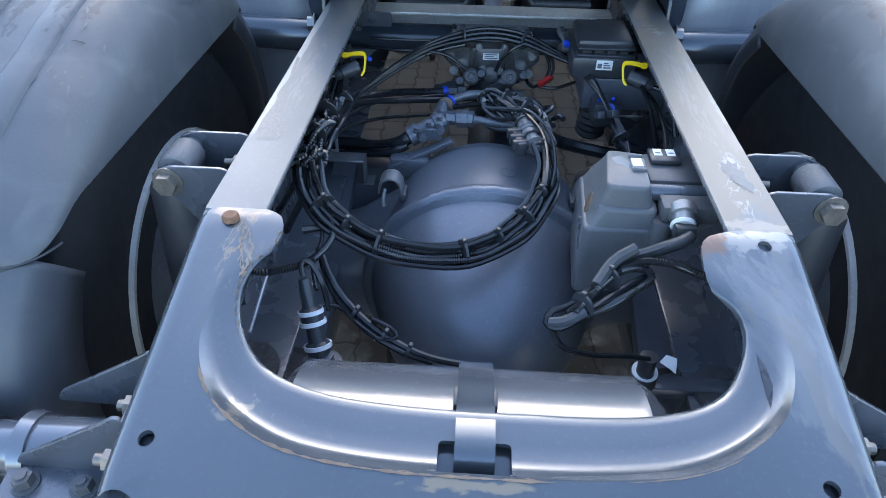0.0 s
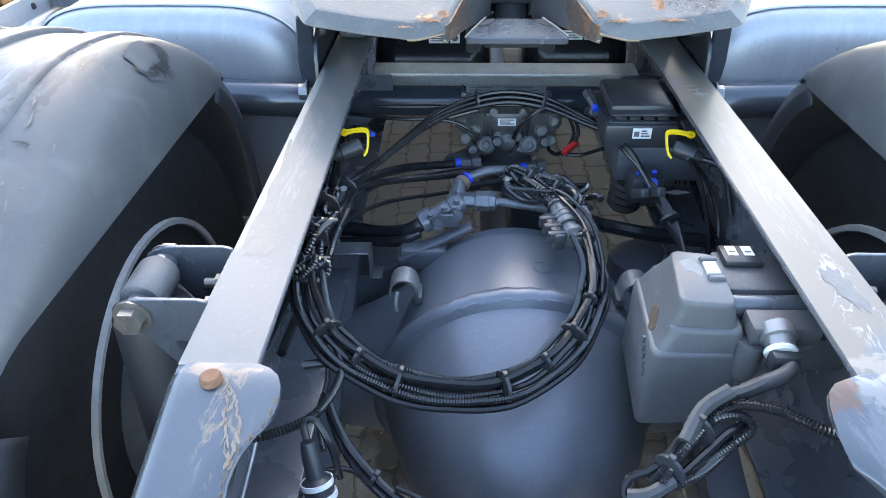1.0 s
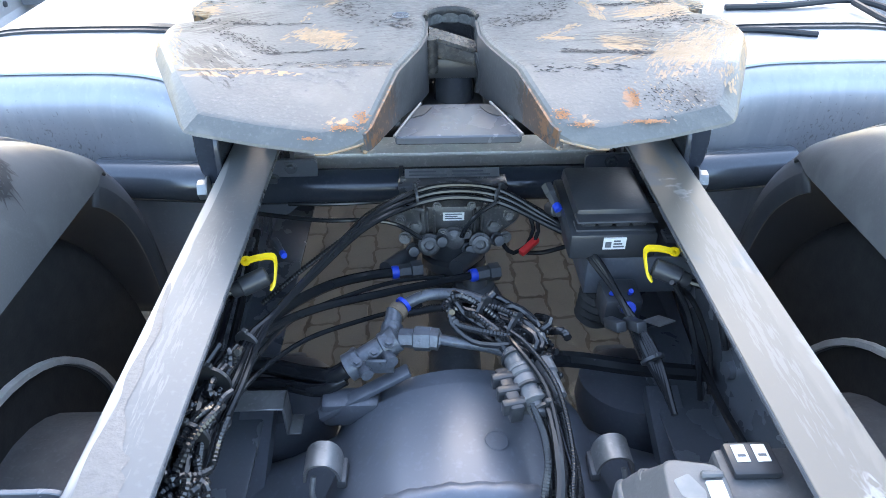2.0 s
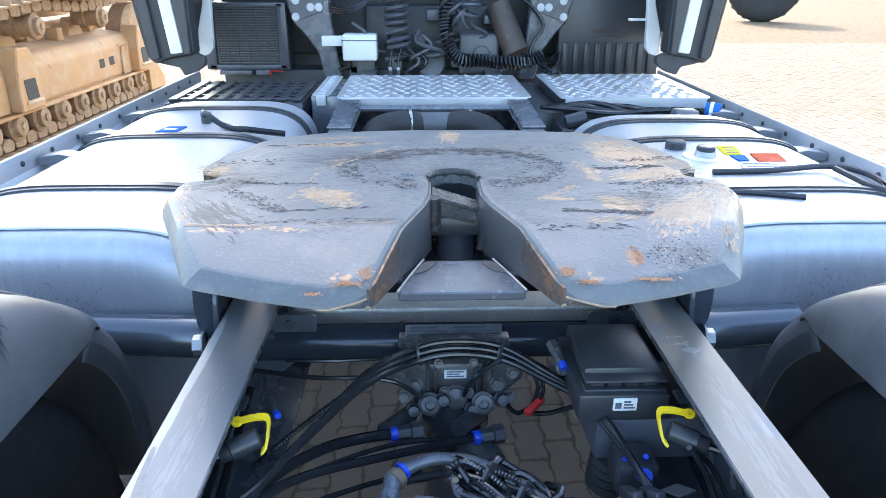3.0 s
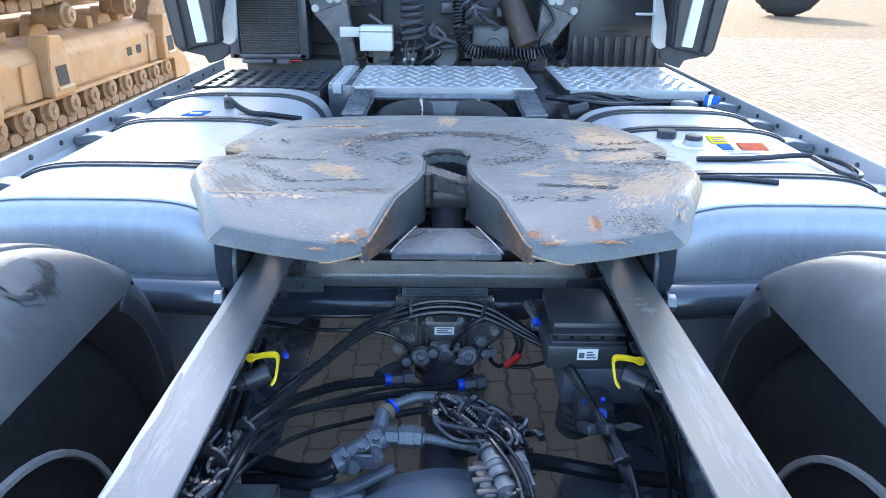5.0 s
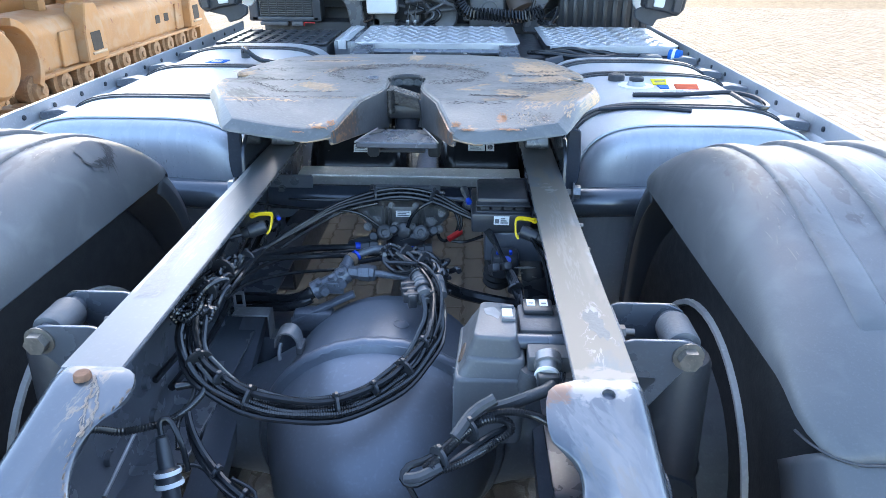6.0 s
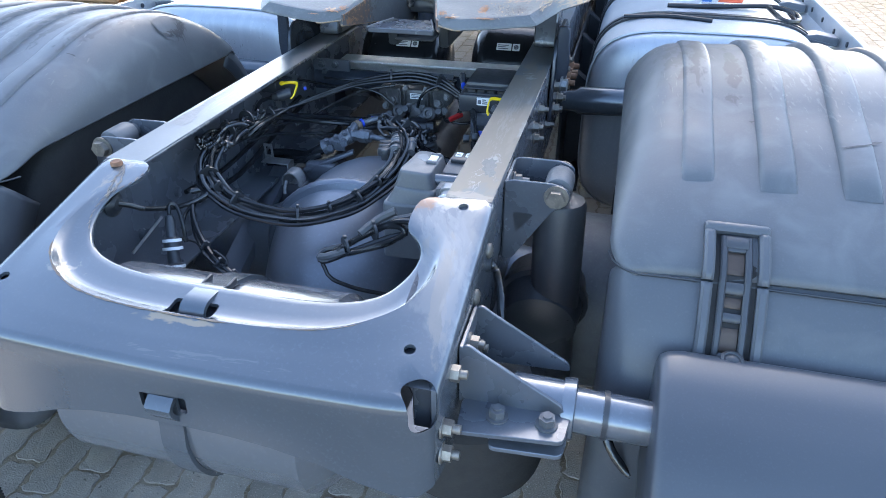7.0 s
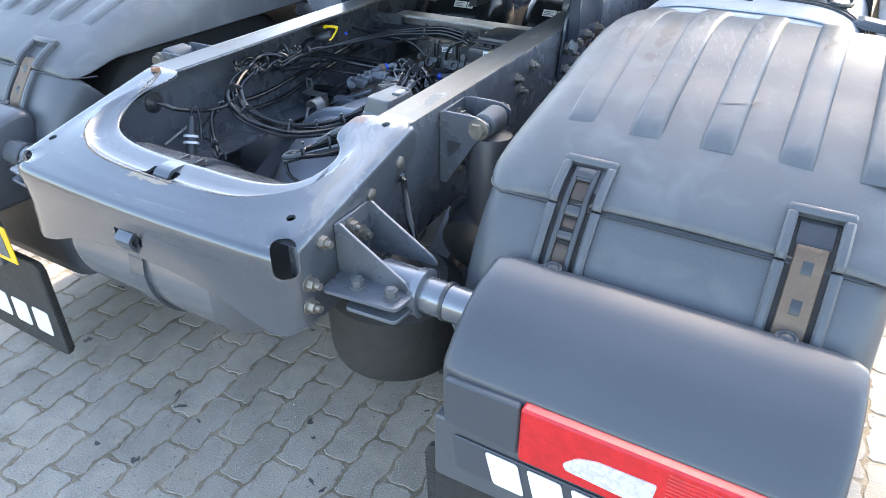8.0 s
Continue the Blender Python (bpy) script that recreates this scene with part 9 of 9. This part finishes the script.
part("pale_collar", one(lathe, (-0.098, 1.03, 0.829), (0.5, 0.9, 0.1), ((0, 0.012), (0, 0.0155), (0.012, 0.0155), (0.012, 0.012)), 18), M_TAN, tv)
part("side_port", one(lathe, (-0.09, 0.985, 0.825), (1, -0.15, 0.05), ((0, 0.014), (0.02, 0.014), (0.022, 0.018), (0.045, 0.018), (0.047, 0.013), (0.06, 0.011), (0.061, 0.0)), 6), M_VALVE, tv)
for k in range(2):
    part("boss", one(cyl, (-0.145 + 0.035 * k, 0.958 + 0.012 * k, 0.80 + 0.012 * k), (-0.135 + 0.035 * k, 0.935 + 0.012 * k, 0.802 + 0.012 * k), 0.009, seg=14), M_VALVE, tv)
part("pipe", one(tube, [(-0.035, 0.976, 0.829), (0.0, 0.968, 0.828), (0.04, 0.955, 0.83), (0.08, 0.93, 0.835)], 0.008, 10), M_VALVE, tv)
part("hose", one(tube, [(-0.09, 1.045, 0.832), (-0.05, 1.055, 0.845), (0.0, 1.045, 0.852), (0.04, 1.02, 0.855)], 0.009, 10), M_VALVE, tv)
part("conduit", one(tube, [(-0.08, 1.04, 0.822), (-0.03, 1.04, 0.832), (0.02, 1.03, 0.84), (0.05, 1.0, 0.846)], 0.007, 8, 0.01, 0.0037), M_CONDUIT, tv)
part("lower_hose", one(tube, [A, (-0.19, 0.96, 0.775), (-0.24, 0.995, 0.745), (-0.31, 1.03, 0.73), (-0.37, 1.04, 0.72)], 0.014, 10), M_HOSE, tv)
part("lower_hose", one(tube, [(-0.17, 0.955, 0.775), (-0.21, 0.95, 0.758), (-0.28, 0.99, 0.73), (-0.37, 1.02, 0.70)], 0.010, 10), M_HOSE, tv)
m = Matrix.Translation((-0.142, 0.936, 0.766)) @ look((0, 0, 0), (-0.115, -0.032, -0.045)).to_3x3().to_4x4()
part("bar", one(box, (-0.011, -0.005, -0.072), (0.011, 0.005, 0.072), 0.003, 2, m), M_DARKPAINT, tv, "dark flat carrier bar")
for h_, r_ in ((0.018, 0.0225), (0.070, 0.0215)):
    part("flange_ring", one(lathe, A + d * h_, d, ((0, 0.018), (0, r_), (0.005, r_), (0.005, 0.018)), 8), M_VALVE, tv)
for q_ in ((-0.150, 0.950, 0.812), (-0.126, 0.958, 0.822), (-0.105, 0.966, 0.832)):
    part("cap_screw", one(bolt, q_, (0.1, -0.4, 1), 0.0055, 0.006), M_VALVE, tv)
part("rib", one(box, (-0.138, 0.946, 0.792), (-0.098, 0.952, 0.818), 0.002, 1), M_VALVE, tv)
part("union_nut", one(lathe, (-0.048, 0.979, 0.828), (1, -0.2, 0), ((0, 0.010), (0.002, 0.0165), (0.014, 0.0165), (0.016, 0.010)), 6), M_VALVE, tv)
part("collet", one(lathe, (-0.088, 1.046, 0.832), (0.7, 0.7, 0.2), ((0, 0.010), (0, 0.0135), (0.006, 0.0135), (0.006, 0.010)), 18), M_BLUE, tv, "blue push-in collet")
part("foot", one(box, (-0.205, 0.915, 0.715), (-0.12, 0.955, 0.762), 0.010), M_DARKPAINT, tv)

# brackets welded on the axle
for sx in (-1, 1):
    c = thing("axle_clip", (sx * 0.18, 0.82, 0.75), "bent bare-metal hose clip on the axle housing", "clip", "axle clips")
    bm = BM()
    pts = spline([Vector((sx * 0.165, 0, 0.752)), Vector((sx * 0.168, 0, 0.770)), Vector((sx * 0.178, 0, 0.783)), Vector((sx * 0.195, 0, 0.784)), Vector((sx * 0.207, 0, 0.772)), Vector((sx * 0.210, 0, 0.752))], 0.005)
    lps = []
    for i, p in enumerate(pts):
        t = (pts[min(len(pts) - 1, i + 1)] - pts[max(0, i - 1)]).normalized()
        nr = Vector((-t.z, 0, t.x)) * 0.0018
        lps.append([p + Vector((0, 0.80, 0)) - nr, p + Vector((0, 0.838, 0)) - nr, p + Vector((0, 0.838, 0)) + nr, p + Vector((0, 0.80, 0)) + nr])
    rings(bm, lps)
    part("strip", bm, M_GALV, c)
    part("prong", one(tube, [(sx * 0.197, 0.80, 0.765), (sx * 0.20, 0.79, 0.748), (sx * 0.198, 0.785, 0.735)], 0.004), M_GALV, c)
    part("foot", one(box, (sx * 0.158, 0.800, 0.737), (sx * 0.170, 0.838, 0.752), 0.002), M_DIRTBOX, c)
    # bracket arms at the sides
    st = thing("stay_arm", (sx * 0.31, 0.85, 0.60), "dark blue-grey stay arm with an angled bracket", "stay arm", "stay arms")
    bm = BM()
    rings(bm, [[(sx * 0.285, 0.985, 0.685), (sx * 0.335, 0.985, 0.685), (sx * 0.335, 0.985, 0.71), (sx * 0.285, 0.985, 0.71)], [(sx * 0.305, 0.60, 0.46), (sx * 0.37, 0.60, 0.46), (sx * 0.37, 0.60, 0.50), (sx * 0.305, 0.60, 0.50)]])
    part("arm", bm, M_DARKPAINT, st)
    if sx < 0:
        bm = BM()
        box(bm, (-0.337, 0.925, 0.744), (-0.258, 0.962, 0.7475), 0.001, 1)
        box(bm, (-0.2615, 0.925, 0.690), (-0.258, 0.962, 0.7475), 0.001, 1)
        box(bm, (-0.258, 0.925, 0.690), (-0.240, 0.962, 0.6935), 0.001, 1)
        part("angle", bm, M_GALV, st, "bent galvanised bracket")
        bm = BM()
        for z0_, z1_, x0_, x1_ in ((0.735, 0.752, 0.318, 0.344), (0.752, 0.776, 0.318, 0.324), (0.752, 0.776, 0.338, 0.344), (0.776, 0.784, 0.318, 0.344)):
            box(bm, (-x1_, 0.962, z0_), (-x0_, 0.9655, z1_), 0.001, 1)
        part("lug", bm, M_GALV, st, "upright slotted lug")
    part("bellow_ring", one(lathe, (sx * 0.30, 1.04, 0.56), (0.0, 0.2, 1), ((0, 0.09), (0.05, 0.10), (0.09, 0.095), (0.10, 0.07), (0.101, 0.0)), 28), M_DARKPAINT, st)
line([(0.105, 0.93, 0.83), (0.14, 0.97, 0.79), (0.179, 0.983, 0.772), (0.264, 0.978, 0.758), (0.37, 0.97, 0.75)], 0.013)
line([(0.292, 0.999, 0.905), (0.335, 1.01, 0.86), (0.362, 0.98, 0.80), (0.362, 0.94, 0.74)], 0.004)
line([(0.295, 0.995, 0.905), (0.32, 0.985, 0.86), (0.335, 0.95, 0.80), (0.345, 0.93, 0.74)], 0.004)
line([(-0.37, 0.64, 0.79), (-0.365, 0.80, 0.78), (-0.36, 1.0, 0.80), (-0.365, 1.25, 0.82)], 0.006)
line([(-0.355, 0.66, 0.76), (-0.35, 0.85, 0.75), (-0.35, 1.05, 0.78), (-0.36, 1.3, 0.80)], 0.007)
line([(0.36, 0.75, 0.78), (0.355, 0.95, 0.77), (0.36, 1.2, 0.80), (0.365, 1.35, 0.82)], 0.006)
# hose on the outer right side
oh = thing("side_conduit", (0.40, 0.36, 0.76), "ribbed black conduit hanging on the outer rail", "conduit")
part("conduit", one(tube, [(0.397, 0.385, 0.872), (0.408, 0.375, 0.865), (0.418, 0.365, 0.83), (0.420, 0.372, 0.78), (0.418, 0.39, 0.73), (0.41, 0.40, 0.68)], 0.0075, 8, 0.01, 0.0037), M_CONDUIT, oh)
part("grommet", one(lathe, (0.392, 0.385, 0.872), (1, 0, 0), ((0, 0.014), (0.006, 0.014), (0.008, 0.008), (0.009, 0))), M_BLACK, oh)

# ---- yard: sheet of ground, pavers, machines ----
bm = BM()
S = 1500
vs = [bm.verts.new(p) for p in ((-S, -S, -0.0021), (S, -S, -0.0021), (S, S, -0.0021), (-S, S, -0.0021))]
bm.faces.new(vs)
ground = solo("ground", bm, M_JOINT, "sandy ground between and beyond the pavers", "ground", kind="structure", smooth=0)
bm = BM()
vs = [bm.verts.new(p) for p in ((-200, 15.5, -0.004), (200, 15.5, -0.004), (200, 300, -0.004), (-200, 300, -0.004))]
bm.faces.new(vs)
solo("concrete_yard", bm, M_YARD, "wide sunlit concrete yard with shadow blotches painted into its colour", "yard", kind="structure", smooth=0)

PW, PL, GAP = 0.101, 0.203, 0.0085
CHIP = random.Random(31)


def paver_ring(fine):
    """Worn outline of one rectangular block round the origin, with slightly waved long sides."""
    w, l = PW / 2 - GAP / 2, PL / 2 - GAP / 2
    nl, nw = (16, 6) if fine else (8, 2)
    ring = []
    for k in range(nl):
        u = -1 + 2 * k / nl
        ring.append((w - (0.006 if k == 0 else 0), u * l + (0.002 if k == 0 else 0)))
    for k in range(nw):
        u = -1 + 2 * k / nw
        ring.append((-u * w, l - (0.005 if k == 0 else 0)))
    for k in range(nl):
        u = -1 + 2 * k / nl
        ring.append((-w + (0.006 if k == 0 else 0), -u * l - (0.002 if k == 0 else 0)))
    for k in range(nw):
        u = -1 + 2 * k / nw
        ring.append((u * w, -l + (0.005 if k == 0 else 0)))
    ph = CHIP.uniform(-0.4, 0.4)
    # interlocking zigzag sides: two waves to a block's length, one across its ends
    ring = [(x + 0.0048 * math.sin(2 * math.pi * y / l + ph * 0.3) * (abs(x) > w * 0.7), y + 0.0030 * math.sin(math.pi * x / w) * (abs(y) > l * 0.85)) for x, y in ring]
    sg = 0.0019
    return [(x + CHIP.gauss(0, sg), y + CHIP.gauss(0, sg)) for x, y in ring]


def paver_data(verts, faces, ox, oy, dz=0.0, tilt=(0, 0), fine=False):
    base = paver_ring(fine)
    b0, n = len(verts), len(base)
    for s, h in ((1.03, -0.012), (1.0, -0.0016), (0.965, 0.0)):
        kx, ky = 1 - (1 - s) * 1.2, 1 - (1 - s) * 0.6
        for x, y in base:
            x, y = x * kx, y * ky
            verts.append((x + ox, y + oy, h + dz + x * tilt[0] + y * tilt[1] + (CHIP.gauss(0, 0.0005) if s < 1.02 else 0)))
    for k in range(2):
        for i in range(n):
            j = (i + 1) % n
            faces.append((b0 + k * n + i, b0 + k * n + j, b0 + (k + 1) * n + j, b0 + (k + 1) * n + i))
    faces.append(tuple(b0 + 2 * n + i for i in range(n)))


pavement = tagged(new("pavement"), "grey concrete block paving, worn and sandy in the joints", "pavement", kind="structure")
shapes = []
for k in range(22):
    v, f = [], []
    paver_data(v, f, 0, 0, CHIP.uniform(-0.0008, 0.0008), (CHIP.uniform(-0.004, 0.004), CHIP.uniform(-0.003, 0.003)), True)
    me = bpy.data.meshes.new("paver")
    me.from_pydata(v, [], f)
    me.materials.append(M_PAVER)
    shapes.append(me)
V, F = [], []
rng = random.Random(5)
for i in range(-79, 124):
    x = i * PW
    for j in range(-46, 76):
        y = (j + 0.5 * (i % 2)) * PL + 0.012 * math.sin(i * 2.3)
        near = -1.95 < x < 0.62 and -0.28 < y < 1.80
        if near:
            p = new("paver", rng.choice(shapes))
            p.location = (x, y, 0)
            p.parent = pavement
        else:
            if y > 15.4 or y < -9.4:
                continue
            paver_data(V, F, x, y, rng.uniform(-0.0008, 0.0008), (rng.uniform(-0.005, 0.005), rng.uniform(-0.004, 0.004)), -4 < x < 3 and -1.5 < y < 4)
for v_, f_, mat_ in ((V, F, M_PAVER),):
    me = bpy.data.meshes.new("paver_field")
    me.from_pydata(v_, [], f_)
    me.materials.append(mat_)
    pf = new("paver_field", me)
    pf.parent = pavement
    tagged(pf, kind="stuff")
# small stones and grit lying loose on the blocks
bm = BM()
for k in range(420):
    x, y, r = rng.uniform(-2.2, 0.6), rng.uniform(-0.3, 1.8), rng.uniform(0.0012, 0.0035)
    vs = [bm.verts.new((x + r * dx * rng.uniform(0.6, 1.2), y + r * dy * rng.uniform(0.6, 1.2), 0.0005 + r * dz)) for dx, dy, dz in ((1, 0, 0), (0, 1, 0), (-1, 0, 0), (0, -1, 0), (0.2, 0.1, 0.8))]
    for q in range(4):
        bm.faces.new((vs[q], vs[(q + 1) % 4], vs[4]))
tagged(part("grit", bm, M_GRIT, pavement), kind="stuff")


# crawler undercarriage, orange, dusty
cr = thing("crawler_track", (-3.95, 7.0, 0.0), "rusty orange crawler track frame standing in the sun", "crawler undercarriage")
XO = -3.50
bm = BM()
prism(bm, rounded([(XO - 0.03, 0.33), (XO, 0.37), (XO, 0.68), (XO - 0.07, 0.78), (XO - 0.42, 0.83), (XO - 0.50, 0.33)], 0.04, 5), 5.32, 9.05, "xz", 0.02)
beam = part("track_frame", bm, M_CRAWL, cr, "orange welded beam")
part("bottom_flange", one(box, (XO - 0.10, 5.30, 0.315), (XO + 0.045, 9.05, 0.345), 0.008), M_CRAWL, beam)
for y0_, y1_ in ((5.72, 5.98), (8.28, 8.50)):
    part("stiffener_plate", one(prism, rounded([(y0_, 0.36), (y1_, 0.36), (y1_, 0.66), (y0_ + 0.04, 0.66)], 0.02, 3), XO - 0.01, XO + 0.022, "yz", 0.006), M_CRAWL, beam)
# black plates give the shade of square holes, none is cut
for y0_ in (7.76, 6.75, 8.0):
    if y0_ != 6.75:
        part("opening", one(prism, rounded([(y0_, 0.49), (y0_ + 0.12, 0.49), (y0_ + 0.12, 0.58), (y0_, 0.58)], 0.012, 3), XO - 0.02, XO + 0.003, "yz"), M_RUBBER, beam, "black plate standing in for a shaded square hole")
for y0_ in (6.02, 8.56):
    g_ = part("guard_post", one(prism, rounded([(y0_, 0.35), (y0_ + 0.02, 0.62), (y0_ + 0.10, 0.87), (y0_ + 0.30, 0.86), (y0_ + 0.38, 0.60), (y0_ + 0.38, 0.35)], 0.03, 4), XO - 0.10, XO + 0.10, "yz", 0.012), M_CRAWL, cr, "raised orange guard block")
    # black plate gives the pocket's shade, the block stays solid
    part("opening", one(prism, rounded([(y0_ + 0.11, 0.44), (y0_ + 0.29, 0.44), (y0_ + 0.28, 0.61), (y0_ + 0.10, 0.61)], 0.015, 3), XO + 0.05, XO + 0.103, "yz"), M_RUBBER, g_, "black plate standing in for a shaded square pocket")
    part("worn_lip", one(box, (XO + 0.095, y0_ + 0.08, 0.405), (XO + 0.112, y0_ + 0.34, 0.43), 0.005), M_TAN2, g_, "edge worn to pale metal")
def roller(y, z, r, nm, parent):
    part(nm, one(lathe, (XO - 0.30, y, z), (1, 0, 0), ((0, r * 0.75), (0.08, r * 0.75), (0.09, r), (0.14, r), (0.15, r * 0.8), (0.24, r * 0.8), (0.25, r), (0.29, r), (0.30, r * 0.7), (0.335, r * 0.62), (0.34, r * 0.25), (0.355, r * 0.22), (0.356, 0.0)), 22), M_CRAWLD, parent)
for i in range(10):
    roller(5.30 + i * 0.385, 0.235, 0.135, "track_roller", cr)
for i in range(26):
    y = 4.75 + i * 0.18
    part("link", one(prism, rounded([(y, 0.05), (y + 0.15, 0.05), (y + 0.165, 0.12), (y + 0.12, 0.155), (y + 0.03, 0.155), (y - 0.01, 0.12)], 0.025, 3), XO - 0.16, XO - 0.02, "yz", 0.006), M_CRAWLD, cr)
    part("track_pad", one(box, (XO - 0.55, y - 0.01, 0.0), (XO + 0.10, y + 0.15, 0.035), 0.008, 1), M_CRAWLD, cr)
    zt = 1.12 - 0.05 * math.sin(max(0.0, min(1.0, (y - 5.0) / 3.6)) * math.pi * 2) ** 2
    part("link", one(prism, rounded([(y, zt), (y + 0.15, zt), (y + 0.165, zt + 0.07), (y + 0.12, zt + 0.105), (y + 0.03, zt + 0.105), (y - 0.01, zt + 0.07)], 0.025, 3), XO - 0.16, XO - 0.02, "yz", 0.006), M_CRAWLD, cr)
    part("track_pad", one(prism, rounded([(y - 0.01, zt + 0.105), (y + 0.15, zt + 0.105), (y + 0.15, zt + 0.125), (y + 0.03, zt + 0.125), (y + 0.02, zt + 0.17), (y, zt + 0.17)], 0.004, 1), XO - 0.55, XO + 0.10, "yz", 0.003), M_CRAWLD, cr)
for y in (6.70, 8.02):
    roller(y, 1.0, 0.115, "carrier_roller", cr)
    part("roller_bracket", one(prism, rounded([(y - 0.16, 0.80), (y + 0.20, 0.80), (y + 0.08, 1.0), (y - 0.06, 1.0)], 0.03, 3), XO - 0.42, XO - 0.32, "yz", 0.008), M_CRAWL, cr)
for k, (y0_, x0_) in enumerate(((7.15, -0.50), (7.45, -0.36), (6.0, -0.40), (8.35, -0.45))):
    part("lug", one(box, (XO + x0_, y0_, 0.80), (XO + x0_ + 0.14, y0_ + 0.12, 0.90 + 0.03 * (k % 2)), 0.015), M_CRAWL, cr)
part("recoil_housing", one(cyl, (XO - 0.62, 5.4, 0.86), (XO - 0.62, 9.0, 0.86), 0.14, seg=24), M_CRAWL, cr)
part("cross_body", one(box, (XO - 1.7, 6.1, 0.55), (XO - 0.60, 8.6, 1.15), 0.05), M_CRAWLD, cr, "dark dusty centre body")
part("end_plate", one(prism, rounded([(9.02, 0.05), (9.50, 0.05), (9.52, 0.14), (9.10, 0.62), (9.02, 0.70)], 0.03, 4), XO - 0.05, XO + 0.02, "yz", 0.006), M_CRAWL, cr, "sloping end plate")
part("idler_wheel", one(lathe, (XO - 0.34, 9.15, 0.62), (1, 0, 0), ((0, 0.40), (0.05, 0.48), (0.22, 0.48), (0.26, 0.42), (0.24, 0.16), (0.30, 0.14), (0.31, 0.0)), 36), M_CRAWLD, cr)
# final drive with its bolted hub, sprocket and curved guard
hub_ = part("sprocket", one(lathe, (XO - 0.34, 4.72, 0.56), (1, 0, 0), ((0, 0.44), (0.05, 0.47), (0.20, 0.47), (0.24, 0.43), (0.26, 0.36), (0.36, 0.34), (0.38, 0.31), (0.38, 0.29), (0.44, 0.27), (0.47, 0.24), (0.475, 0.0)), 48), M_CRAWL, cr, "dusty drive sprocket with a domed hub")
for k in range(20):
    a_ = 2 * math.pi * k / 20
    part("hub_bolt", one(bolt, (XO + 0.02, 4.72 + 0.325 * math.cos(a_), 0.56 + 0.325 * math.sin(a_)), (1, 0, 0), 0.022, 0.02), M_CRAWLD, hub_)
for k in range(14):
    a_ = radians(75 + k * 15)
    cy_, cz_ = 4.72 + 0.54 * math.cos(a_), 0.60 + 0.54 * math.sin(a_)
    m_ = Matrix.Translation((0, cy_, cz_)) @ Matrix.Rotation(a_ - math.pi / 2, 4, "X")
    part("track_pad", one(box, (XO - 0.55, -0.065, -0.02), (XO + 0.10, 0.065, 0.02), 0.006, 1, m_), M_CRAWLD, cr)
part("curved_guard", one(prism, [(5.02 + 0.36 * math.cos(radians(a_)), 0.50 + 0.36 * math.sin(radians(a_))) for a_ in range(-40, 81, 10)] + [(5.02 + 0.30 * math.cos(radians(a_)), 0.50 + 0.30 * math.sin(radians(a_))) for a_ in range(80, -41, -10)], XO - 0.30, XO + 0.06, "yz", 0.004), M_CRAWL, cr, "curved guard plate")
# wheel of a loader in the distance
lw = thing("loader_wheel", (10.5, 21.8, 0.0), "large black loader tyre with a yellow hub, far off", "wheel")
LWC = (10.72, 22.4, 1.06)
part("tyre", one(lathe, LWC, (-0.30, -0.954, 0), ((0, 0.50), (0.0, 0.72), (0.08, 0.98), (0.18, 1.06), (0.50, 1.06), (0.60, 0.98), (0.67, 0.72), (0.67, 0.50)), 48), M_RUBBER, lw)
part("hub", one(lathe, LWC, (-0.30, -0.954, 0), ((0.05, 0.52), (0.50, 0.50), (0.64, 0.52), (0.66, 0.48), (0.58, 0.41), (0.53, 0.22), (0.60, 0.19), (0.61, 0.0)), 36), M_LOADER, lw)
for k in range(10):
    a_ = 2 * math.pi * k / 10
    d_, u_, v_ = frame_of((-0.30, -0.954, 0))
    part("hub_bolt", one(bolt, Vector(LWC) + d_ * 0.55 + (u_ * math.cos(a_) + v_ * math.sin(a_)) * 0.31, d_, 0.025, 0.025), M_LOADER, lw)
for k in range(28):
    a_ = 2 * math.pi * k / 28
    m_ = Matrix.Translation(Vector(LWC)) @ Matrix((*[(*c, 0) for c in Matrix((d_, u_, v_)).transposed()], (0, 0, 0, 1))) @ Matrix.Rotation(a_, 4, "X")
    part("tread_lug", one(box, (0.10 + 0.25 * (k % 2), -0.06, 1.03), (0.26 + 0.25 * (k % 2), 0.06, 1.085), 0.01, 1, m_), M_RUBBER, lw)


# oil spots and litter on the paving
bm = BM()
rg = random.Random(9)
for k in range(34):
    blob(bm, rg.uniform(-1.2, 0.6), rg.uniform(-0.25, 1.1), rg.uniform(0.004, 0.018), rg.uniform(0.004, 0.014), rg.uniform(0, 3), lambda x, y: 0.0, rg, 0.0022, 12, 0.5)
sp_ = part("oil_spots", bm, M_DARKSPOT, pavement, "dark oil spots", 0)
tagged(sp_, kind="stuff")
bm = BM()
for k in range(500):
    x, y, r = rg.uniform(-1.4, 0.7), rg.uniform(-0.4, 1.3), rg.uniform(0.0012, 0.004)
    q = Vector((x, y, r * 0.5))
    vs = [bm.verts.new(q + Vector(o) * r * rg.uniform(0.7, 1.2)) for o in ((1, 0, 0), (0, 1, 0), (-1, 0, 0), (0, -1, 0), (0, 0, 0.8))]
    for a, b in ((0, 1), (1, 2), (2, 3), (3, 0)):
        bm.faces.new((vs[a], vs[b], vs[4]))
gr_ = part("grit", bm, M_PAVER, pavement, "loose pale grit", 0)
tagged(gr_, kind="stuff")
